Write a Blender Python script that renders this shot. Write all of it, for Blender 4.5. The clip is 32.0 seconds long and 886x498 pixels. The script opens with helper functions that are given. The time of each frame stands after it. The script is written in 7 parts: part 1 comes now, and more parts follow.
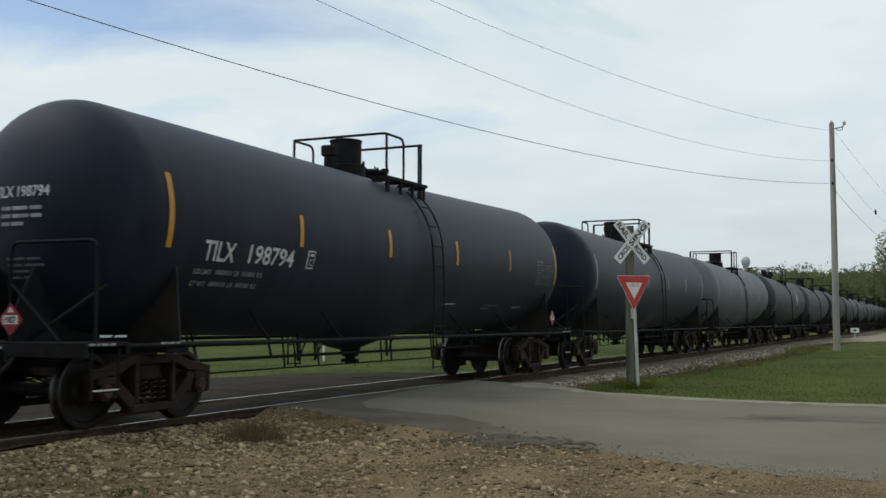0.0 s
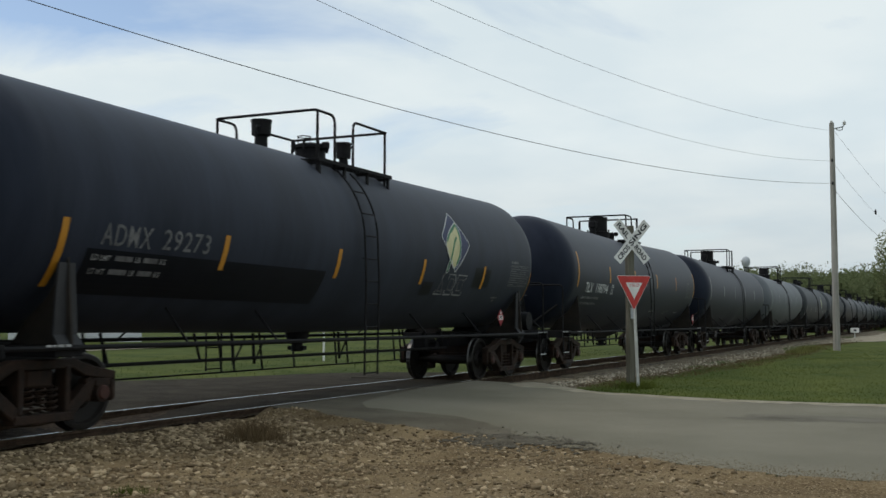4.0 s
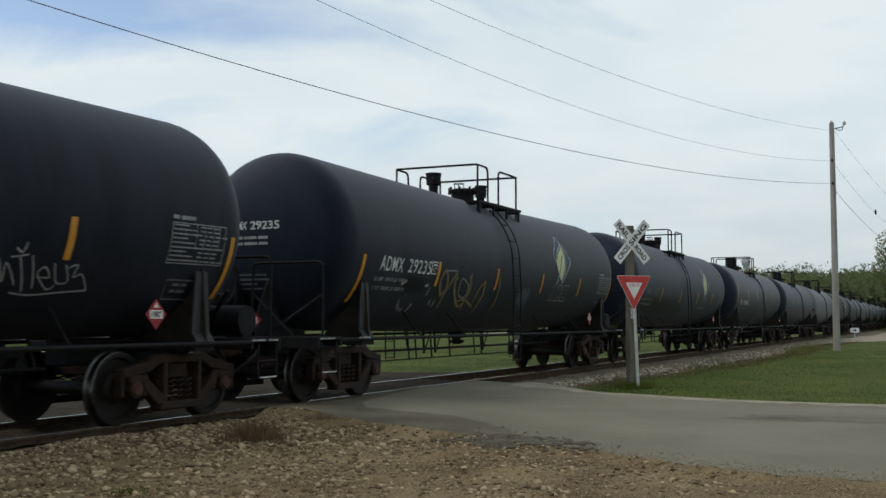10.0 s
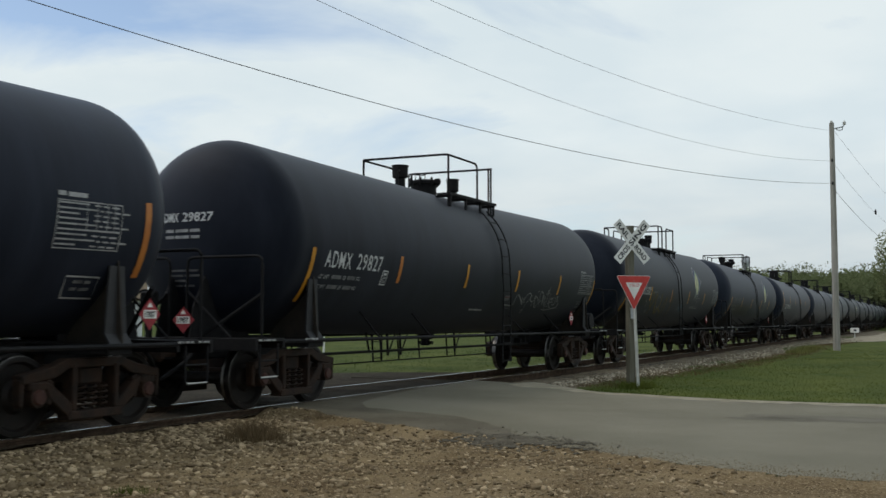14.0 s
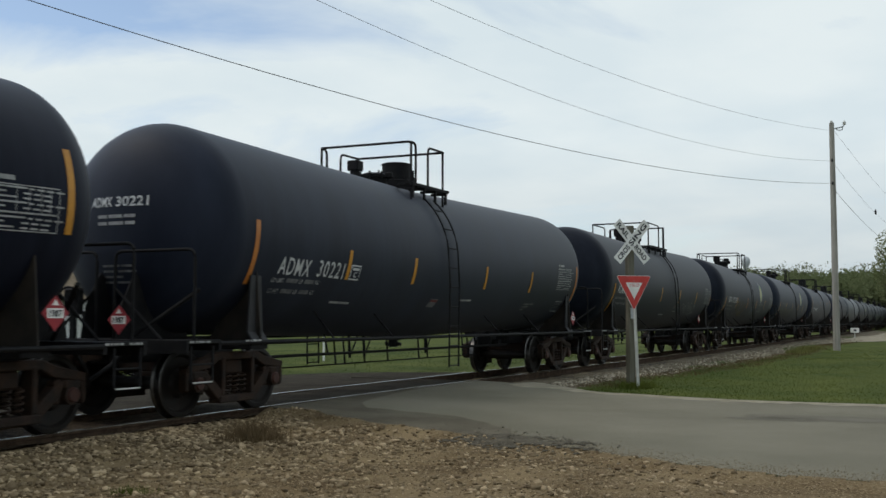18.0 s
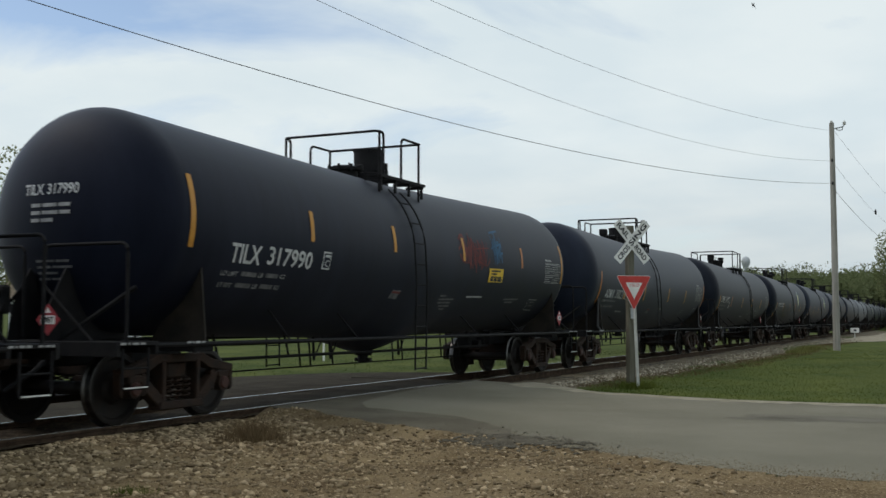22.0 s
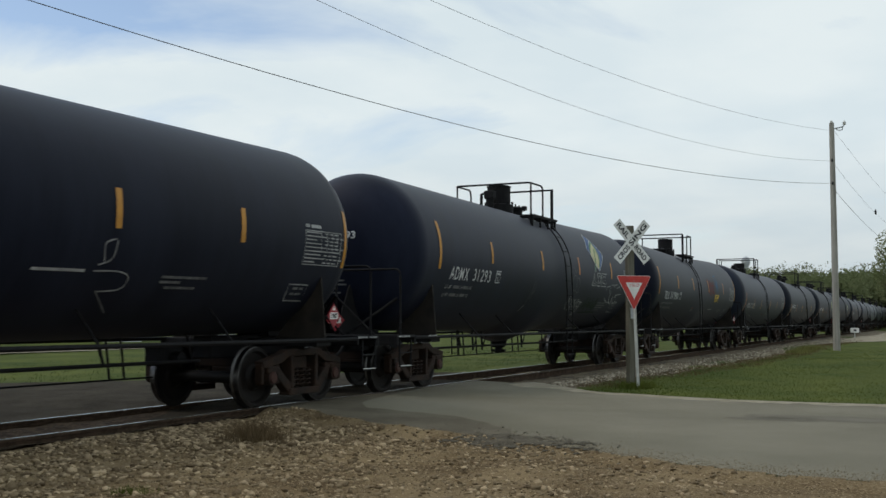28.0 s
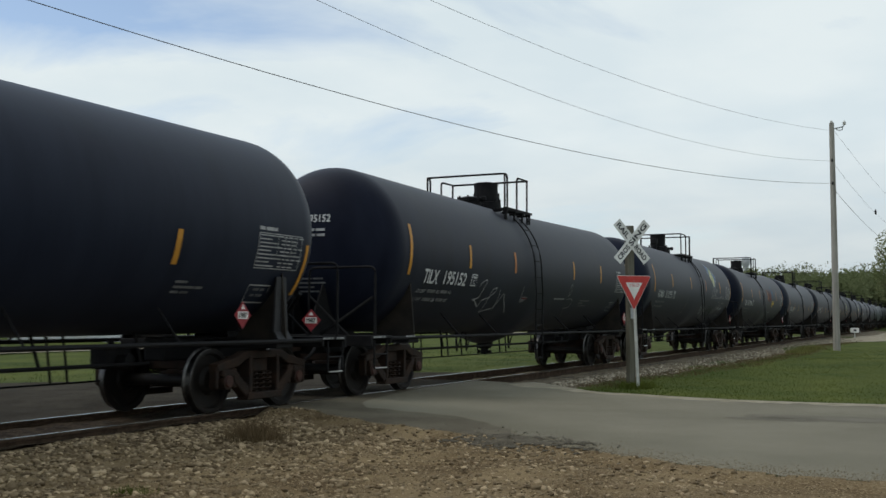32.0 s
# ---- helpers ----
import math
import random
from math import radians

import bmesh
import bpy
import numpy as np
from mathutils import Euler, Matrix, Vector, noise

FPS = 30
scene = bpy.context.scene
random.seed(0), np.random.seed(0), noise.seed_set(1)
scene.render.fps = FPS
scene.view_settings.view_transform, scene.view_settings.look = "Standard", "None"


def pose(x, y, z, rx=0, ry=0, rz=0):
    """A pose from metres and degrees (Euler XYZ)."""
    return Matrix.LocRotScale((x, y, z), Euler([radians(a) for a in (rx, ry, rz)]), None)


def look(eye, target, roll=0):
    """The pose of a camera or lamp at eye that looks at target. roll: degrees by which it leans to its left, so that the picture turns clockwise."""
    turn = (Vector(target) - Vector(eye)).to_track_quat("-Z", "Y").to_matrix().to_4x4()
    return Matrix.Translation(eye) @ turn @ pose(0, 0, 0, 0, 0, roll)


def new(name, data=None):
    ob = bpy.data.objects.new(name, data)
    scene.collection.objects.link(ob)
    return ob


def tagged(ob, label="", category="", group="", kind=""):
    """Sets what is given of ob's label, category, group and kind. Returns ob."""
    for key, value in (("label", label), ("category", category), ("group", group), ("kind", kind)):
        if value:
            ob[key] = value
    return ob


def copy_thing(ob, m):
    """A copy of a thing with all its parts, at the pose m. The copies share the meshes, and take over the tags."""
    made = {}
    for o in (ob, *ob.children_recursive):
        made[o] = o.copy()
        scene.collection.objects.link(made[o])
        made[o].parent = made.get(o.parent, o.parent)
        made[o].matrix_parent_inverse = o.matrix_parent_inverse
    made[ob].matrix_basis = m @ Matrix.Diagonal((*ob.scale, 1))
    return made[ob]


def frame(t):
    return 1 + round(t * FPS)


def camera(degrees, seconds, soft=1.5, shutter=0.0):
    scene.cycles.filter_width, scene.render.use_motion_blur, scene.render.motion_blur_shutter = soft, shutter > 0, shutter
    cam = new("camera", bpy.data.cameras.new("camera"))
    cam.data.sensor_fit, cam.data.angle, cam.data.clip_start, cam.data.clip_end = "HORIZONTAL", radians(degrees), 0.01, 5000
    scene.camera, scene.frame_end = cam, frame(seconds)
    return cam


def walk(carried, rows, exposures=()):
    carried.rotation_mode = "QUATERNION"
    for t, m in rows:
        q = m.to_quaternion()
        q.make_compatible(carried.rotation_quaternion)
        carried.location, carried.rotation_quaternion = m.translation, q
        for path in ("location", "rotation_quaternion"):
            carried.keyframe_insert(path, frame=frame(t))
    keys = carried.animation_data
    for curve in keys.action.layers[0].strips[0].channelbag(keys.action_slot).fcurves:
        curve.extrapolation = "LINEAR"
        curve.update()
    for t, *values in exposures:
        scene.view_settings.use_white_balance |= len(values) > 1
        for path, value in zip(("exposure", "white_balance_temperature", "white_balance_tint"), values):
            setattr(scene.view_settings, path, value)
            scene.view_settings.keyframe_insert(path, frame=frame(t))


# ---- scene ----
# One plan: rails run along x, rail tops at z = 0, the train rolls towards +x.
from math import sin, cos, pi, sqrt, atan2

EYE = (0.0, -10.073, 1.263)
YAW, PITCH = radians(25.015), radians(3.883)
cam = camera(45.43, 32.0, soft=1.5, shutter=0.3)
STAND = look(EYE, (EYE[0] + cos(PITCH) * cos(YAW), EYE[1] + cos(PITCH) * sin(YAW), EYE[2] + sin(PITCH)), 0.07)
walk(cam, [(0, STAND), (32, STAND)])

# ---- sky and sun: thin bright cloud over pale blue, a veiled sun behind the train ----
SUN_AZ, SUN_EL = radians(120), radians(52)
world = bpy.data.worlds.new("sky")
scene.world = world
world.use_nodes = True
wn, wl = world.node_tree.nodes, world.node_tree.links
wn.clear()
w_out = wn.new("ShaderNodeOutputWorld")
w_bg = wn.new("ShaderNodeBackground")
w_sky = wn.new("ShaderNodeTexSky")
w_sky.sky_type = "NISHITA"
w_sky.sun_disc = False
w_sky.sun_elevation = SUN_EL
w_sky.sun_rotation = pi / 2 - SUN_AZ
w_sky.dust_density, w_sky.ozone_density = 0.6, 2.0
w_geo = wn.new("ShaderNodeTexCoord")
w_sep = wn.new("ShaderNodeSeparateXYZ")
w_add = wn.new("ShaderNodeMath")
w_add.operation, w_add.inputs[1].default_value = "ADD", 0.16
w_abs = wn.new("ShaderNodeMath")
w_abs.operation = "ABSOLUTE"
w_div = wn.new("ShaderNodeVectorMath")
w_div.operation = "DIVIDE"
w_com = wn.new("ShaderNodeCombineXYZ")
w_n1 = wn.new("ShaderNodeTexNoise")
w_n1.inputs["Scale"].default_value, w_n1.inputs["Detail"].default_value = 1.1, 7.0
w_n1.inputs["Roughness"].default_value, w_n1.inputs["Distortion"].default_value = 0.55, 0.5
w_high = wn.new("ShaderNodeMapRange")  # the veil thins towards the zenith
for k, v in (("From Min", 0.212), ("From Max", 0.262), ("To Min", 0.0), ("To Max", 1.0)):
    w_high.inputs[k].default_value = v
w_side = wn.new("ShaderNodeMapRange")  # and towards the north
for k, v in (("From Min", 0.42), ("From Max", 0.70), ("To Min", 0.14), ("To Max", 0.36)):
    w_side.inputs[k].default_value = v
w_s1, w_s2 = wn.new("ShaderNodeMath"), wn.new("ShaderNodeMath")
w_s1.operation, w_s2.operation = "MULTIPLY", "SUBTRACT"
w_low = wn.new("ShaderNodeMapRange")  # greyer towards the horizon
for k, v in (("From Min", 0.02), ("From Max", 0.17), ("To Min", 0.80), ("To Max", 1.0)):
    w_low.inputs[k].default_value = v
w_dim = wn.new("ShaderNodeVectorMath")
w_dim.operation = "SCALE"
w_ramp = wn.new("ShaderNodeValToRGB")
w_ramp.color_ramp.elements[0].position, w_ramp.color_ramp.elements[1].position = 0.16, 0.40
w_ramp.color_ramp.elements[0].color = (0.12, 0.12, 0.12, 1)
w_cl = wn.new("ShaderNodeTexNoise")
w_cl.inputs["Scale"].default_value, w_cl.inputs["Detail"].default_value = 2.0, 6.0
w_cr = wn.new("ShaderNodeValToRGB")
w_cr.color_ramp.elements[0].color = (7.9, 9.0, 9.5, 1)
w_cr.color_ramp.elements[1].color = (8.8, 9.7, 9.95, 1)
w_cr.color_ramp.elements[0].position, w_cr.color_ramp.elements[1].position = 0.38, 0.62
w_blue = wn.new("ShaderNodeVectorMath")
w_blue.operation, w_blue.inputs[1].default_value = "MULTIPLY", (1.75, 1.7, 1.68)
w_mix = wn.new("ShaderNodeMix")
w_mix.data_type = "RGBA"
for a, b in ((w_geo.outputs["Generated"], w_sep.inputs[0]), (w_sep.outputs["Z"], w_abs.inputs[0]), (w_abs.outputs[0], w_add.inputs[0]),
             (w_add.outputs[0], w_com.inputs[0]), (w_add.outputs[0], w_com.inputs[1]), (w_add.outputs[0], w_com.inputs[2]),
             (w_geo.outputs["Generated"], w_div.inputs[0]), (w_com.outputs[0], w_div.inputs[1]), (w_div.outputs[0], w_n1.inputs["Vector"]),
             (w_div.outputs[0], w_cl.inputs["Vector"]), (w_sep.outputs["Z"], w_high.inputs["Value"]), (w_sep.outputs["Y"], w_side.inputs["Value"]),
             (w_high.outputs[0], w_s1.inputs[0]), (w_side.outputs[0], w_s1.inputs[1]), (w_n1.outputs["Fac"], w_s2.inputs[0]), (w_s1.outputs[0], w_s2.inputs[1]),
             (w_s2.outputs[0], w_ramp.inputs[0]), (w_cl.outputs["Fac"], w_cr.inputs[0]),
             (w_ramp.outputs[0], w_mix.inputs[0]), (w_sky.outputs[0], w_blue.inputs[0]), (w_blue.outputs[0], w_mix.inputs[6]), (w_cr.outputs[0], w_dim.inputs[0]), (w_sep.outputs["Z"], w_low.inputs["Value"]), (w_low.outputs[0], w_dim.inputs["Scale"]), (w_dim.outputs[0], w_mix.inputs[7]),
             (w_mix.outputs[2], w_bg.inputs[0]), (w_bg.outputs[0], w_out.inputs[0])):
    wl.new(a, b)
w_bg.inputs["Strength"].default_value = 0.087
sun = new("sun", bpy.data.lights.new("sun", "SUN"))
sun.data.energy, sun.data.angle, sun.data.color = 0.9, radians(25), (1.0, 0.94, 0.84)
sun.matrix_world = look((0, 0, 30), (-cos(SUN_EL) * cos(SUN_AZ), -cos(SUN_EL) * sin(SUN_AZ), 30 - sin(SUN_EL)))
scene.view_settings.exposure = 0.0


# ---- materials ----
def mat(name, c1, c2, scale=3.0, rough=(0.6, 0.8), metal=0.0, bump=0.0, bscale=40.0, fine=None, stretch=(1, 1, 1), spread=0.0, coat=0.0, spec=0.5):
    """Two colours by coarse noise, finer grain and a bump; spread shifts the tone from object to object."""
    m = bpy.data.materials.new(name)
    m.use_nodes = True
    n, l = m.node_tree.nodes, m.node_tree.links
    b = n["Principled BSDF"]
    tc, mp = n.new("ShaderNodeTexCoord"), n.new("ShaderNodeMapping")
    mp.inputs["Scale"].default_value = stretch
    oi = n.new("ShaderNodeObjectInfo")
    ad = n.new("ShaderNodeVectorMath")
    ad.operation = "ADD"
    l.new(tc.outputs["Object"], ad.inputs[0])
    sc = n.new("ShaderNodeMath")
    sc.operation, sc.inputs[1].default_value = "MULTIPLY", 37.0
    l.new(oi.outputs["Random"], sc.inputs[0])
    l.new(sc.outputs[0], ad.inputs[1])
    l.new(ad.outputs[0], mp.inputs[0])
    nz = n.new("ShaderNodeTexNoise")
    nz.inputs["Scale"].default_value, nz.inputs["Detail"].default_value, nz.inputs["Roughness"].default_value = scale, 6.0, 0.6
    l.new(mp.outputs[0], nz.inputs["Vector"])
    rp = n.new("ShaderNodeValToRGB")
    rp.color_ramp.elements[0].position, rp.color_ramp.elements[1].position = 0.36, 0.66
    rp.color_ramp.elements[0].color, rp.color_ramp.elements[1].color = (*c1, 1), (*c2, 1)
    l.new(nz.outputs["Fac"], rp.inputs[0])
    col = rp.outputs[0]
    nf = n.new("ShaderNodeTexNoise")
    nf.inputs["Scale"].default_value, nf.inputs["Detail"].default_value = bscale, 4.0
    l.new(tc.outputs["Object"], nf.inputs["Vector"])
    if fine:
        r2 = n.new("ShaderNodeValToRGB")
        r2.color_ramp.elements[0].position, r2.color_ramp.elements[1].position = 0.52, 0.68
        l.new(nf.outputs["Fac"], r2.inputs[0])
        mx = n.new("ShaderNodeMix")
        mx.data_type = "RGBA"
        l.new(r2.outputs[0], mx.inputs[0])
        l.new(col, mx.inputs[6])
        mx.inputs[7].default_value = (*fine, 1)
        col = mx.outputs[2]
    if spread:
        hs = n.new("ShaderNodeHueSaturation")
        mr = n.new("ShaderNodeMapRange")
        mr.inputs["To Min"].default_value, mr.inputs["To Max"].default_value = 1 - spread, 1 + spread
        l.new(oi.outputs["Random"], mr.inputs["Value"])
        l.new(mr.outputs[0], hs.inputs["Value"])
        l.new(col, hs.inputs["Color"])
        col = hs.outputs[0]
    l.new(col, b.inputs["Base Color"])
    rr = n.new("ShaderNodeMapRange")
    rr.inputs["To Min"].default_value, rr.inputs["To Max"].default_value = rough
    l.new(nz.outputs["Fac"], rr.inputs["Value"])
    l.new(rr.outputs[0], b.inputs["Roughness"])
    b.inputs["Metallic"].default_value = metal
    b.inputs["Coat Weight"].default_value = coat
    b.inputs["Specular IOR Level"].default_value = spec
    if bump:
        bp = n.new("ShaderNodeBump")
        bp.inputs["Strength"].default_value, bp.inputs["Distance"].default_value = bump, 0.02
        l.new(nf.outputs["Fac"], bp.inputs["Height"])
        l.new(bp.outputs[0], b.inputs["Normal"])
    return m


M_TANK = mat("black_tank_paint", (0.0066, 0.0086, 0.0170), (0.0136, 0.0167, 0.0291), 1.3, (0.52, 0.64), bump=0.05, bscale=6, stretch=(1.6, 0.5, 0.3), spread=0.15, spec=0.16)
M_TANK_DUSTY = mat("dusty_black_tank_paint", (0.0072, 0.0094, 0.0155), (0.0181, 0.0214, 0.0307), 1.2, (0.55, 0.68), bump=0.06, bscale=7, stretch=(1.5, 0.5, 0.3), spread=0.1, spec=0.18)
M_TANK_PALE = mat("chalky_black_tank_paint", (0.0130, 0.0172, 0.0275), (0.0258, 0.0322, 0.0485), 1.2, (0.58, 0.70), bump=0.06, bscale=7, stretch=(1.5, 0.5, 0.3), spec=0.24)
M_TANK_SATIN = mat("satin_black_tank_paint", (0.0110, 0.0141, 0.0236), (0.0208, 0.0260, 0.0405), 1.2, (0.52, 0.64), bump=0.05, bscale=7, stretch=(1.5, 0.5, 0.3), spec=0.22)
M_TANK_GREY = mat("grey_tank_paint", (0.062, 0.070, 0.078), (0.105, 0.114, 0.122), 0.9, (0.5, 0.65), bump=0.04, bscale=6, spread=0.15)
# paler tank colour for distant cars, with haze painted in
M_TANK_HAZED = mat("hazed_tank_paint", (0.017, 0.0215, 0.0255), (0.034, 0.0405, 0.0460), 0.9, (0.5, 0.65), bump=0.04, bscale=6, spread=0.2, spec=0.4)
M_TANK_BLUE = mat("dark_blue_tank_paint", (0.0072, 0.0105, 0.0215), (0.0140, 0.0190, 0.0335), 1.3, (0.50, 0.62), bump=0.05, bscale=6, stretch=(1.6, 0.5, 0.3), spec=0.17)


def glancing(m, low, high):
    """Paint that gleams more the flatter one looks along it."""
    n, l = m.node_tree.nodes, m.node_tree.links
    lw, pw, mr = n.new("ShaderNodeLayerWeight"), n.new("ShaderNodeMath"), n.new("ShaderNodeMapRange")
    lw.inputs["Blend"].default_value = 0.5
    pw.operation, pw.inputs[1].default_value = "POWER", 2.6
    mr.inputs["To Min"].default_value, mr.inputs["To Max"].default_value = low, high
    l.new(lw.outputs["Facing"], pw.inputs[0])
    l.new(pw.outputs[0], mr.inputs["Value"])
    l.new(mr.outputs[0], n["Principled BSDF"].inputs["Specular IOR Level"])


glancing(M_TANK, 0.06, 0.95)
glancing(M_TANK_DUSTY, 0.08, 1.0)
glancing(M_TANK_PALE, 0.14, 1.0)
glancing(M_TANK_SATIN, 0.10, 1.0)
glancing(M_TANK_BLUE, 0.08, 0.95)
M_IRON = mat("black_iron", (0.0062, 0.0062, 0.0072), (0.0145, 0.0138, 0.0138), 6, (0.55, 0.8), bump=0.2, bscale=60, spec=0.14)
M_CAST = mat("rusty_cast_steel", (0.0103, 0.0057, 0.0032), (0.0310, 0.0155, 0.0080), 5, (0.7, 0.9), bump=0.4, bscale=45, spec=0.3)
M_WHEEL = mat("wheel_steel", (0.0058, 0.0049, 0.0042), (0.0137, 0.0098, 0.0073), 7, (0.55, 0.75), metal=0.2, bump=0.1, spec=0.35)
M_TREAD = mat("polished_tread", (0.05, 0.048, 0.046), (0.13, 0.126, 0.12), 9, (0.28, 0.45), metal=1.0)
M_RAILTOP = mat("polished_rail_head", (0.50, 0.50, 0.51), (0.68, 0.68, 0.68), 4, (0.18, 0.32), metal=1.0)
M_RAIL = mat("rusty_rail_web", (0.034, 0.024, 0.017), (0.074, 0.050, 0.034), 8, (0.9, 1.0), bump=0.3, spec=0.05)
M_TIE = mat("creosoted_timber", (0.03, 0.024, 0.02), (0.08, 0.066, 0.055), 6, (0.85, 0.95), bump=0.5, bscale=30, stretch=(1, 0.15, 1), spread=0.3)
# dirt between the rails, its colour darkened further for shade under the train
M_BALLAST_SHADED = mat("ballast_bed", (0.028, 0.020, 0.0125), (0.072, 0.053, 0.034), 7, (0.9, 1.0), bump=1.0, bscale=22, fine=(0.115, 0.088, 0.058), spec=0.1)
M_BANK = mat("brown_track_bank", (0.095, 0.074, 0.046), (0.205, 0.168, 0.112), 3, (0.9, 1.0), bump=1.0, bscale=22, fine=(0.30, 0.255, 0.185), spec=0.1)
M_PAINTOUT = mat("black_paint_over", (0.0040, 0.0050, 0.0078), (0.0075, 0.0088, 0.0125), 3, (0.46, 0.60), spec=0.18)
glancing(M_PAINTOUT, 0.05, 0.8)
M_GRAVEL = mat("gravel_and_dirt", (0.098, 0.064, 0.031), (0.232, 0.168, 0.090), 1.1, (0.9, 1.0), bump=0.9, bscale=38, fine=(0.29, 0.220, 0.125), spec=0.1)
M_ASPHALT = mat("worn_grey_asphalt", (0.140, 0.126, 0.088), (0.222, 0.202, 0.148), 0.45, (0.85, 0.95), bump=0.5, bscale=90, fine=(0.225, 0.204, 0.150), stretch=(0.6, 0.5, 1), spec=0.15)
# dirt road colour, which also paints the train's shade on the crossing
M_DIRT_AND_SHADE = mat("dirt_road", (0.031, 0.0265, 0.0195), (0.060, 0.052, 0.039), 1.4, (0.9, 1.0), bump=0.7, bscale=45, fine=(0.085, 0.074, 0.056), spec=0.03)
M_SIDING = mat("white_siding", (0.55, 0.56, 0.56), (0.68, 0.69, 0.68), 2, (0.6, 0.75), stretch=(0.2, 0.2, 6))
M_SHINGLE = mat("tan_brown_shingles", (0.10, 0.075, 0.045), (0.18, 0.14, 0.09), 5, (0.85, 0.95), bump=0.4)
M_GLASS = mat("dark_window_glass", (0.02, 0.025, 0.03), (0.035, 0.04, 0.045), 3, (0.05, 0.1))
M_STAIN = mat("stained_asphalt", (0.125, 0.112, 0.082), (0.165, 0.149, 0.112), 1.2, (0.85, 0.95), bump=0.5, bscale=90, spec=0.15)
M_PATCH = mat("old_brown_asphalt", (0.092, 0.078, 0.053), (0.148, 0.128, 0.090), 0.9, (0.85, 0.95), bump=0.5, bscale=90, spec=0.15)
M_CRUMBLED = mat("crumbled_asphalt", (0.052, 0.045, 0.033), (0.118, 0.102, 0.074), 5, (0.9, 1.0), bump=1.0, bscale=40, fine=(0.17, 0.145, 0.10), spec=0.1)
M_SAND = mat("pale_road_shoulder", (0.24, 0.210, 0.150), (0.37, 0.330, 0.250), 2.5, (0.9, 1.0), bump=0.8, bscale=50, spec=0.1)
M_GRASS = mat("mown_grass", (0.036, 0.056, 0.010), (0.088, 0.102, 0.022), 0.35, (0.9, 1.0), bump=0.5, bscale=26, fine=(0.095, 0.105, 0.026), spec=0.08)
M_BLADE = mat("grass_blades", (0.046, 0.076, 0.012), (0.120, 0.132, 0.030), 0.33, (0.8, 0.95), spec=0.08)
M_FIELD = mat("field_grass_blades", (0.026, 0.042, 0.008), (0.056, 0.070, 0.015), 0.9, (0.8, 0.95), spec=0.08)
M_WEED = mat("yellow_green_weeds", (0.110, 0.115, 0.035), (0.200, 0.190, 0.066), 5, (0.9, 1.0), spec=0.1)
M_DRY = mat("dry_weeds", (0.10, 0.068, 0.034), (0.18, 0.13, 0.07), 5, (0.9, 1.0), spec=0.1)
# leaf green lightened and greyed: the woods' distance haze is in the colour
M_LEAF_HAZED = mat("spring_leaves", (0.1014, 0.1245, 0.0513), (0.1755, 0.1930, 0.0945), 0.16, (0.8, 0.95), spec=0.1)
M_LEAF2 = mat("pale_spring_leaves", (0.13, 0.15, 0.06), (0.23, 0.25, 0.12), 0.5, (0.8, 0.95), spec=0.1)
for m in (M_BLADE, M_FIELD, M_LEAF_HAZED, M_LEAF2):  # thin leaves let light through
    n, l = m.node_tree.nodes, m.node_tree.links
    b = n["Principled BSDF"]
    tr, mx = n.new("ShaderNodeBsdfTranslucent"), n.new("ShaderNodeMixShader")
    l.new(b.inputs["Base Color"].links[0].from_socket, tr.inputs["Color"])
    mx.inputs[0].default_value = 0.45
    l.new(b.outputs[0], mx.inputs[1])
    l.new(tr.outputs[0], mx.inputs[2])
    l.new(mx.outputs[0], n["Material Output"].inputs["Surface"])
M_BARK = mat("grey_bark", (0.06, 0.05, 0.04), (0.13, 0.11, 0.09), 6, (0.9, 1.0), bump=0.6, bscale=20)
M_POLE = mat("weathered_pole_wood", (0.2268, 0.2132, 0.1833), (0.3528, 0.3321, 0.2886), 3, (0.85, 0.95), bump=0.4, bscale=30, stretch=(3, 3, 0.2))
M_POST = mat("dark_weathered_post", (0.085, 0.080, 0.058), (0.155, 0.145, 0.112), 5, (0.85, 0.95), bump=0.5, bscale=30, stretch=(3, 3, 0.25), spec=0.2)
M_WHITE = mat("white_sign_sheet", (0.66, 0.65, 0.61), (0.80, 0.79, 0.75), 5, (0.45, 0.6))
M_PALE = mat("pale_painted_steel", (0.50, 0.50, 0.47), (0.68, 0.67, 0.63), 8, (0.45, 0.65))
M_RED = mat("red_sign_sheet", (0.42, 0.022, 0.018), (0.55, 0.04, 0.03), 6, (0.4, 0.6))
# placard red, a darker copy of the sign red with shade painted in
M_PLACARD_SHADED = mat("shaded_red_placard", (0.22, 0.010, 0.018), (0.31, 0.018, 0.026), 6, (0.5, 0.7))
M_BLACK = mat("black_lettering", (0.012, 0.012, 0.012), (0.03, 0.03, 0.03), 9, (0.5, 0.7))
M_LETTER = mat("white_lettering", (0.42, 0.43, 0.42), (0.60, 0.61, 0.60), 9, (0.6, 0.8))
M_FAINT = mat("worn_grey_lettering", (0.07, 0.072, 0.075), (0.17, 0.172, 0.172), 9, (0.6, 0.8))
M_DIM = mat("dull_white_lettering", (0.15, 0.153, 0.155), (0.30, 0.303, 0.30), 9, (0.6, 0.8))
M_STRIPE = mat("amber_reflector", (0.42, 0.182, 0.011), (0.53, 0.245, 0.018), 5, (0.4, 0.6))
M_STRIPE_RED = mat("orange_reflector", (0.38, 0.125, 0.018), (0.47, 0.175, 0.028), 5, (0.4, 0.6))
M_YELLOW = mat("yellow_notice", (0.62, 0.40, 0.02), (0.72, 0.48, 0.04), 5, (0.5, 0.7))
M_BLUE = mat("blue_emblem_paint", (0.04, 0.085, 0.20), (0.06, 0.12, 0.27), 4, (0.5, 0.7))
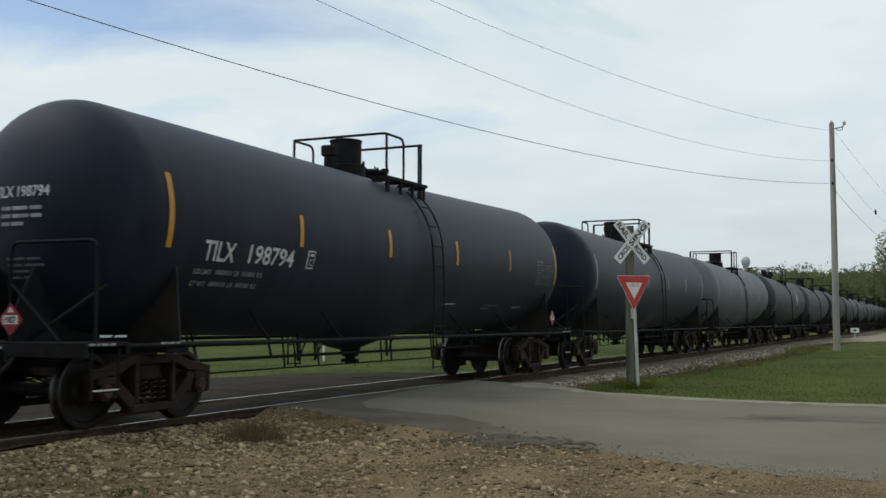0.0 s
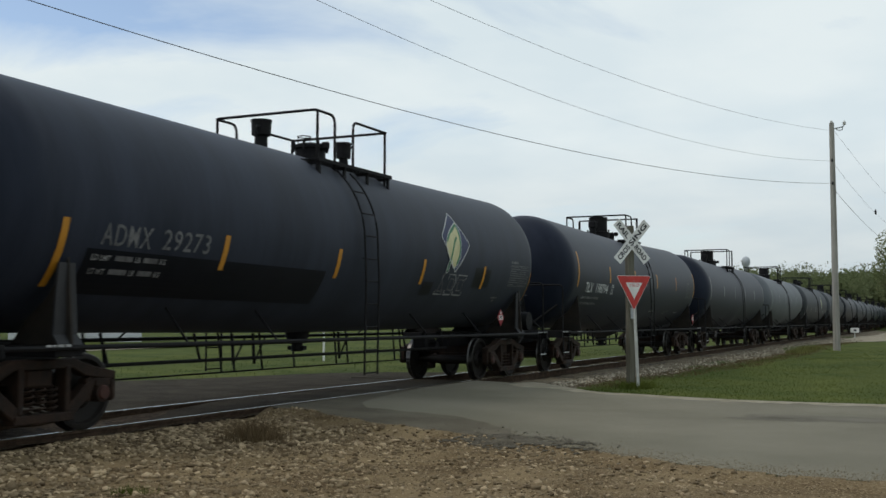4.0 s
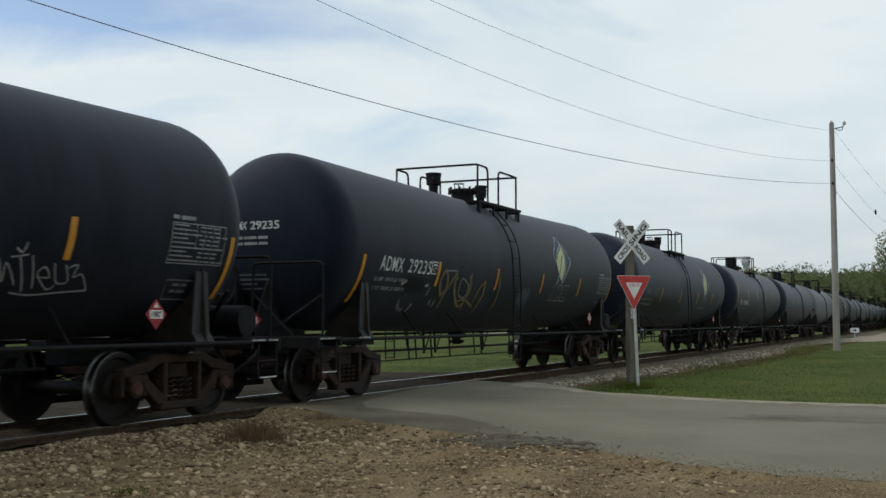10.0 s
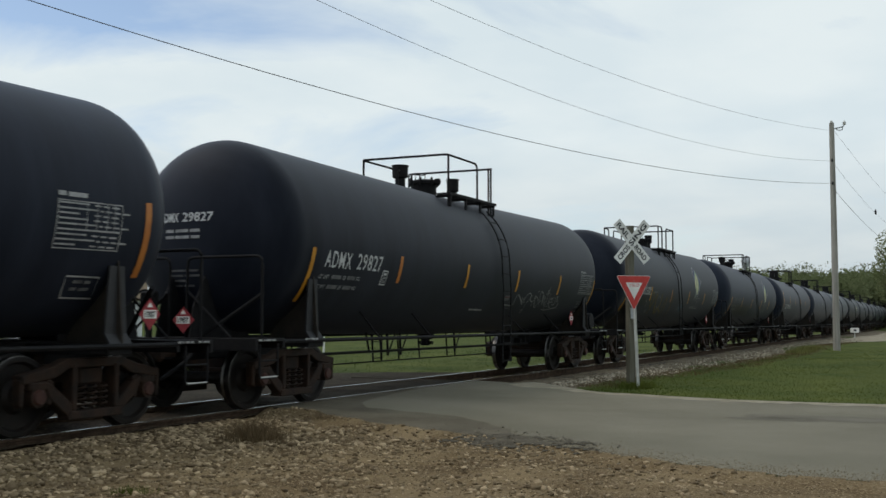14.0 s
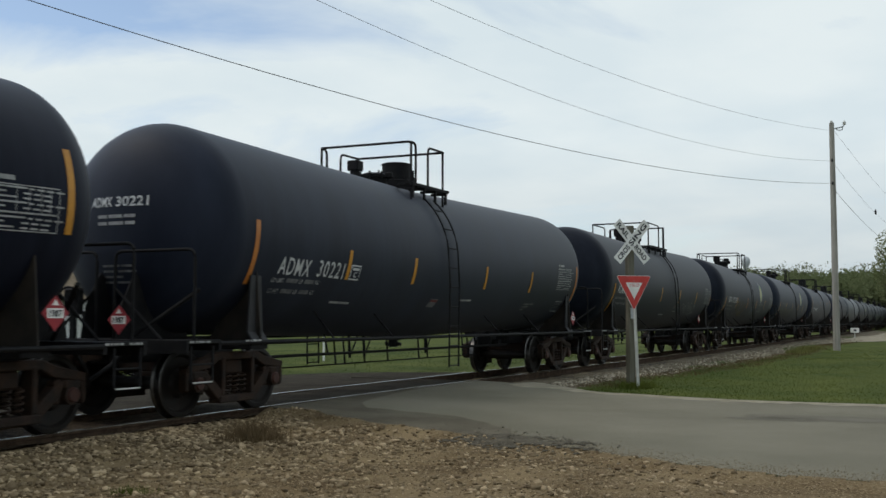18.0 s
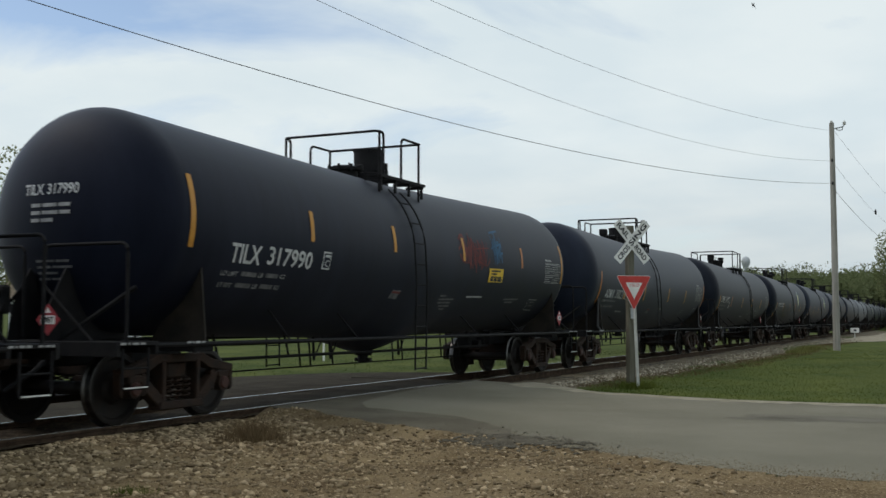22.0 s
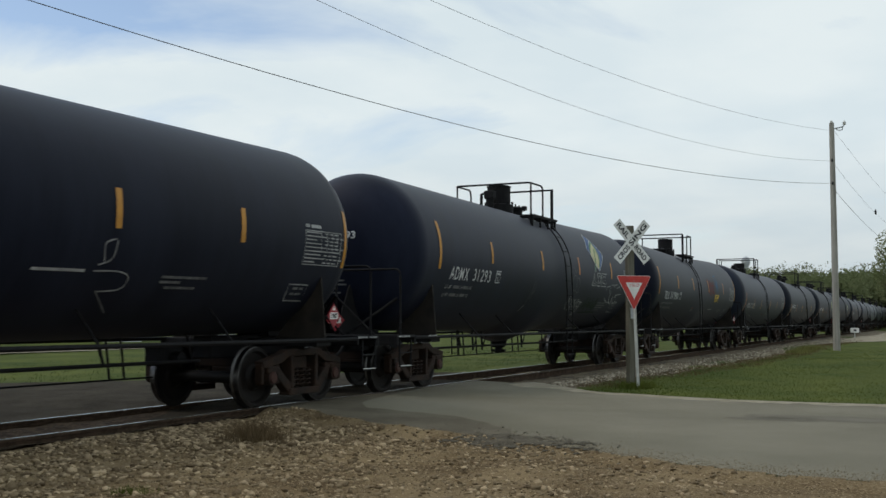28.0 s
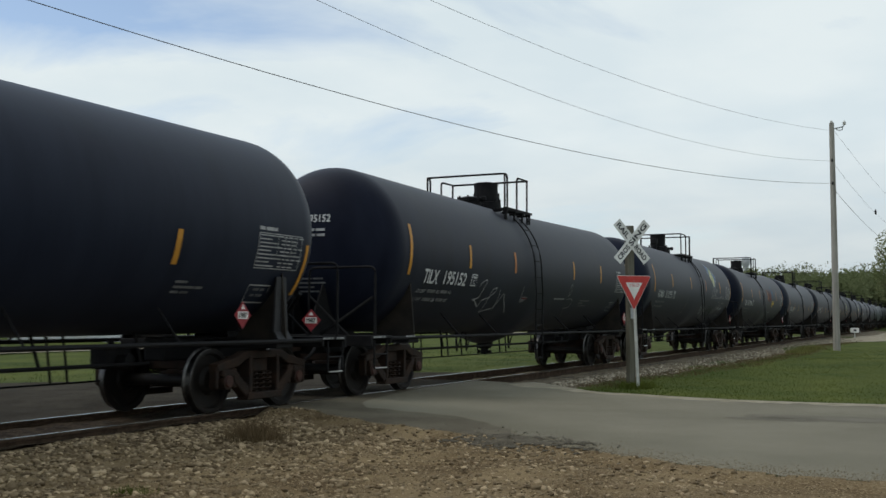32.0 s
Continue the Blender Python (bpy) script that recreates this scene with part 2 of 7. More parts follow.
M_CREAM = mat("cream_emblem_paint", (0.50, 0.46, 0.24), (0.62, 0.58, 0.33), 4, (0.5, 0.7))
M_CAPRUST = mat("red_brown_bearing_cap", (0.030, 0.010, 0.007), (0.060, 0.022, 0.014), 9, (0.5, 0.7), spec=0.3)
M_GALV = mat("galvanised_steel", (0.30, 0.31, 0.32), (0.45, 0.46, 0.47), 9, (0.4, 0.6), metal=0.8)
M_WIRE = mat("weathered_wire", (0.10, 0.10, 0.105), (0.18, 0.18, 0.185), 3, (0.6, 0.8))
M_GRAF_WHITE = mat("white_spray_paint", (0.22, 0.225, 0.22), (0.42, 0.42, 0.41), 5, (0.7, 0.9))
M_GRAF_RED = mat("red_spray_paint", (0.09, 0.022, 0.022), (0.17, 0.04, 0.035), 5, (0.7, 0.9))
M_GRAF_BLUE = mat("blue_spray_paint", (0.025, 0.07, 0.13), (0.05, 0.14, 0.24), 5, (0.7, 0.9))
M_GRAF_OCHRE = mat("ochre_spray_paint", (0.10, 0.08, 0.035), (0.19, 0.15, 0.07), 5, (0.7, 0.9))


# ---- mesh helpers ----
def part(name, bm, material, parent=None, label="", smooth=35, m=None):
    me = bpy.data.meshes.new(name)
    bm.to_mesh(me)
    bm.free()
    me.materials.append(material)
    if smooth:
        me.polygons.foreach_set("use_smooth", [True] * len(me.polygons))
        me.set_sharp_from_angle(angle=radians(smooth))
    ob = new(name, me)
    ob.parent = parent
    if m is not None:
        ob.matrix_basis = m
    if label:
        tagged(ob, label)
    return ob


def empty(name, m, label, category, group="", kind=""):
    ob = new(name)
    ob.empty_display_size = 0.3
    ob.matrix_basis = m
    return tagged(ob, label, category, group, kind)


def box(bm, x, y, z, sx, sy, sz, bevel=0.0, turn=None):
    r = bmesh.ops.create_cube(bm, size=1.0)
    vs = r["verts"]
    mm = Matrix.Translation((x, y, z)) @ (turn or Matrix()) @ Matrix.Diagonal((sx, sy, sz, 1))
    bmesh.ops.transform(bm, matrix=mm, verts=vs)
    if bevel:
        es = list({e for v in vs for e in v.link_edges})
        bmesh.ops.bevel(bm, geom=es, offset=bevel, segments=1, affect="EDGES")
    return bm


def cyl(bm, p, q, r, seg=12, r2=None, caps=True):
    p, q = Vector(p), Vector(q)
    d = q - p
    mm = Matrix.Translation((p + q) / 2) @ d.to_track_quat("Z", "Y").to_matrix().to_4x4()
    bmesh.ops.create_cone(bm, cap_ends=caps, segments=seg, radius1=r, radius2=r if r2 is None else r2, depth=d.length, matrix=mm)
    return bm


def tube(bm, pts, r, seg=8):
    """A bent pipe through the points."""
    pts = [Vector(p) for p in pts]
    rings = []
    for i, p in enumerate(pts):
        d = (pts[min(i + 1, len(pts) - 1)] - pts[max(i - 1, 0)]).normalized()
        side = d.cross(Vector((0, 0, 1)) if abs(d.z) < 0.95 else Vector((0, 1, 0))).normalized()
        up = side.cross(d)
        rings.append([bm.verts.new(p + r * (cos(2 * pi * k / seg) * side + sin(2 * pi * k / seg) * up)) for k in range(seg)])
    for a, b in zip(rings, rings[1:]):
        for k in range(seg):
            bm.faces.new((a[k], a[(k + 1) % seg], b[(k + 1) % seg], b[k]))
    bm.faces.new(rings[0][::-1])
    bm.faces.new(rings[-1])
    return bm


def bent(pts, r=0.09, n=4):
    """The points of a path with its corners rounded."""
    pts = [Vector(p) for p in pts]
    out = [pts[0]]
    for a, b, c in zip(pts, pts[1:], pts[2:]):
        u, v = (a - b), (c - b)
        k = min(r, u.length / 2.2, v.length / 2.2)
        p, q = b + u.normalized() * k, b + v.normalized() * k
        out += [p.lerp(b, t).lerp(b.lerp(q, t), t) for t in [i / n for i in range(n + 1)]]
    return out + [pts[-1]]


def lathe(bm, profile, seg=32, axis="Y"):
    """Turn (distance along the axis, radius) pairs about the y or z axis."""
    rings = []
    for d, r in profile:
        ring = []
        for k in range(seg):
            a = 2 * pi * k / seg
            ring.append(bm.verts.new((r * cos(a), d, r * sin(a)) if axis == "Y" else (r * cos(a), r * sin(a), d)))
        rings.append(ring)
    for a, b in zip(rings, rings[1:]):
        for k in range(seg):
            bm.faces.new((a[k], a[(k + 1) % seg], b[(k + 1) % seg], b[k]))
    bm.faces.new(rings[0])
    bm.faces.new(rings[-1])
    bmesh.ops.recalc_face_normals(bm, faces=bm.faces)
    return bm


def prism(bm, outline, y0, y1):
    """An outline in x, z pushed from y0 to y1."""
    a = [bm.verts.new((x, y0, z)) for x, z in outline]
    b = [bm.verts.new((x, y1, z)) for x, z in outline]
    bm.faces.new(a)
    bm.faces.new(b[::-1])
    for i in range(len(a)):
        j = (i + 1) % len(a)
        bm.faces.new((a[i], b[i], b[j], a[j]))
    bmesh.ops.recalc_face_normals(bm, faces=bm.faces)
    return bm


def letters(text, size, spacing=1.0, thick=0.0):
    """Flat mesh of a word in the built-in font: its vertices and faces, and its width."""
    cu = bpy.data.curves.new("word", "FONT")
    cu.body, cu.size, cu.space_character = text, size, spacing
    cu.resolution_u = 3
    cu.offset = thick
    ob = new("word", cu)
    bpy.context.view_layer.update()
    me = bpy.data.meshes.new_from_object(ob.evaluated_get(bpy.context.evaluated_depsgraph_get()))
    vs = [tuple(v.co) for v in me.vertices]
    fs = [tuple(f.vertices) for f in me.polygons]
    bpy.data.objects.remove(ob)
    bpy.data.curves.remove(cu)
    bpy.data.meshes.remove(me)
    return vs, fs, max(v[0] for v in vs) - min(v[0] for v in vs)


# ---- the ground, the road and the track ----
def sheet(name, xs, ys, height, material, label, kind="structure", keep=None, smooth=180):
    verts = [(x, y, height(x, y)) for y in ys for x in xs]
    n = len(xs)
    faces = [(j * n + i, j * n + i + 1, (j + 1) * n + i + 1, (j + 1) * n + i) for j in range(len(ys) - 1) for i in range(n - 1)
             if keep is None or keep((xs[i] + xs[i + 1]) / 2, (ys[j] + ys[j + 1]) / 2)]
    me = bpy.data.meshes.new(name)
    me.from_pydata(verts, [], faces)
    me.materials.append(material)
    me.polygons.foreach_set("use_smooth", [True] * len(me.polygons))
    ob = new(name, me)
    return tagged(ob, label, "ground", kind=kind)


def steps(*runs):
    """Breakpoints from a to b in steps of d, run after run."""
    out = []
    for a, b, d in runs:
        k = max(1, round((b - a) / d))
        out += [a + (b - a) * i / k for i in range(k)]
    return out + [runs[-1][1]]


def ease(a, b, t):
    t = min(1.0, max(0.0, t))
    return a + (b - a) * t * t * (3 - 2 * t)


def bumpy(x, y, s, h):
    return h * noise.noise(Vector((x * s, y * s, 0.3)))


def ground_z(x, y):
    far = max(abs(x - 20), abs(y))
    z = -0.26 + bumpy(x, y, 0.25, 0.05) + bumpy(x, y, 0.05, 0.12) * min(1, far / 60)
    if y > 40:
        z += ease(0, 1.2, (y - 40) / 80)
    if x > 190:
        z += ease(0, 9.0, (x - 190) / 220)
    return z


def road_near(y):
    """The edge of the asphalt on the gravel's side."""
    return float(np.interp(y, [-60, -20, -9.1, -8.3, -7.4, -6.6, -5.9, -5.4, -4.9, -4.4, -3.4, -2.4, -1.6, -0.8, 2], [9.0, 9.6, 10.15, 10.4, 10.8, 11.2, 11.5, 11.75, 12.15, 12.3, 12.7, 13.0, 13.5, 13.6, 14.0])) + bumpy(0, y, 1.7, 0.18) + bumpy(0, y, 5.3, 0.10)


def road_far(y):
    """The edge of the asphalt on the grass's side."""
    return float(np.interp(y, [-60, -20, -9.2, -6.7, -5.6, -4.1, -2.5, -1.3, 0.7, 2], [20.5, 20.0, 19.5, 19.5, 19.9, 20.4, 21.2, 21.5, 22.0, 22.4])) + bumpy(5, y, 0.9, 0.10)


def road_z(y):
    return ease(-0.048, -0.145, (abs(y) - 0.9) / 3.2)


tagged(sheet("ground", steps((-300, -40, 40), (-40, 0, 4), (0, 60, 1), (60, 160, 5), (160, 480, 20), (480, 2500, 250)),
             steps((-900, -60, 120), (-60, -14, 6), (-14, 14, 1), (14, 80, 6), (80, 1200, 140)), ground_z, M_GRASS,
             "short green mown grass beside the railway"), category="grass")

road_bm = bmesh.new()


def road_strip(bm, rows):
    """Rows of (left edge, right edge) points, filled across in eight steps."""
    old = None
    for a, b in rows:
        new_row = [bm.verts.new(Vector(a).lerp(Vector(b), k / 8)) for k in range(9)]
        if old:
            for k in range(8):
                bm.faces.new((old[k], old[k + 1], new_row[k + 1], new_row[k]))
        old = new_row


road_strip(road_bm, [((road_near(y), y, road_z(y)), (road_far(y), y, road_z(y))) for y in steps((-60, -14, 2), (-14, -0.83, 0.25))])
road_strip(road_bm, [((21.6, y, -0.054), (23.2, y, -0.30)) for y in (0.83, 1.6, 2.4)])


def far_edge(x):
    return float(np.interp(x, [-90, 0, 10, 17.3, 18.3, 19.8, 22.2, 24.6, 25.2], [11.0, 10.6, 10.0, 8.8, 7.4, 6.2, 5.4, 4.4, 2.6]))


bmesh.ops.recalc_face_normals(road_bm, faces=road_bm.faces)
road = tagged(part("road", road_bm, M_ASPHALT, smooth=60), "worn grey asphalt road crossing the railway", "road", kind="structure")
for p in road.data.polygons:
    if p.normal.z < 0:
        p.flip()

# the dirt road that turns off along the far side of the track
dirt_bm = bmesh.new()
# crossing strips between the rails: dark colour stands in for the train's shade
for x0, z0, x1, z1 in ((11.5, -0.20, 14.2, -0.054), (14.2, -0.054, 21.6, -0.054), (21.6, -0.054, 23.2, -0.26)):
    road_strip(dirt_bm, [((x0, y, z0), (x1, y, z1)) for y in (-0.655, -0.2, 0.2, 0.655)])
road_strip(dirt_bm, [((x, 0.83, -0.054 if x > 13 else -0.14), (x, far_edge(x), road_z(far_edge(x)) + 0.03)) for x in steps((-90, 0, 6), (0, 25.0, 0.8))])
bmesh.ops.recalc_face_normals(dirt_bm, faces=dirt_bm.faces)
dirt = tagged(part("dirt_road", dirt_bm, M_DIRT_AND_SHADE, smooth=60), "dark dirt and worn asphalt road along the far side of the track, with shade painted between the rails", "road", kind="structure")
for p in dirt.data.polygons:
    if p.normal.z < 0:
        p.flip()

def seam(y):
    """Where the old dark apron beside the rails meets the newer grey asphalt."""
    return float(np.interp(y, [-5.25, -5.05, -4.35, -3.55, -2.55, -2.0, -1.65, -1.5, -1.2, -0.9], [12.2, 12.85, 13.65, 14.35, 14.4, 14.5, 14.9, 15.3, 16.9, 18.8])) + bumpy(3, y, 2.6, 0.16)


apron_bm = bmesh.new()
prev = None
for y in steps((-5.25, -0.86, 0.12)):
    x0, x1 = road_near(y) + 0.01, max(road_near(y) + 0.03, seam(y))
    row = [apron_bm.verts.new((x0 + (x1 - x0) * k / 6, y, road_z(y) + 0.004)) for k in range(7)]
    if prev:
        for k in range(6):
            apron_bm.faces.new((prev[k], prev[k + 1], row[k + 1], row[k]))
    prev = row
bmesh.ops.recalc_face_normals(apron_bm, faces=apron_bm.faces)
tagged(part("asphalt_apron", apron_bm, M_PATCH, smooth=60), "old dark brown asphalt apron beside the rails", "road patch", kind="structure")
stain_bm = bmesh.new()
for cx, cy, rx, ry, seed in ((16.4, -8.8, 0.42, 1.4, 1), (15.9, -7.9, 0.22, 0.7, 4)):
    rim = []
    for k in range(36):
        a = 2 * pi * k / 36
        q = 1 + 0.35 * noise.noise(Vector((cos(a) * 1.5, sin(a) * 1.5, seed))) + 0.15 * noise.noise(Vector((cos(a) * 5, sin(a) * 5, seed)))
        y = cy + ry * q * sin(a)
        rim.append(stain_bm.verts.new((cx + rx * q * cos(a), y, road_z(y) + 0.004)))
    f = stain_bm.faces.new(rim)
    bmesh.ops.triangulate(stain_bm, faces=[f])
tagged(part("asphalt_patch", stain_bm, M_STAIN, smooth=0), "darker repaired patches in the asphalt road", "road patch", kind="structure")

shoulder_bm = bmesh.new()
prev = None
for y in steps((-60, -14, 2), (-14, -1.9, 0.15)):
    x = road_far(y)
    w = 0.35 + 0.30 * noise.noise(Vector((0, y * 0.8, 3))) + ease(0, 1.5, (y + 4.5) / 3)
    inn = 0.50 + 0.45 * noise.noise(Vector((2, y * 1.1, 3))) + 0.25 * noise.noise(Vector((2, y * 4.1, 9)))
    row = [shoulder_bm.verts.new((x - max(0.1, inn), y, road_z(y) + 0.004)), shoulder_bm.verts.new((x + 0.02, y, road_z(y) + 0.006)), shoulder_bm.verts.new((x + w * 0.5, y, road_z(y) - 0.02)), shoulder_bm.verts.new((x + w, y, ground_z(x + w, y) + 0.015))]
    if prev:
        for k in (0, 1, 2):
            shoulder_bm.faces.new((prev[k], prev[k + 1], row[k + 1], row[k]))
    prev = row
bmesh.ops.recalc_face_normals(shoulder_bm, faces=shoulder_bm.faces)
tagged(part("road_shoulder", shoulder_bm, M_SAND, smooth=60), "pale sandy strip between the road and the grass", "road shoulder", kind="structure")


def gravel_z(x, y):
    z = ease(-0.14, -0.20, (-0.9 - y) / 3)
    z += bumpy(x, y, 0.9, 0.035) + bumpy(x, y, 3.1, 0.018) + bumpy(x, y, 9, 0.012)
    d = road_near(y) - x
    return z if d > 0.5 else ease(road_z(y) + 0.006, z, d / 0.5)


tagged(sheet("gravel_verge", steps((-14, 2, 1), (2, 14.4, 0.1)), steps((-24, -11, 1), (-11, -0.86, 0.1)), gravel_z, M_GRAVEL,
             "brown gravel and dirt verge beside the track", keep=lambda x, y: x < road_near(y) - 0.02), category="gravel")


def ragged(x, y):
    """Where the crumbled old asphalt still lies over the gravel at the road's edge."""
    d = math.hypot((x - 11.72 - 0.25 * (y + 5.6)) / 0.55, (y + 5.6) / 0.95)
    return d + 0.7 * noise.noise(Vector((x * 3, y * 3, 5))) + 0.9 * noise.noise(Vector((x * 11, y * 11, 2))) < 0.75


tagged(sheet("broken_asphalt", steps((10.9, 12.7, 0.03)), steps((-6.8, -4.5, 0.03)), lambda x, y: (gravel_z(x, y) if x < road_near(y) else road_z(y)) + 0.010, M_CRUMBLED,
             "dark crumbling remains of asphalt at the road's edge", keep=ragged), category="road patch")


def bed_edge(x):
    """How far the ballast on the lawn's side has spread from the track's middle."""
    return float(np.interp(x, [22, 28, 31.5, 37.6, 51.7], [2.25, 2.4, 3.0, 3.55, 3.8])) + bumpy(x, 0, 0.8, 0.16)


def bed_z(x, y):
    a = abs(y)
    if a < 1.35:
        z = -0.212 if x > 20 else -0.125 - (0.035 if a < 0.5 else 0)
    else:
        z = ease(-0.20 if x > 20 else -0.14, -0.30, (a - 1.4) / (1.3 if y > 0 or x < 20 else bed_edge(x) - 1.0))
    return z + bumpy(x, y, 2.2, 0.03) + bumpy(x, y, 7, 0.02)


tagged(sheet("ballast_bed", steps((22, 60, 0.3), (60, 330, 3)), steps((-4.3, 3.1, 0.2)), bed_z, M_BANK,
             "brown dirty stone ballast under the track"), category="ballast")
# brown dirt whose colour also carries the shadow below the cars
tagged(sheet("track_dirt", steps((-60, 0, 3), (0, 14, 0.25)), steps((-1.1, 3.1, 0.2)), bed_z, M_BALLAST_SHADED,
             "dark packed dirt between the rails with the train's shade painted in", keep=lambda x, y: x < 13.9 and y > -1.0), category="dirt")

# driveway that joins the track far along, and a pale lane across the field behind the train
lane_bm = bmesh.new()
road_strip(lane_bm, [((x, 27.3 + (x - 40) * 0.12, ground_z(x, 28) + 0.05), (x, 30 + (x - 40) * 0.12, ground_z(x, 30) + 0.05)) for x in steps((-80, 190, 6))])
tagged(part("field_lane", lane_bm, M_SAND), "pale gravel lane across the far field", "lane", kind="structure")
drive_bm = bmesh.new()
road_strip(drive_bm, [((x, -3.0 - ease(0, 0.8, (x - 95) / 30), ground_z(x, -3) + 0.05), (x, -3.6 - ease(0, 9.0, (x - 74) / 40), ground_z(x, -6) + 0.05)) for x in steps((74, 170, 3))])
tagged(part("gravel_drive", drive_bm, M_SAND), "pale brown gravel drive beside the track", "drive", kind="structure")

# rails with their polished heads, on sleepers
track = empty("railway_track", pose(0, 0, -0.04), "straight railway track with polished steel rails on dark sleepers", "railway track", kind="structure")
for s in (-1, 1):
    c = s * 0.7525
    bm = bmesh.new()
    prof = [(-0.07, -0.172), (0.07, -0.172), (0.07, -0.16), (0.012, -0.14), (0.012, -0.045), (0.036, -0.036), (0.036, -0.006), (-0.036, -0.006), (-0.036, -0.036), (-0.012, -0.045), (-0.012, -0.14), (-0.07, -0.16)]
    ends = [[bm.verts.new((x, c + py, pz)) for py, pz in prof] for x in (-60, 330)]
    for k in range(len(prof)):
        bm.faces.new((ends[0][k], ends[0][(k + 1) % len(prof)], ends[1][(k + 1) % len(prof)], ends[1][k]))
    bmesh.ops.recalc_face_normals(bm, faces=bm.faces)
    rail = part("rail", bm, M_RAIL, track, smooth=0)
    bm = bmesh.new()
    box(bm, 135, c - s * 0.008, -0.003, 390, 0.046 if s > 0 else 0.026, 0.008)
    part("rail_head", bm, M_RAILTOP, rail, "polished running surface", smooth=0)


# ---- the tank cars ----
LIFT = 0.04  # rails lie this much below z = 0
R, ZC = 1.511, 2.554 + LIFT
WHEEL_R = 0.457
PITCH_CARS = 18.13
TRUCK = 6.94
HALF, HEAD = 8.228, 0.877
# rise of the tank's ends over the axis, drop from there to the middle, pointed belly or not
SLOPES = {"s": (0.025, 0.10, True), "p": (0.03, 0.08, False), 0: (0.035, 0.10, True), 1: (0.077, 0.065, False), 2: (0.052, 0.085, False), 3: (0.013, 0.086, False), 4: (0.022, 0.136, False),
          5: (0.028, 0.150, True), 6: (0.030, 0.070, True), 7: (0.020, 0.090, True), 8: (0.030, 0.030, False)}


def axis_z(x, funnel):
    rise, drop, _ = SLOPES[funnel]
    return ZC + rise - drop * (1 - min(1, abs(x) / 7.4))


def on_tank(x, phi, funnel, out=0.008, side=-1):
    """A point on the shell: phi is the angle above the horizontal; side -1 faces the road's near side."""
    r = R + out
    a = abs(x)
    if a > HALF - HEAD:
        t = min(1, (a - HALF + HEAD) / HEAD)
        r = R * (1 - t ** 2.2) ** (1 / 2.2) + out
    return Vector((x, side * r * cos(phi), axis_z(x, funnel) + r * sin(phi)))


def phi_of(z, x, funnel):
    return math.asin(max(-1, min(1, (z + LIFT - axis_z(x, funnel)) / R)))


def shell(funnel):
    bm = bmesh.new()
    seg = 64
    body = HALF - HEAD
    prof = []
    for k in range(14):
        a = k / 14 * pi / 2
        t = cos(a)
        prof.append((-(body + HEAD * t), R * (1 - t ** 2.2) ** (1 / 2.2) if t < 1 else 0.0))
    prof += [(x, R) for x in steps((-body, -2.0, 0.7), (-2.0, 0, 0.2))]
    prof = prof + [(-x, r) for x, r in reversed(prof[:-1])]
    rings = []
    for x, r in prof:
        if r == 0:
            rings.append([bm.verts.new((x, 0, axis_z(x, funnel)))])
        else:
            row = []
            for k in range(seg):
                sn = sin(2 * pi * k / seg)
                sag = 0.27 * max(0, 1 - abs(x + 0.35) / 1.5) * max(0, -sn) ** 3 if SLOPES[funnel][2] else 0
                row.append(bm.verts.new((x, r * cos(2 * pi * k / seg), axis_z(x, funnel) + r * sn - sag)))
            rings.append(row)
    for a, b in zip(rings, rings[1:]):
        for k in range(seg):
            j = (k + 1) % seg
            if len(a) == 1:
                bm.faces.new((a[0], b[k], b[j]))
            elif len(b) == 1:
                bm.faces.new((a[k], b[0], a[j]))
            else:
                bm.faces.new((a[k], a[j], b[j], b[k]))
    bmesh.ops.recalc_face_normals(bm, faces=bm.faces)
    return bm


def patch_on(x0, x1, z0, z1, funnel, out=0.008, slant=0.0, n=8):
    """A painted rectangle on the near side, between two heights."""
    bm = bmesh.new()
    rows = []
    for k in range(n + 1):
        z = z0 + (z1 - z0) * k / n
        f = phi_of(z, (x0 + x1) / 2, funnel)
        d = slant * k / n
        rows.append([bm.verts.new(on_tank(x + d, f, funnel, out)) for x in (x0, (x0 + x1) / 2, x1)])
    for a, b in zip(rows, rows[1:]):
        for k in (0, 1):
            bm.faces.new((a[k], a[k + 1], b[k + 1], b[k]))
    return bm


WORDS = {}


def text_box(text, x0, x1, z0, z1, funnel, out=0.010, thick=0.012, spacing=1.0):
    """A word fitted between two places and two heights on the near side."""
    key = (text, thick, spacing)
    if key not in WORDS:
        WORDS[key] = letters(text, 1.0, spacing, thick)
    vs, fs, _ = WORDS[key]
    lx, hx = min(v[0] for v in vs), max(v[0] for v in vs)
    ly, hy = min(v[1] for v in vs), max(v[1] for v in vs)
    xm = (x0 + x1) / 2
    f0, f1 = phi_of(z0, xm, funnel), phi_of(z1, xm, funnel)
    bm = bmesh.new()
    made = [bm.verts.new(on_tank(x0 + (x1 - x0) * (v[0] - lx) / (hx - lx), f0 + (f1 - f0) * (v[1] - ly) / (hy - ly), funnel, out)) for v in vs]
    for f in fs:
        bm.faces.new([made[i] for i in f])
    return bm


def head_point(y, z, funnel, out=0.010):
    """A point on the trailing head of the tank."""
    z = z + LIFT
    zz = z - axis_z(-7.6, funnel)
    r = min(0.999, sqrt(y * y + zz * zz) / R)
    return Vector((-(HALF - HEAD) - HEAD * (1 - r ** 2.2) ** (1 / 2.2) - out, y, z))


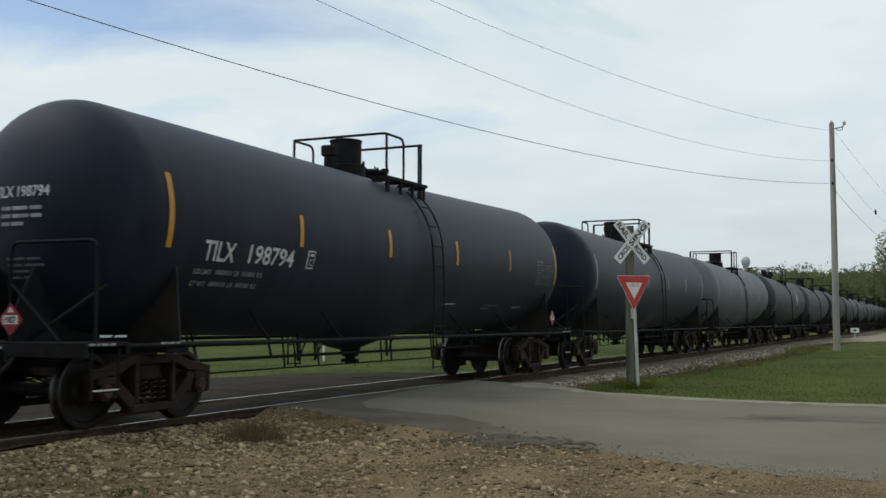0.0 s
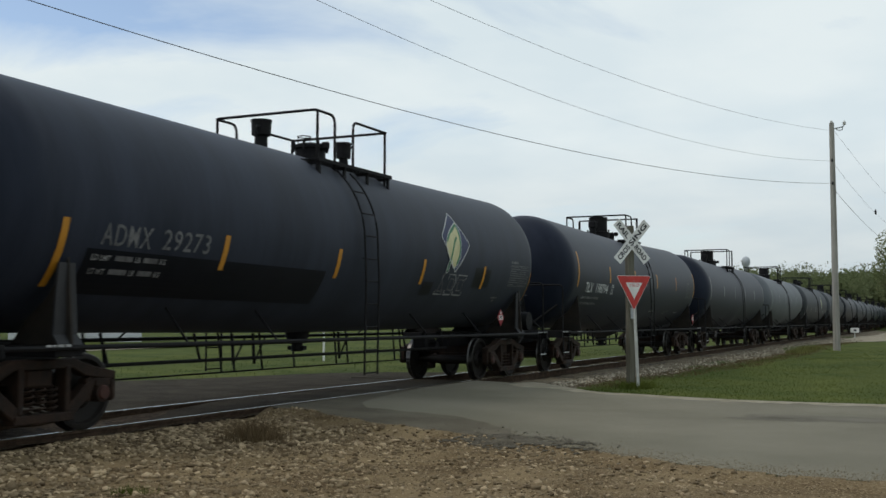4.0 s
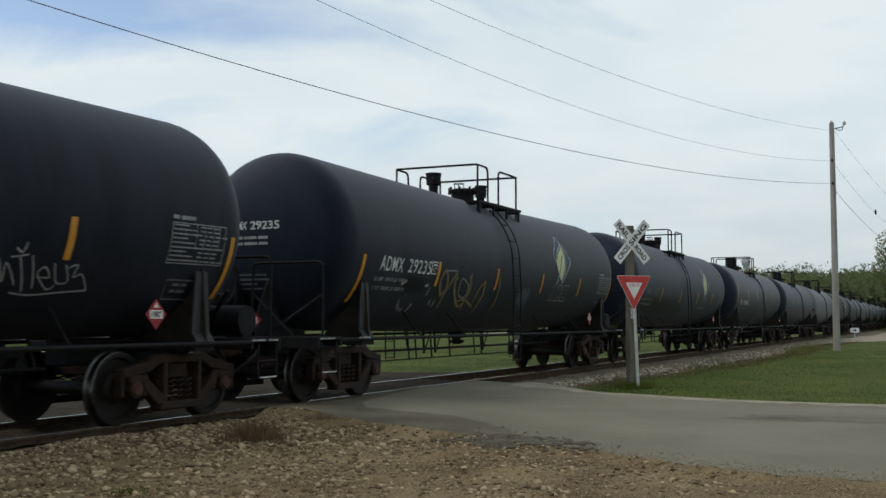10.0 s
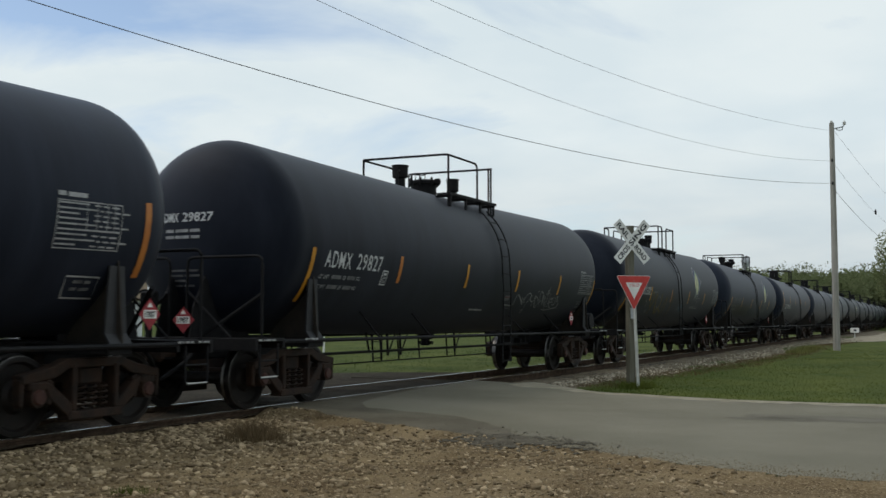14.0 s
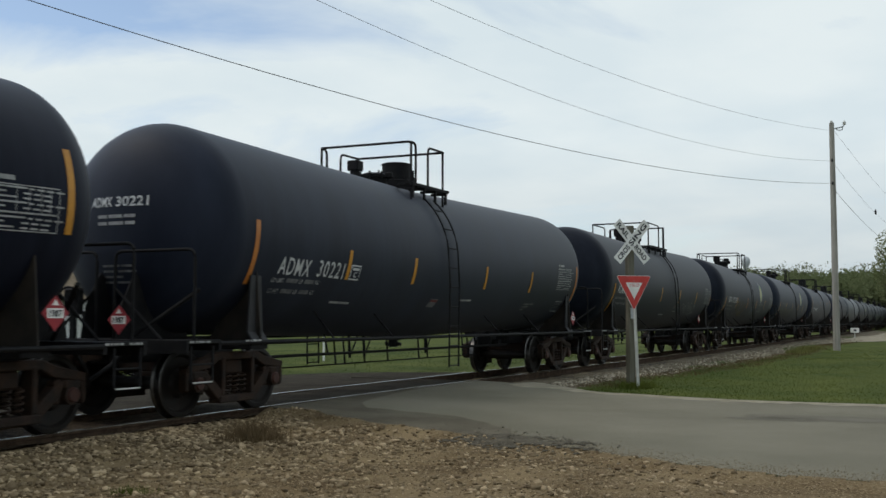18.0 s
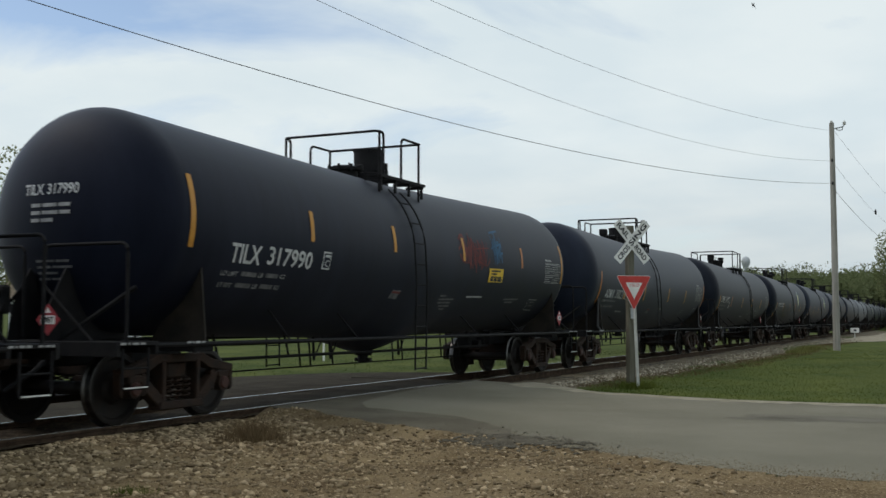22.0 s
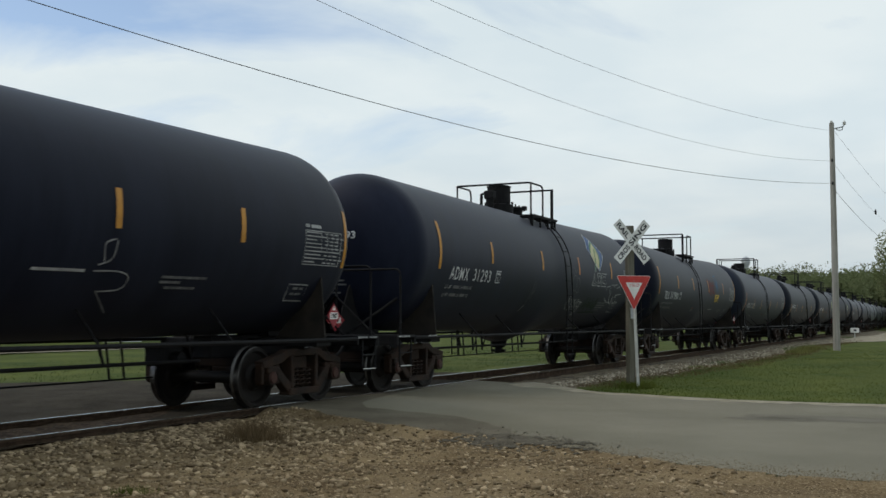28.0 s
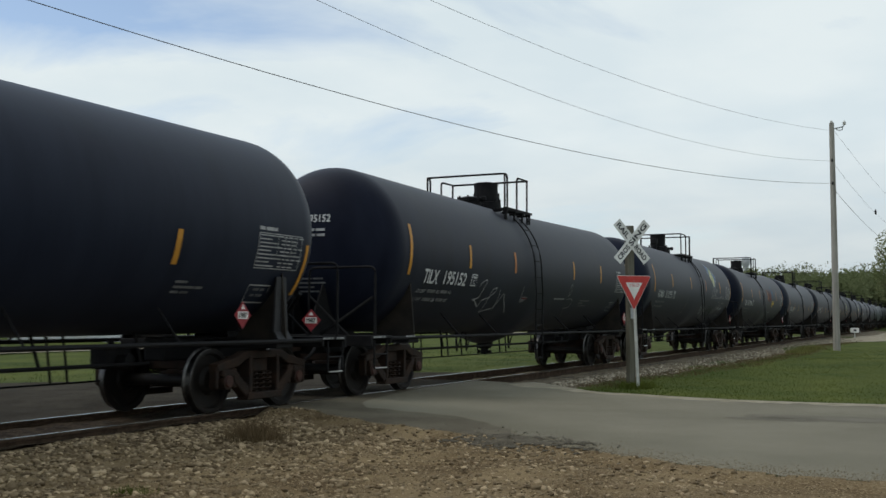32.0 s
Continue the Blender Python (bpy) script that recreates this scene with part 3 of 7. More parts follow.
def text_head(text, y0, y1, z0, z1, funnel, thick=0.012):
    key = (text, thick, 1.0)
    if key not in WORDS:
        WORDS[key] = letters(text, 1.0, 1.0, thick)
    vs, fs, _ = WORDS[key]
    lx, hx = min(v[0] for v in vs), max(v[0] for v in vs)
    ly, hy = min(v[1] for v in vs), max(v[1] for v in vs)
    bm = bmesh.new()
    made = [bm.verts.new(head_point(y0 + (y1 - y0) * (v[0] - lx) / (hx - lx), z0 + (z1 - z0) * (v[1] - ly) / (hy - ly), funnel)) for v in vs]
    for f in fs:
        bm.faces.new([made[i] for i in f])
    return bm


def bars_head(rows, y, z, size, gap, funnel):
    bm = bmesh.new()
    for j, row in enumerate(rows):
        py = y
        for w in row:
            q = [bm.verts.new(head_point(a, b, funnel)) for a, b in ((py, z - j * gap - size), (py - w, z - j * gap - size), (py - w, z - j * gap), (py, z - j * gap))]
            bm.faces.new(q)
            py -= w + 0.03
    return bm


def bars_on(rows, x, z, size, gap, funnel, out=0.008):
    """Rows of short bars in place of small writing that cannot be read."""
    bm = bmesh.new()
    for j, row in enumerate(rows):
        px = x
        for w in row:
            if w > 0:
                b2 = patch_on(px, px + w, z - j * gap - size, z - j * gap, funnel, out, n=1)
                tmp = bpy.data.meshes.new("tmp")
                b2.to_mesh(tmp)
                b2.free()
                bm.from_mesh(tmp)
                bpy.data.meshes.remove(tmp)
            px += abs(w) + 0.035
    return bm


def stroke_on(pts, width, funnel, out=0.007, close=False, n=10):
    """A sprayed or painted line through points (x, z), smoothed."""
    P = [Vector((a, b)) for a, b in pts]
    if close:
        P = P + [P[0]]
    fine = []
    for i in range(len(P) - 1):
        p0, p1, p2, p3 = P[max(i - 1, 0)], P[i], P[i + 1], P[min(i + 2, len(P) - 1)]
        for k in range(n):
            t = k / n
            fine.append(0.5 * ((2 * p1) + (p2 - p0) * t + (2 * p0 - 5 * p1 + 4 * p2 - p3) * t * t + (3 * p1 - p0 - 3 * p2 + p3) * t ** 3))
    fine.append(P[-1])
    bm = bmesh.new()
    prev = None
    for i, p in enumerate(fine):
        d = fine[min(i + 1, len(fine) - 1)] - fine[max(i - 1, 0)]
        d = d.normalized() if d.length > 1e-6 else Vector((1, 0))
        w = Vector((-d.y, d.x)) * width / 2
        row = []
        for q in (p + w, p - w):
            row.append(bm.verts.new(on_tank(q.x, phi_of(q.y, q.x, funnel), funnel, out)))
        if prev:
            bm.faces.new((prev[0], prev[1], row[1], row[0]))
        prev = row
    return bm


def fill_on(outline, funnel, out=0.009, n=14):
    """A painted area: an outline of (x, z) filled in level bands that follow the shell."""
    zs = [b for _, b in outline]
    lo, hi = min(zs), max(zs)
    bm = bmesh.new()
    prev = None
    for k in range(n + 1):
        z = lo + (hi - lo) * (0.002 + 0.996 * k / n)
        hits = []
        for (xa, za), (xb, zb) in zip(outline, outline[1:] + outline[:1]):
            if (za - z) * (zb - z) < 0:
                hits.append(xa + (xb - xa) * (z - za) / (zb - za))
        if len(hits) < 2:
            continue
        row = [bm.verts.new(on_tank(x, phi_of(z, x, funnel), funnel, out)) for x in (min(hits), max(hits))]
        if prev:
            bm.faces.new((prev[0], prev[1], row[1], row[0]))
        prev = row
    return bm


def wheel_mesh():
    bm = bmesh.new()
    # inner face at negative y, flange, tread, outer face with dished plate
    return lathe(bm, [(-0.065, 0.10), (-0.065, 0.16), (-0.03, 0.20), (-0.02, 0.36), (-0.065, 0.40), (-0.065, 0.475), (-0.045, 0.483), (-0.030, 0.470), (-0.022, 0.459),
                      (0.065, 0.455), (0.070, 0.445), (0.070, 0.39), (0.025, 0.36), (0.015, 0.20), (0.075, 0.16), (0.085, 0.10)], 40)


def side_frame():
    bm = bmesh.new()
    y0, y1 = -0.08, 0.08
    prism(bm, [(-1.10, 0.60), (-0.62, 0.66), (-0.42, 0.76), (0.42, 0.76), (0.62, 0.66), (1.10, 0.60), (1.12, 0.70), (0.66, 0.79), (0.45, 0.87), (-0.45, 0.87), (-0.66, 0.79), (-1.12, 0.70)], y0, y1)
    for s in (-1, 1):
        prism(bm, [(s * 0.30, 0.20), (s * 0.30, 0.30), (s * 0.66, 0.58), (s * 0.80, 0.64), (s * 0.72, 0.44), (s * 0.44, 0.22)], y0, y1)
        prism(bm, [(s * 0.30, 0.28), (s * 0.38, 0.28), (s * 0.38, 0.80), (s * 0.30, 0.80)], y0 * 1.15, y1 * 1.15)
        prism(bm, [(s * 1.07, 0.34), (s * 1.13, 0.38), (s * 1.13, 0.66), (s * 1.05, 0.66)], y0 * 0.8, y1 * 0.8)
        prism(bm, [(s * 0.66, 0.36), (s * 0.73, 0.36), (s * 0.74, 0.66), (s * 0.64, 0.62)], y0 * 0.8, y1 * 0.8)
    prism(bm, [(-0.44, 0.17), (0.44, 0.17), (0.42, 0.27), (-0.42, 0.27)], y0 * 1.3, y1 * 1.3)
    bmesh.ops.bevel(bm, geom=[e for e in bm.edges if len(e.link_faces) == 2 and e.calc_face_angle(0) > 0.9], offset=0.012, segments=1, affect="EDGES")
    return bm


def coil():
    bm = bmesh.new()
    pts = [(0.062 * cos(a), 0.062 * sin(a), 0.28 + 0.30 * i / 40) for i in range(41) for a in (2 * pi * 4.5 * i / 40,)]
    return tube(bm, pts, 0.015, 5)


def tank_car(kind, label):
    """One black tank car at the origin, its middle over x = 0, rail tops at z = 0."""
    car = empty("tank_car", Matrix(), label, "tank car", "tank cars of the train")
    funnel, pointed = kind, kind == "s"
    part("tank", shell(funnel), M_TANK, car, smooth=40)
    # stub sills, end decks, couplers
    for s in (-1, 1):
        bm = bmesh.new()
        box(bm, s * 7.15, 0, 0.90, 2.7, 0.36, 0.34, 0.02)
        part("stub_sill", bm, M_IRON, car)
        bm = bmesh.new()
        box(bm, s * 8.25, 0, 1.03, 0.72, 3.02, 0.05, 0.006)
        box(bm, s * 8.58, 0, 0.96, 0.06, 3.02, 0.16, 0.006)
        box(bm, s * 7.91, 0, 0.97, 0.06, 3.02, 0.12, 0.006)
        part("end_deck", bm, M_IRON, car)
        bm = bmesh.new()
        box(bm, s * 8.72, 0, 0.86, 0.42, 0.15, 0.17, 0.02)
        box(bm, s * 8.97, 0.04 * s, 0.86, 0.18, 0.30, 0.28, 0.05)
        part("coupler", bm, M_CAST, car)
        bm = bmesh.new()
        tube(bm, bent([(s * 8.55, -0.42, 0.90), (s * 8.75, -0.42, 0.72), (s * 9.02, -0.20, 0.48)], 0.15), 0.028, 8)
        part("air_hose", bm, M_IRON, car)
        # plates that carry the head on the sill, with crossed bars between them
        for q in (-1, 1):
            bm = bmesh.new()
            prism(bm, [(s * 7.1, 1.06), (s * 8.54, 1.06), (s * 8.46, 1.50), (s * 8.20, 1.96), (s * 7.95, 1.70), (s * 7.1, 1.36)], q * 0.30 - 0.012, q * 0.30 + 0.012)
            bmesh.ops.recalc_face_normals(bm, faces=bm.faces)
            part("head_brace", bm, M_IRON, car, smooth=0)
            bm = bmesh.new()
            tube(bm, [(s * 8.30, q * 0.30, 1.05), (s * 7.86, q * 1.12, 1.72)], 0.032, 6)
            part("cross_bar", bm, M_IRON, car)
        # body bolster: a web under the tank and a tapered cover on each side
        bm = bmesh.new()
        box(bm, s * TRUCK, 0, 0.965, 0.42, 2.9, 0.12, 0.01)
        part("bolster", bm, M_IRON, car)
        for q in (-1, 1):
            bm = bmesh.new()
            f0, f1 = -1.02, -0.42
            web = [bm.verts.new((s * TRUCK, q * (R + 0.004) * cos(f0 + (f1 - f0) * k / 8), axis_z(TRUCK, funnel) + (R + 0.004) * sin(f0 + (f1 - f0) * k / 8))) for k in range(9)]
            web += [bm.verts.new((s * TRUCK, q * 1.47, 1.02)), bm.verts.new((s * TRUCK, q * 0.55, 1.02))]
            g = bmesh.ops.extrude_face_region(bm, geom=[bm.faces.new(web)])
            bmesh.ops.translate(bm, vec=(0.03, 0, 0), verts=[v for v in g["geom"] if isinstance(v, bmesh.types.BMVert)])
            bmesh.ops.recalc_face_normals(bm, faces=bm.faces)
            part("bolster_web", bm, M_WEB, car, smooth=0)
            bm = bmesh.new()
            rows = []
            for k in range(7):
                t = k / 6
                z = 0.99 + 0.95 * t
                y = 1.50 if t < 0.15 else max(1.38, sqrt(max(0, (R + 0.03) ** 2 - (z - axis_z(TRUCK, funnel)) ** 2)))
                w = 0.19 - 0.07 * t
                rows.append([bm.verts.new((s * TRUCK + e * w, q * (y + o), z)) for e, o in ((-1, -0.03), (-1, 0.0), (1, 0.0), (1, -0.03))])
            for a, b in zip(rows, rows[1:]):
                for k in range(4):
                    bm.faces.new((a[k], a[(k + 1) % 4], b[(k + 1) % 4], b[k]))
            bm.faces.new(rows[0])
            bm.faces.new(rows[-1])
            bmesh.ops.recalc_face_normals(bm, faces=bm.faces)
            if pointed:
                bm.free()
            else:
                part("bolster_cover", bm, M_COVER, car)
            # rail loop across the end deck, and the step below it
            bm = bmesh.new()
            tube(bm, bent([(s * 8.40, q * 1.46, 1.04), (s * 8.40, q * 1.46, 2.22), (s * 8.42, q * 0.16, 2.22), (s * 8.42, q * 0.16, 1.04)], 0.12), 0.022, 8)
            tube(bm, [(s * 8.42, q * 0.18, 1.72), (s * 8.41, q * 0.95, 1.05)], 0.020, 8)
            part("end_handrail", bm, M_IRON, car)
            bm = bmesh.new()
            tube(bm, bent([(s * 8.50, q * 1.50, 0.98), (s * 8.50, q * 1.50, 0.50), (s * 8.06, q * 1.50, 0.50), (s * 8.06, q * 1.50, 0.98)], 0.05), 0.017, 6)
            tube(bm, [(s * 8.50, q * 1.50, 0.74), (s * 8.06, q * 1.50, 0.74)], 0.014, 6)
            step = part("corner_step", bm, M_IRON, car)
            bm = bmesh.new()
            box(bm, s * 8.28, q * 1.50, 0.512, 0.40, 0.045, 0.014)
            part("tread", bm, M_PALE, step, "pale worn step tread", smooth=0)
    # hand brake on the trailing deck: a housing with its wheel on a post
    bm = bmesh.new()
    box(bm, -8.56, 0.42, 1.32, 0.07, 0.09, 0.56, 0.01)
    box(bm, -8.56, 0.42, 1.56, 0.13, 0.28, 0.36, 0.03)
    brake = part("hand_brake", bm, M_IRON, car)
    bm = bmesh.new()
    tube(bm, [(-8.66, 0.42 + 0.19 * cos(a), 1.56 + 0.19 * sin(a)) for a in [2 * pi * k / 20 for k in range(21)]], 0.014, 6)
    for a in (0.4, 2.5, 4.6):
        tube(bm, [(-8.62, 0.42, 1.56), (-8.66, 0.42 + 0.19 * cos(a), 1.56 + 0.19 * sin(a))], 0.012, 5)
    part("brake_wheel", bm, M_IRON, brake)
    # running pipe along each side, with struts up to the tank
    for q in (-1, 1):
        bm = bmesh.new()
        tube(bm, [(-7.9, q * 1.49, 1.005), (7.9, q * 1.49, 1.005)], 0.030, 8)
        pipe = part("side_rail", bm, M_IRON, car)
        for x in (-4.95, -2.95, 2.05, 4.55):
            bm = bmesh.new()
            a = on_tank(x + 0.12, -0.84, funnel, 0.0, q)
            tube(bm, [a, (x, q * 1.49, 1.0)], 0.016, 6)
            part("strut", bm, M_IRON, pipe)
    # brake pipe and lower rod with hangers under the tank
    low = axis_z(0, funnel) - R - (0.25 if pointed else 0)
    bm = bmesh.new()
    tube(bm, [(-5.35, -0.30, 0.72), (5.35, -0.30, 0.72)], 0.026, 8)
    bp = part("brake_pipe", bm, M_IRON, car)
    for x in (-5.1, -3.2, 3.4, 5.2):
        bm = bmesh.new()
        tube(bm, [(x, -0.30, 0.72), (x - 0.15, -0.30, axis_z(x, funnel) - R + 0.05)], 0.022, 6)
        part("hanger", bm, M_IRON, bp)
    bm = bmesh.new()
    tube(bm, [(-5.2, 0.42, 0.47), (5.2, 0.42, 0.47)], 0.015, 6)
    rod = part("lower_rod", bm, M_IRON, car)
    for x in (-4.7, -4.35, -1.72, -1.37, -0.58, 0.42, 1.89, 2.33, 4.3, 4.6):
        bm = bmesh.new()
        tube(bm, [(x, 0.42, 0.47), (x - 0.05, 0.42, 0.8), (x - 0.12, 0.42, axis_z(x, funnel) - R + 0.12)], 0.018, 6)
        part("hanger", bm, M_IRON, rod)
    # brake gear: valve, lever frame
    bm = bmesh.new()
    box(bm, 5.05, 0.1, 0.80, 0.46, 0.34, 0.30, 0.03)
    cyl(bm, (5.05, -0.24, 0.76), (5.05, 0.05, 0.76), 0.10, 10)
    tube(bm, [(5.05, 0.1, 0.90), (5.05, 0.1, 1.06)], 0.05, 8)
    part("brake_valve", bm, M_IRON, car)
    for x0 in (-2.3, -1.75, 0.9):
        bm = bmesh.new()
        tube(bm, [(x0, -0.2, 1.10), (x0 + 0.05, -0.2, 0.62)], 0.025, 6)
        tube(bm, [(x0 + 0.05, -0.2, 0.64), (x0 + 0.36, -0.2, 1.05)], 0.016, 6)
        part("lever_frame", bm, M_IRON, car)
    # bottom outlet
    bm = bmesh.new()
    cyl(bm, (-0.15, 0, low + 0.16), (-0.15, 0, low - 0.12), 0.24, 16, 0.16)
    cyl(bm, (-0.15, 0, low - 0.10), (-0.15, 0, low - 0.26), 0.10, 12)
    box(bm, -0.15, 0, low - 0.20, 0.10, 0.34, 0.07, 0.01)
    part("outlet_valve", bm, M_IRON, car)
    # trucks
    for s in (-1, 1):
        bm = bmesh.new()
        box(bm, s * TRUCK, 0, 0.66, 0.40, 2.05, 0.22, 0.03)
        cyl(bm, (s * TRUCK, 0, 0.72), (s * TRUCK, 0, 0.91), 0.2, 16)
        part("truck_bolster", bm, M_CAST, car)
        for dx in (-0.34, 0.34):
            bm = bmesh.new()
            box(bm, s * TRUCK + dx, 0, 0.40, 0.10, 1.34, 0.16, 0.02)
            box(bm, s * TRUCK + dx * 0.8, 0, 0.52, 0.06, 0.9, 0.10, 0.01)
            for q in (-1, 1):
                box(bm, s * TRUCK + dx * 1.22, q * 0.745, 0.42, 0.09, 0.10, 0.30, 0.02)
            part("brake_beam", bm, M_CAST, car)
        for q in (-1, 1):
            fr = side_frame()
            bmesh.ops.translate(fr, vec=(s * TRUCK, q * 1.02, 0), verts=fr.verts)
            frame_ob = part("side_frame", fr, M_CAST, car, smooth=30)
            for dx in (-0.17, 0.0, 0.17):
                bm = coil()
                bmesh.ops.translate(bm, vec=(s * TRUCK + dx, q * 1.02, 0), verts=bm.verts)
                part("spring", bm, M_CAST, frame_ob)
            for dx in (-0.889, 0.889):
                bm = bmesh.new()
                box(bm, s * TRUCK + dx, q * 1.02, 0.575, 0.26, 0.20, 0.10, 0.02)
                cyl(bm, (s * TRUCK + dx, q * 0.93, WHEEL_R), (s * TRUCK + dx, q * 1.12, WHEEL_R), 0.115, 16)
                part("bearing", bm, M_CAST, frame_ob)
                bm = bmesh.new()
                cyl(bm, (s * TRUCK + dx, q * 1.121, WHEEL_R), (s * TRUCK + dx, q * 1.145, WHEEL_R), 0.09, 14, 0.075)
                part("bearing_cap", bm, M_CAPRUST, frame_ob)
    # wheelsets
    global WHEEL_A, WHEEL_B, AXLE
    for s in (-1, 1):
        for dx in (-0.889, 0.889):
            ax = new("axle", AXLE)
            ax.parent = car
            ax.matrix_basis = pose(s * TRUCK + dx, 0, WHEEL_R)
            for q in (-1, 1):
                w = new("wheel", WHEEL_A)
                w.parent = ax
                w.matrix_basis = pose(0, q * 0.745, 0, 0, 0, 0 if q > 0 else 180)
    if not pointed:
        # air reservoir across the leading deck
        bm = bmesh.new()
        cyl(bm, (8.28, -1.15, 1.30), (8.28, 0.1, 1.30), 0.22, 18)
        box(bm, 8.28, -0.9, 1.09, 0.2, 0.08, 0.1)
        box(bm, 8.28, -0.15, 1.09, 0.2, 0.08, 0.1)
        part("air_reservoir", bm, M_IRON, car)
    return car


M_WEB = mat("dusty_brown_steel", (0.012, 0.010, 0.008), (0.030, 0.024, 0.018), 3, (0.7, 0.9), bump=0.1, spec=0.3)
M_COVER = mat("dusty_black_steel", (0.009, 0.0095, 0.011), (0.024, 0.024, 0.025), 4, (0.6, 0.8), bump=0.1)
_bm = wheel_mesh()
WHEEL_A = bpy.data.meshes.new("wheel")
_bm.to_mesh(WHEEL_A)
_bm.free()
WHEEL_A.materials.append(M_WHEEL)
WHEEL_A.materials.append(M_TREAD)
for p in WHEEL_A.polygons:
    p.use_smooth = True
    c = p.center
    if 0.445 < sqrt(c.x ** 2 + c.z ** 2) < 0.481 and -0.04 < c.y < 0.069:
        p.material_index = 1
WHEEL_A.set_sharp_from_angle(angle=radians(30))
_bm = bmesh.new()
lathe(_bm, [(-1.10, 0.07), (-0.82, 0.07), (-0.80, 0.10), (-0.6, 0.09), (0.0, 0.08), (0.6, 0.09), (0.80, 0.10), (0.82, 0.07), (1.10, 0.07)], 16)
AXLE = bpy.data.meshes.new("axle")
_bm.to_mesh(AXLE)
_bm.free()
AXLE.materials.append(M_WHEEL)
AXLE.polygons.foreach_set("use_smooth", [True] * len(AXLE.polygons))

car_slope = tank_car("s", "black tank car with a sloping belly, white numbers and amber reflectors")
car_plain = tank_car("p", "dusty black straight tank car with amber reflectors and white marks")


SHIFT = {0: -0.06, 1: -0.22, 2: -0.175, 3: -0.27, 4: -0.31, 5: -0.125, 6: -0.08, 7: 0.16, 8: 0.24}
SHAPE = {}  # which row of SLOPES a car follows


def at_car(n):
    return 17.2 - PITCH_CARS * n + SHIFT.get(n, 0)


def roll(t):
    """How far the train has rolled at t seconds."""
    jolt = np.interp(t, [22, 23, 24, 25, 27, 28, 29, 30, 31], [0, 0.06, 0.05, 0.01, -0.06, -0.11, 0.02, -0.08, 0])
    return 4.164 * t + 0.00177 * (t - 16) ** 2 + float(jolt)


LAST, FIRST = 8, -13
KIND = {0: "s", 1: "p", 2: "p", 3: "p", 4: "p", 5: "s", 6: "s", 7: "s", 8: "p", -1: "s", -2: "s", -3: "p", -4: "s", -5: "p", -6: "s", -7: "s", -8: "p", -9: "s", -10: "s", -11: "p", -12: "s", -13: "s"}
CARS = {}
used = set()
for n in range(FIRST, LAST + 1):
    k = KIND[n]
    base = car_slope if k == "s" else car_plain
    SHAPE[n] = n if n in SLOPES else k
    m = pose(at_car(n) + roll(0), 0, -LIFT)
    if k not in used:
        used.add(k)
        base.matrix_basis = m
        CARS[n] = base
    else:
        CARS[n] = copy_thing(base, m)
for n in range(0, LAST + 1):  # each car in view has its own tank
    for ob in CARS[n].children:
        if ob.name.split(".")[0] == "tank":
            bm = shell(n)
            me = bpy.data.meshes.new("tank")
            bm.to_mesh(me)
            bm.free()
            me.materials.append(M_TANK)
            me.polygons.foreach_set("use_smooth", [True] * len(me.polygons))
            ob.data = me

# the ladder, the railed walkway and the fittings on top, which differ from car to car
WALKWAY = {  # rear rail, end of its return, start and end of the front gate, the ladder's middle, the fittings
    0: (-0.72, 0.02, 0.66, 0.79, 0.32, "front"), 1: (-1.44, -0.83, -0.22, 0.97, -0.60, "open"), 2: (-1.47, -0.83, -0.20, 0.95, -0.58, "open"),
    3: (-1.47, 0.10, 0.74, 0.91, 0.33, "rear"), 4: (-1.72, -1.46, -0.92, -0.20, -0.97, "valve"), 5: (-1.57, -1.35, -0.65, 0.12, -0.99, "valve"),
    6: (-0.62, 0.31, 0.96, 1.10, 0.62, "front"), 7: (-1.21, -0.99, -0.37, 0.35, -0.49, "valve"), 8: (-1.40, -0.83, -0.22, 0.95, -0.60, "open")}
RAIL_Z, DECK_Z = 4.69 + LIFT, 3.88 + LIFT


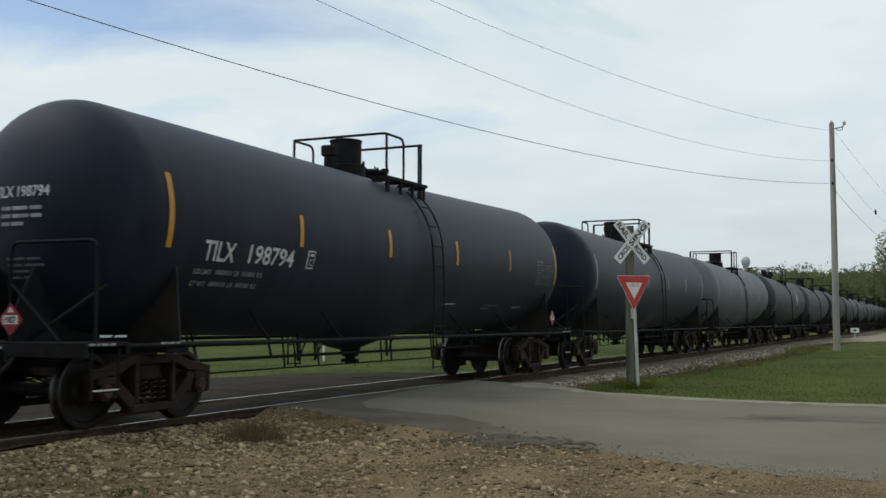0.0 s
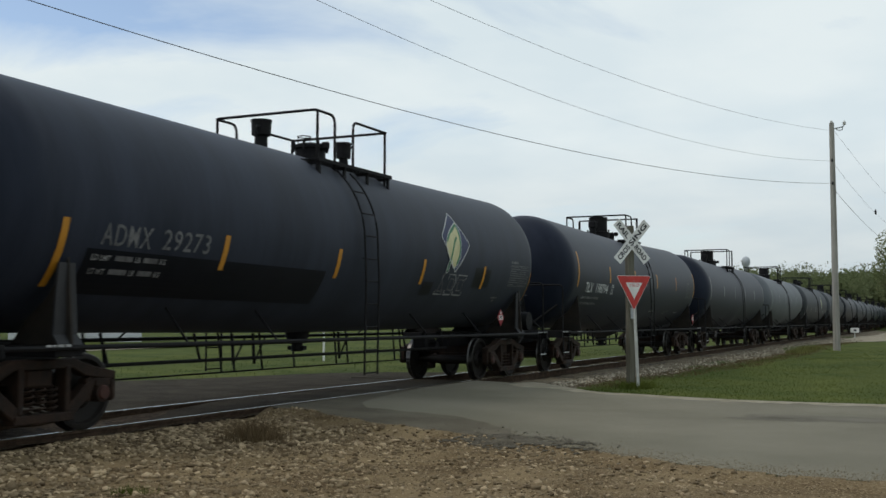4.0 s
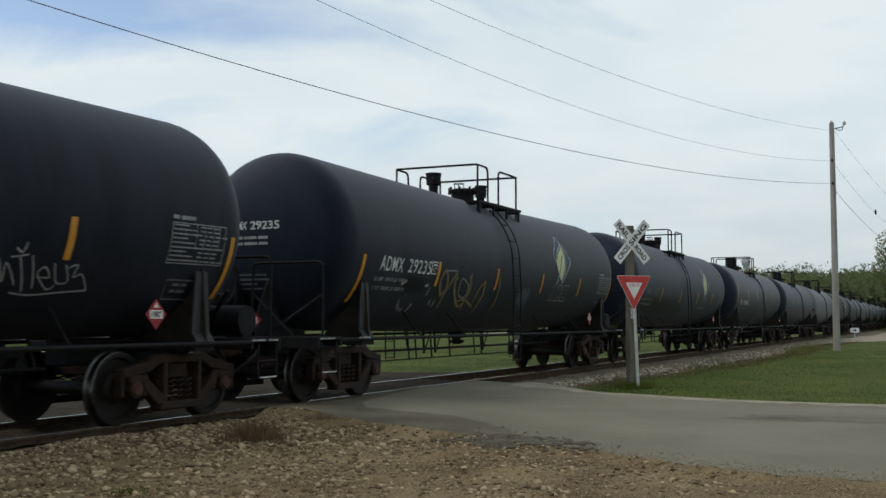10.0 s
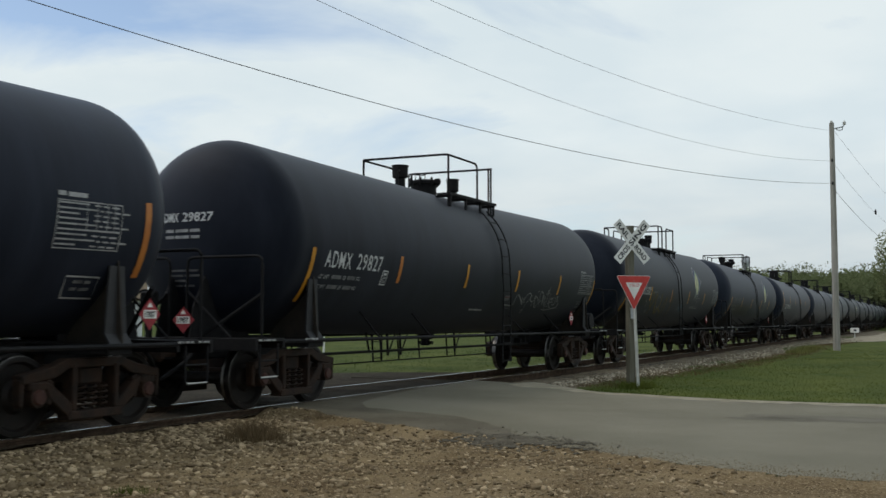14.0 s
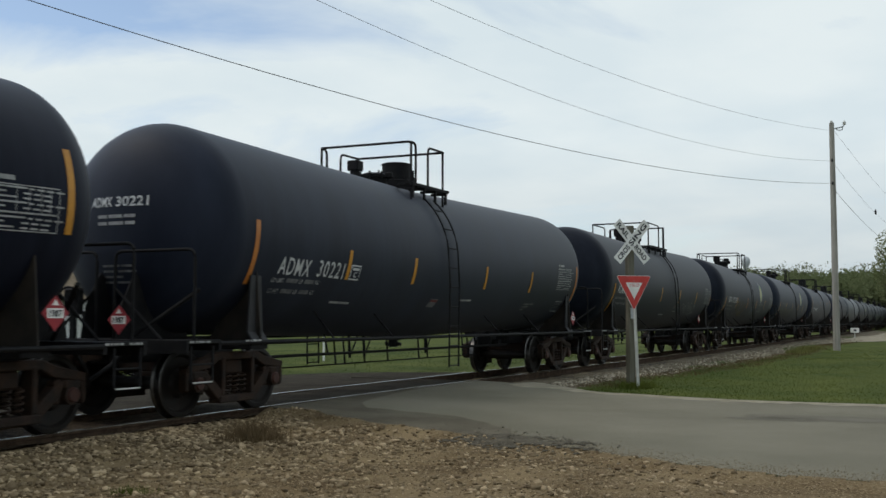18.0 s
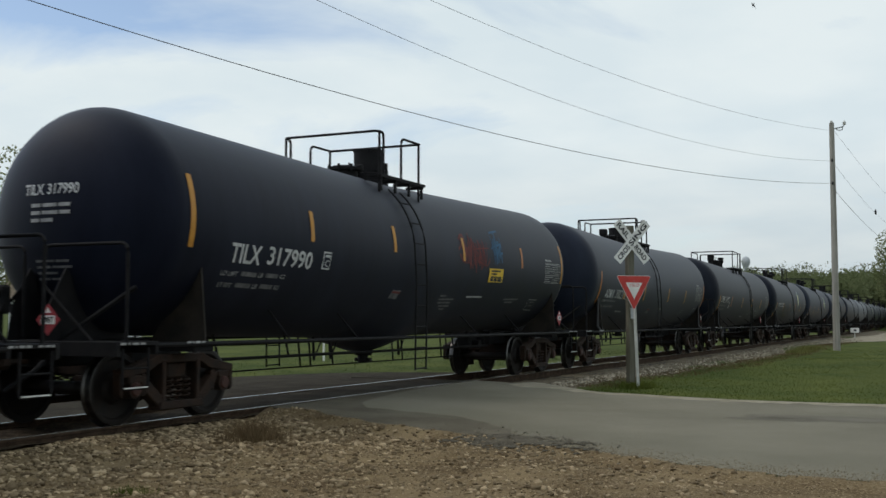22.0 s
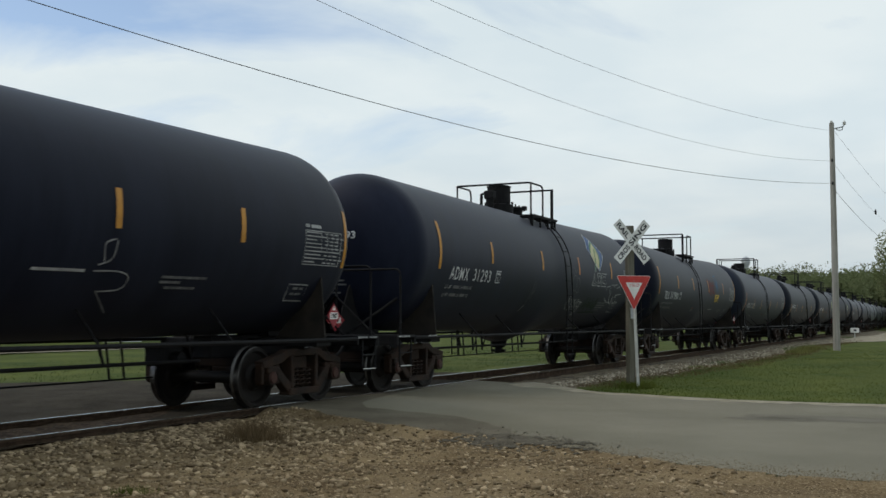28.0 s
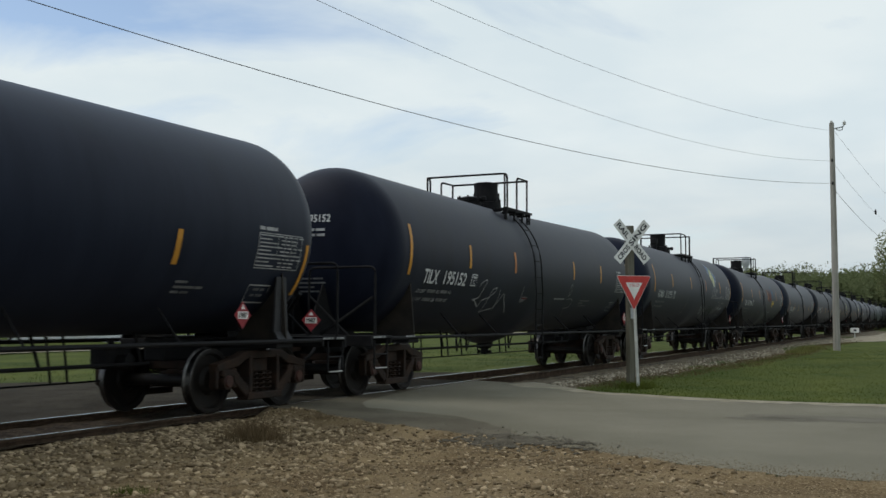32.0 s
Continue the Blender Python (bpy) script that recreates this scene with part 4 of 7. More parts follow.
def top_works(n):
    car, funnel, pointed = CARS[n], SHAPE[n], KIND[n] == "s"
    d = SHIFT.get(n, 0)
    xr, xe, xg, xb, xl, sort = WALKWAY.get(n, WALKWAY[(7, 0)[n % 2]] if pointed else WALKWAY[1])
    xr, xe, xg, xb, xl = (v - d for v in (xr, xe, xg, xb, xl))
    foot = axis_z(0, funnel) + sqrt(R * R - 1.0) - 0.03
    for q in (-1, 1):
        # ladder: two stiles bent over the shell, with rungs
        bm = bmesh.new()
        for x in (xl - 0.22, xl + 0.22):
            path = [(x, q * 1.59, 0.42), (x, q * 1.60, 1.2), (x, q * 1.615, 2.0)]
            path += [tuple(on_tank(x, f, funnel, 0.075, q)) for f in [0.86 * k / 8 for k in range(9)]]
            tube(bm, path, 0.017, 6)
        lad = part("ladder", bm, M_IRON, car)
        for k in range(9):
            z = 0.45 + 0.375 * k
            y = 1.60 if z < 2.3 else sqrt(max(0.3, (R + 0.075) ** 2 - (z - axis_z(0, funnel)) ** 2))
            bm = bmesh.new()
            tube(bm, [(xl - 0.22, q * y, z), (xl + 0.22, q * y, z)], 0.013, 6)
            part("rung", bm, M_IRON, lad)
        # grated deck on brackets
        bm = bmesh.new()
        for k in range(6):
            box(bm, (xr + xb) / 2 + 0.02, q * (0.76 + 0.06 * k), DECK_Z, xb - xr + 0.12, 0.02, 0.035)
        box(bm, (xr + xb) / 2 + 0.02, q * 1.085, DECK_Z - 0.005, xb - xr + 0.12, 0.02, 0.055)
        for t in (0.02, 0.35, 0.68, 1.0):
            x = xr + (xb - xr) * t
            box(bm, x, q * 0.90, DECK_Z - 0.05, 0.05, 0.36, 0.05)
            box(bm, x, q * 1.05, DECK_Z - 0.16, 0.05, 0.04, 0.22)
        part("platform", bm, M_IRON, car, smooth=0)
        # the gate at the front, and the return of the rear rail
        bm = bmesh.new()
        if xb - xg > 0.3:
            tube(bm, bent([(xg, q, DECK_Z), (xg, q, RAIL_Z), (xb, q, RAIL_Z)], 0.13), 0.024, 8)
        else:
            tube(bm, bent([(xg, q, foot), (xg, q, RAIL_Z - 0.03), (xb, q, RAIL_Z)], 0.05), 0.022, 8)
        tube(bm, [(xb - 0.03, q, foot), (xb - 0.03, q, RAIL_Z)], 0.024, 8)
        part("gate_rail", bm, M_IRON, car)
        bm = bmesh.new()
        tube(bm, bent([(xr, q * 0.8, RAIL_Z), (xr, q, RAIL_Z), (xe, q, RAIL_Z), (xe, q, DECK_Z - 0.1)], 0.16), 0.024, 8)
        tube(bm, [(xr + 0.06, q, RAIL_Z), (xr + 0.06, q, foot)], 0.024, 8)
        part("handrail", bm, M_IRON, car)
    for x in (xr, xb):
        bm = bmesh.new()
        tube(bm, [(x, -0.8 if x == xr else -1.0, RAIL_Z), (x, 0.8 if x == xr else 1.0, RAIL_Z)], 0.024, 8)
        part("cross_rail", bm, M_IRON, car)
    top = axis_z(0, funnel) + R
    if sort in ("valve", "front"):
        hx = {4: -0.35, 5: -0.10, 7: 0.11, 0: -0.42, 6: -0.20}.get(n, 0.05 if sort == "valve" else -0.35) - d
        bm = bmesh.new()
        hh = 0.51 if n == 4 else 0.63
        lathe(bm, [(top - 0.08, 0.37), (top + 0.18, 0.37), (top + 0.20, 0.295), (top + hh, 0.295), (top + hh, 0.31), (top + hh + 0.03, 0.31), (top + hh + 0.045, 0.26)], 28, "Z")
        bmesh.ops.translate(bm, vec=(hx, 0, 0), verts=bm.verts)
        hous = part("valve_housing", bm, M_IRON, car)
        for k in range(8):
            a = 2 * pi * k / 8 + 0.3
            bm = bmesh.new()
            cyl(bm, (hx + 0.34 * cos(a), 0.34 * sin(a), top + 0.18), (hx + 0.34 * cos(a), 0.34 * sin(a), top + 0.26), 0.028, 6)
            part("bolt", bm, M_IRON, hous)
        if sort == "valve":
            bm = bmesh.new()
            box(bm, hx + 0.40, 0, top + 0.16, 0.26, 0.34, 0.36, 0.03)
            cyl(bm, (hx + 0.44, -0.14, top + 0.28), (hx + 0.44, -0.14, top + 0.46), 0.045, 8)
            part("valve_chest", bm, M_IRON, hous)
        mx = hx - 0.95 if sort == "valve" else hx + 0.95
        bm = bmesh.new()
        lathe(bm, [(top - 0.06, 0.26), (top + 0.14, 0.26), (top + 0.14, 0.31), (top + 0.19, 0.31), (top + 0.23, 0.20)], 24, "Z")
        box(bm, 0, -0.33, top + 0.18, 0.10, 0.14, 0.12, 0.02)
        cyl(bm, (0.1, -0.05, top + 0.2), (0.1, -0.05, top + 0.31), 0.02, 6)
        bmesh.ops.translate(bm, vec=(mx, 0, 0), verts=bm.verts)
        mw = part("manway", bm, M_IRON, car)
        for k in range(8):
            a = 2 * pi * k / 8 + 0.2
            bm = bmesh.new()
            cyl(bm, (mx + 0.31 * cos(a), 0.31 * sin(a), top + 0.11), (mx + 0.31 * cos(a), 0.31 * sin(a), top + 0.24), 0.026, 6)
            part("bolt", bm, M_IRON, mw)
        sx = -2.06 - d if n == 4 else hx - 0.60 if sort == "front" else hx - 0.5
        bm = bmesh.new()
        if n == 4 or sort == "front":
            lo = 0.20 if n == 4 else 0.30
            cyl(bm, (sx, 0, top - 0.05), (sx, 0, top + lo), 0.10, 12)
            box(bm, sx, 0, top + lo + 0.08, 0.24, 0.24, 0.20, 0.02)
        else:
            cyl(bm, (sx, 0.1, top - 0.05), (sx, 0.1, top + 0.20), 0.07, 12)
            box(bm, sx, 0.1, top + 0.20, 0.3, 0.14, 0.12, 0.02)
        part("safety_valve", bm, M_IRON, car)
    else:
        vx, mx, bx = {3: (-1.64, -0.50, 1.0), 1: (-1.52, 0.0, 1.16)}.get(n, (-1.56, 0.02, 1.13))
        vx, mx, bx = vx - d, mx - d, bx - d
        bm = bmesh.new()
        lathe(bm, [(top - 0.08, 0.27), (top + 0.24, 0.27), (top + 0.24, 0.32), (top + 0.29, 0.32), (top + 0.33, 0.22)], 26, "Z")
        box(bm, -0.05, -0.34, top + 0.27, 0.12, 0.14, 0.14, 0.03)
        tube(bm, [(-0.2 + 0.12 * cos(a), 0.12 * sin(a), top + 0.43) for a in [2 * pi * k / 12 for k in range(13)]], 0.010, 5)
        for a in (0.5, 2.6, 4.7):
            cyl(bm, (-0.2 + 0.12 * cos(a), 0.12 * sin(a), top + 0.30), (-0.2 + 0.12 * cos(a), 0.12 * sin(a), top + 0.43), 0.009, 5)
        bmesh.ops.translate(bm, vec=(mx, 0, 0), verts=bm.verts)
        mw = part("manway", bm, M_IRON, car)
        for k in range(8):
            a = 2 * pi * k / 8 + 0.2
            bm = bmesh.new()
            cyl(bm, (mx + 0.32 * cos(a), 0.32 * sin(a), top + 0.20), (mx + 0.32 * cos(a), 0.32 * sin(a), top + 0.36), 0.030, 6)
            part("bolt", bm, M_IRON, mw)
        bm = bmesh.new()
        lathe(bm, [(top - 0.06, 0.105), (top + 0.22, 0.105), (top + 0.25, 0.160), (top + 0.47, 0.168), (top + 0.47, 0.180), (top + 0.50, 0.180), (top + 0.51, 0.12)], 18, "Z")
        tube(bm, bent([(-0.10, -0.05, top + 0.38), (-0.26, -0.08, top + 0.36), (-0.27, -0.08, top - 0.02)], 0.07), 0.022, 6)
        bmesh.ops.translate(bm, vec=(vx, 0, 0), verts=bm.verts)
        part("vent_pipe", bm, M_IRON, car)
        bm = bmesh.new()
        lathe(bm, [(top - 0.06, 0.085), (top + 0.24, 0.085), (top + 0.24, 0.135), (top + 0.50, 0.14), (top + 0.50, 0.15), (top + 0.53, 0.15), (top + 0.54, 0.10)], 18, "Z")
        cyl(bm, (0.14, -0.03, top + 0.28), (0.19, -0.06, top + 0.50), 0.012, 5)
        bmesh.ops.translate(bm, vec=(bx, 0, 0), verts=bm.verts)
        part("valve_box", bm, M_IRON, car)
    return car


# most cars below zero stand far off and take the colour paled for haze
PAINT = {0: M_TANK_SATIN, 1: M_TANK_PALE, 2: M_TANK_DUSTY, 3: M_TANK_DUSTY, 4: M_TANK_SATIN, -1: M_TANK_SATIN, -2: M_TANK_GREY, -3: M_TANK_HAZED, -4: M_TANK_HAZED, -5: M_TANK_DUSTY, -6: M_TANK_HAZED, -7: M_TANK_HAZED, -8: M_TANK_HAZED, -9: M_TANK_HAZED, -10: M_TANK_HAZED, -11: M_TANK_HAZED, 8: M_TANK_BLUE}
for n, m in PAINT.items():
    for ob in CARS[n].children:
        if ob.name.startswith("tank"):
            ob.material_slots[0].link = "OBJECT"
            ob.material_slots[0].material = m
    if m is M_TANK_GREY:
        tagged(CARS[n], "dull grey tank car with dusty paint")
    elif m is M_TANK_BLUE:
        tagged(CARS[n], "dark blue-black tank car with amber reflectors and red hazard placards")


for ob in list(CARS[4].children) + list(CARS[8].children):
    if ob.name.startswith("air_reservoir"):
        bpy.data.objects.remove(ob)
for n in CARS:
    top_works(n)


# ---- painted marks on the cars ----
def girth(x):
    """The tank's radius at a place along it, as a share of the barrel's."""
    t = min(0.95, max(0.0, (abs(x) - HALF + HEAD) / HEAD))
    return (1 - t ** 2.2) ** (1 / 2.2)


def mark(n, name, bm, material, label=""):
    if name not in ("end_mark", "end_number", "capacity_lettering", "end_lettering"):
        for v in bm.verts:
            old = girth(v.co.x)
            v.co.x -= SHIFT.get(n, 0)
            k = girth(v.co.x) / old  # keeps the mark on the curve of the tank's end
            v.co.y, v.co.z = v.co.y * k, ZC + (v.co.z - ZC) * k
    ob = part(name, bm, material, CARS[n], label, smooth=0)
    if name.endswith(("lines", "table", "lettering", "heading", "end_lettering")):
        tagged(ob, kind="stuff")
    return ob


def placard(car, m):
    """A red hazard diamond with a white band and its number."""
    bm = bmesh.new()
    prism(bm, [(0, -0.193), (0.193, 0), (0, 0.193), (-0.193, 0)], -0.004, 0.004)
    p = part("hazard_placard", bm, M_PLACARD_SHADED, car, "red diamond hazard placard", smooth=0, m=m)
    bm = bmesh.new()
    box(bm, 0, -0.007, 0, 0.235, 0.004, 0.105)
    part("band", bm, M_WHITE, p, smooth=0)
    bm = bmesh.new()
    prism(bm, [(-0.05, 0.085), (0.05, 0.085), (0, 0.15)], -0.008, -0.005)
    part("flame", bm, M_WHITE, p, smooth=0)
    vs, fs, w = letters("1987", 0.10, 1.0, 0.004)
    bm = bmesh.new()
    lx = min(v[0] for v in vs)
    made = [bm.verts.new((v[0] - lx - w / 2, -0.0105, v[1] - 0.035)) for v in vs]
    for f in fs:
        bm.faces.new([made[i] for i in f])
    part("number", bm, M_BLACK, p, smooth=0)
    bm = bmesh.new()
    box(bm, 0, 0.03, -0.05, 0.06, 0.05, 0.30)
    part("bracket", bm, M_IRON, p, smooth=0)
    return p


STRIPES = {
    0: ((-7.25, -4.28, -1.45, 1.38, 4.22, 7.30), (2.17, 3.10), (2.36, 2.83)),
    1: ((-7.30, -4.40, -1.45, 1.62, 4.50, 7.30), (1.64, 2.39), (1.94, 2.40)),
    2: ((-7.31, -4.38, -1.42, 1.45, 4.37, 7.25), (1.58, 2.37), (1.93, 2.39)),
    3: ((-7.36, -4.45, -1.51, 1.34, 4.27, 7.18), (1.56, 2.38), (1.93, 2.40)),
    4: ((-7.40, -4.78, -2.43, 0.92, 3.67, 7.00), (1.78, 2.67), (1.93, 2.40)),
    5: ((-7.40, -4.55, -1.84, 1.14, 4.40, 7.20), (2.20, 3.14), (2.46, 2.92)),
    6: ((-6.91, -4.30, -1.11, 1.75, 4.78, 7.32), (2.26, 3.17), (2.48, 2.94)),
    7: ((-6.98, -4.30, -1.77, 2.45, 4.88, 7.64), (2.10, 3.01), (2.33, 2.80)),
    8: ((-7.00, -4.10, -1.20, 1.70, 4.73, 7.70), (1.65, 2.39), (1.97, 2.41)),
}
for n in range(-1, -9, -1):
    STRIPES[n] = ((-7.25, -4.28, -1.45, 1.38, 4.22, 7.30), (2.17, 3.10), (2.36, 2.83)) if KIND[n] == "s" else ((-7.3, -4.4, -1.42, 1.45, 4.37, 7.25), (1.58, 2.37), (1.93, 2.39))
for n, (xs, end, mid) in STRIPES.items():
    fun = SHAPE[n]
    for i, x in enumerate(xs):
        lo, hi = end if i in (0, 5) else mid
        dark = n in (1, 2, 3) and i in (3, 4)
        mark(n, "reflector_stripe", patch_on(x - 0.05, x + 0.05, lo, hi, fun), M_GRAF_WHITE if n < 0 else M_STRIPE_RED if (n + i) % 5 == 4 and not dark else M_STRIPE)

MARKS = {  # car: letters and number, the four places they span, their heights, the letter paint
    0: ("TILX", "198794", -6.53, -5.86, -5.54, -4.43, 2.05, 2.31, M_LETTER),
    1: ("ADMX", "29273", -6.72, -5.88, -5.67, -4.75, 2.13, 2.38, M_FAINT),
    2: ("ADMX", "29235", -6.72, -5.88, -5.67, -4.75, 2.13, 2.38, M_LETTER),
    3: ("ADMX", "29827", -6.99, -6.19, -6.00, -5.15, 2.10, 2.36, M_LETTER),
    4: ("ADMX", "30221", -6.74, -5.91, -5.69, -4.91, 1.94, 2.19, M_LETTER),
    5: ("TILX", "317990", -6.53, -5.83, -5.66, -4.50, 2.05, 2.31, M_LETTER),
    6: ("ADMX", "31293", -6.36, -5.49, -5.24, -4.33, 2.08, 2.33, M_LETTER),
    7: ("TILX", "195152", -6.33, -5.70, -5.43, -4.40, 1.97, 2.23, M_LETTER),
}
END_MARKS = {0: (0.38, -0.50, 2.82, -0.28), 2: (0.48, -0.50, 2.81, -0.21), 3: (0.56, -0.44, 2.80, -0.18), 4: (0.48, -0.50, 2.88, -0.33), 5: (0.42, -0.47, 2.91, -0.35), 7: (0.44, -0.43, 3.07, -0.27)}
CODES = {0: (-4.07, -3.86, 2.05, 2.32), 2: (-4.73, -4.47, 2.14, 2.38), 3: (-5.08, -4.88, 1.88, 2.13), 4: (-4.71, -4.40, 1.93, 2.17), 5: (-4.20, -3.97, 2.06, 2.33), 6: (-4.04, -3.78, 2.08, 2.34), 7: (-4.14, -3.86, 1.98, 2.22)}
for n, (w1, w2, a, b, c, d, z0, z1, paint) in MARKS.items():
    fun = SHAPE[n]
    bold = 0.018 if w1 == "TILX" else 0.006
    mark(n, "reporting_mark", text_box(w1, a, b, z0, z1, fun, thick=bold, spacing=1.0 if w1 == "TILX" else 1.15), paint)
    mark(n, "car_number", text_box(w2, c, d, z0, z1, fun, thick=bold, spacing=1.0 if w1 == "TILX" else 1.15), paint)
    # weights: the words that can be read, bars for their figures
    k = 0.88 if w1 == "TILX" else 0.74
    zt = z0 - 0.11 if n != 4 else z0 - 0.05
    for first, zr in (("LD LMT", zt), ("LT WT", zt - 0.155)):
        x = a - 0.10 * k + (0.0 if first == "LD LMT" else 0.04)
        for word, w, gap in ((first, 0.42 if first == "LD LMT" else 0.34, 0.10), ("", 0.40, 0.06), ("LB", 0.12, 0.08), ("", 0.34, 0.06), ("KG", 0.14, 0)):
            if word:
                mark(n, "weight_lettering", text_box(word, x, x + w * k, zr - 0.065, zr, fun, thick=0.02), M_DIM)
            else:
                mark(n, "weight_lettering", bars_on([(w * k,)], x, zr, 0.060, 0.1, fun), M_FAINT)
            x += (w + gap) * k
    if n in CODES:
        x0, x1, p0, p1 = CODES[n]
        plate = mark(n, "plate_code", patch_on(x0, x1, p0, p1, fun, 0.008), M_LETTER)
        inner = patch_on(x0 + 0.022, x1 - 0.022, p0 + 0.022, p1 - 0.022, fun, 0.012)
        mark(n, "plate_code_field", inner, M_TANK)
        mark(n, "plate_code_letter", text_box("C", (x0 + x1) / 2 - 0.05, (x0 + x1) / 2 + 0.05, p0 + 0.045, (p0 + p1) / 2 + 0.01, fun, 0.016), M_LETTER)
        mark(n, "plate_code_line", bars_on([(x1 - x0 - 0.10,)], x0 + 0.05, p1 - 0.045, 0.04, 0.1, fun, 0.016), M_LETTER)
    ya, yb, z, yp = END_MARKS.get(n, (0.55, -0.42, 2.84, -0.2))
    mark(n, "end_mark", text_head(w1, ya, ya + (yb - ya) * 0.385, z - 0.07, z + 0.07, fun, 0.02), M_LETTER if n != 1 else M_FAINT)
    mark(n, "end_number", text_head(w2, ya + (yb - ya) * 0.455, yb, z - 0.07, z + 0.07, fun, 0.02), M_LETTER if n != 1 else M_FAINT)
    mark(n, "capacity_lettering", bars_head([(0.16, 0.24, 0.18), (0.16, 0.26, 0.16)] + ([(0.14, 0.20)] if KIND[n] == "s" else []), ya - 0.14, z - 0.18, 0.045, 0.095, fun), M_GRAF_WHITE)
    mark(n, "end_lettering", bars_head([(0.3, 0.2), (0.24, 0.3), (0.34,), (0.2, 0.2)], ya - 0.20, 2.02, 0.03, 0.075, fun), M_FAINT)
    placard(CARS[n], pose(-8.52, yp, 1.27 + LIFT, 0, 0, -90))
for n, x, y in ((0, 7.05, -1.5), (1, 6.09, -1.2), (2, 6.09, -1.2), (3, 6.0, -1.2), (4, 7.3, -1.3), (5, 7.02, -1.5), (6, 7.12, -1.5), (7, 7.3, -1.5), (8, 6.48, -1.2)):
    placard(CARS[n], pose(x - SHIFT.get(n, 0), y, 1.34 + LIFT))
for n in range(0, 9):
    for x0, w in ((-8.55, 0.42), (-7.35, 0.36), (7.9, 0.3), (8.3, 0.22)):
        bm = bmesh.new()
        for a, b in ((0.0, 0.22), (0.30, 0.38), (0.46, 0.72), (0.80, 1.0)):
            box(bm, x0 + w * (a + b) / 2, -1.516, 1.03, w * (b - a), 0.004, 0.026)
        tagged(part("sill_lettering", bm, M_GRAF_WHITE, CARS[n], smooth=0), kind="stuff")

# tables of figures, inspection diamonds and small notices, as bars and frames
for n, x0, x1, z0, z1, paint in ((0, 5.98, 7.05, 2.13, 2.60, M_FAINT), (1, 5.98, 7.05, 2.05, 2.50, M_FAINT), (2, 6.08, 7.16, 2.03, 2.49, M_DIM), (3, 5.92, 7.00, 1.99, 2.49, M_DIM), (4, 5.55, 6.55, 2.06, 2.58, M_GRAF_WHITE),
                                 (5, 5.98, 7.03, 2.19, 2.66, M_GRAF_WHITE), (6, 6.12, 7.18, 2.23, 2.70, M_GRAF_WHITE), (7, 6.45, 7.48, 2.12, 2.63, M_GRAF_WHITE), (8, 6.43, 7.52, 2.01, 2.50, M_GRAF_WHITE)):
    fun = SHAPE[n]
    rows, k = [], 0
    for j in range(9):
        left = 0.30 + 0.14 * ((j * 7 + n) % 3)
        rows.append((x1 - x0 - 0.04,) if j == 5 else (left, -(0.46 - left) if left < 0.46 else 0.06, 0.10, 0.10, 0.12))
    mark(n, "data_table", bars_on(rows, x0 + 0.02, z1 - 0.02, 0.019, (z1 - z0) / 9.2, fun), paint)
    for q in (0.44, 0.60, 0.76, 0.88):
        mark(n, "table_rule", patch_on(x0 + (x1 - x0) * q - 0.004, x0 + (x1 - x0) * q + 0.004, z0 + (z1 - z0) * 0.40, z1, fun, n=4), paint)
    for zz in (z0, z1):
        mark(n, "table_rule", patch_on(x0, x1, zz - 0.006, zz + 0.006, fun, n=1), paint)
    for xx in (x0, x1):
        mark(n, "table_rule", patch_on(xx - 0.006, xx + 0.006, z0, z1, fun, n=4), paint)
    mark(n, "table_heading", bars_on([(0.12, 0.28)], x0, z1 + 0.09, 0.05, 0.1, fun), paint)
for n, x, z in ((2, 6.28, 1.57), (3, 6.16, 1.54), (4, 6.0, 1.52), (5, 5.48, 1.53), (6, 5.52, 1.54), (7, 6.4, 1.57), (8, 6.60, 1.53)):
    fun = SHAPE[n]
    if n != 1:
        mark(n, "test_frame", stroke_on([(x, z), (x + 0.50, z), (x + 0.43, z + 0.24), (x - 0.08, z + 0.24)], 0.020, fun, close=True, n=1), M_FAINT if n in (2, 3) else M_DIM if n == 7 else M_GRAF_WHITE)
        mark(n, "test_lettering", bars_on([(0.14, 0.1), (0.1, 0.16)], x + 0.06, z + 0.20, 0.035, 0.08, fun), M_FAINT)
for n, x, z, rows in ((0, 1.3, 1.62, [(0.62,)]), (0, 3.4, 1.62, [(0.5, 0.3), (0.4,)]), (0, 5.2, 1.60, [(0.5,)]), (1, 5.35, 1.79, [(0.34,), (-0.1, 0.12)]), (3, -0.72, 1.52, [(0.68,)]), (4, -4.92, 1.58, [(0.62,)]), (4, -0.08, 1.70, [(0.55,)]), (4, 3.70, 1.68, [(0.7,), (0.42,), (0.2,)]),
                      (5, 1.61, 1.78, [(0.82,)]), (5, 3.73, 1.77, [(0.9,), (-0.1, 0.5)]), (5, 0.35, 1.77, [(0.28,), (0.7,), (0.6,), (0.64,), (0.5,)]), (6, 4.02, 1.80, [(0.4, 0.3), (0.8,), (0.7,), (-0.1, 0.3)]),
                      (7, 1.30, 1.84, [(0.78,)]), (7, 3.42, 1.83, [(0.9,), (0.4,), (-0.1, 0.6)]), (7, 0.4, 1.53, [(0.5,), (0.62,), (0.66,), (0.6,), (0.4,)]), (8, 4.92, 1.78, [(0.24,), (0.6,), (0.16, 0.16)])):
    mark(n, "small_lettering", bars_on(rows, x, z, 0.032, 0.065, SHAPE[n]), M_GRAF_WHITE if len(rows) == 1 else M_FAINT)
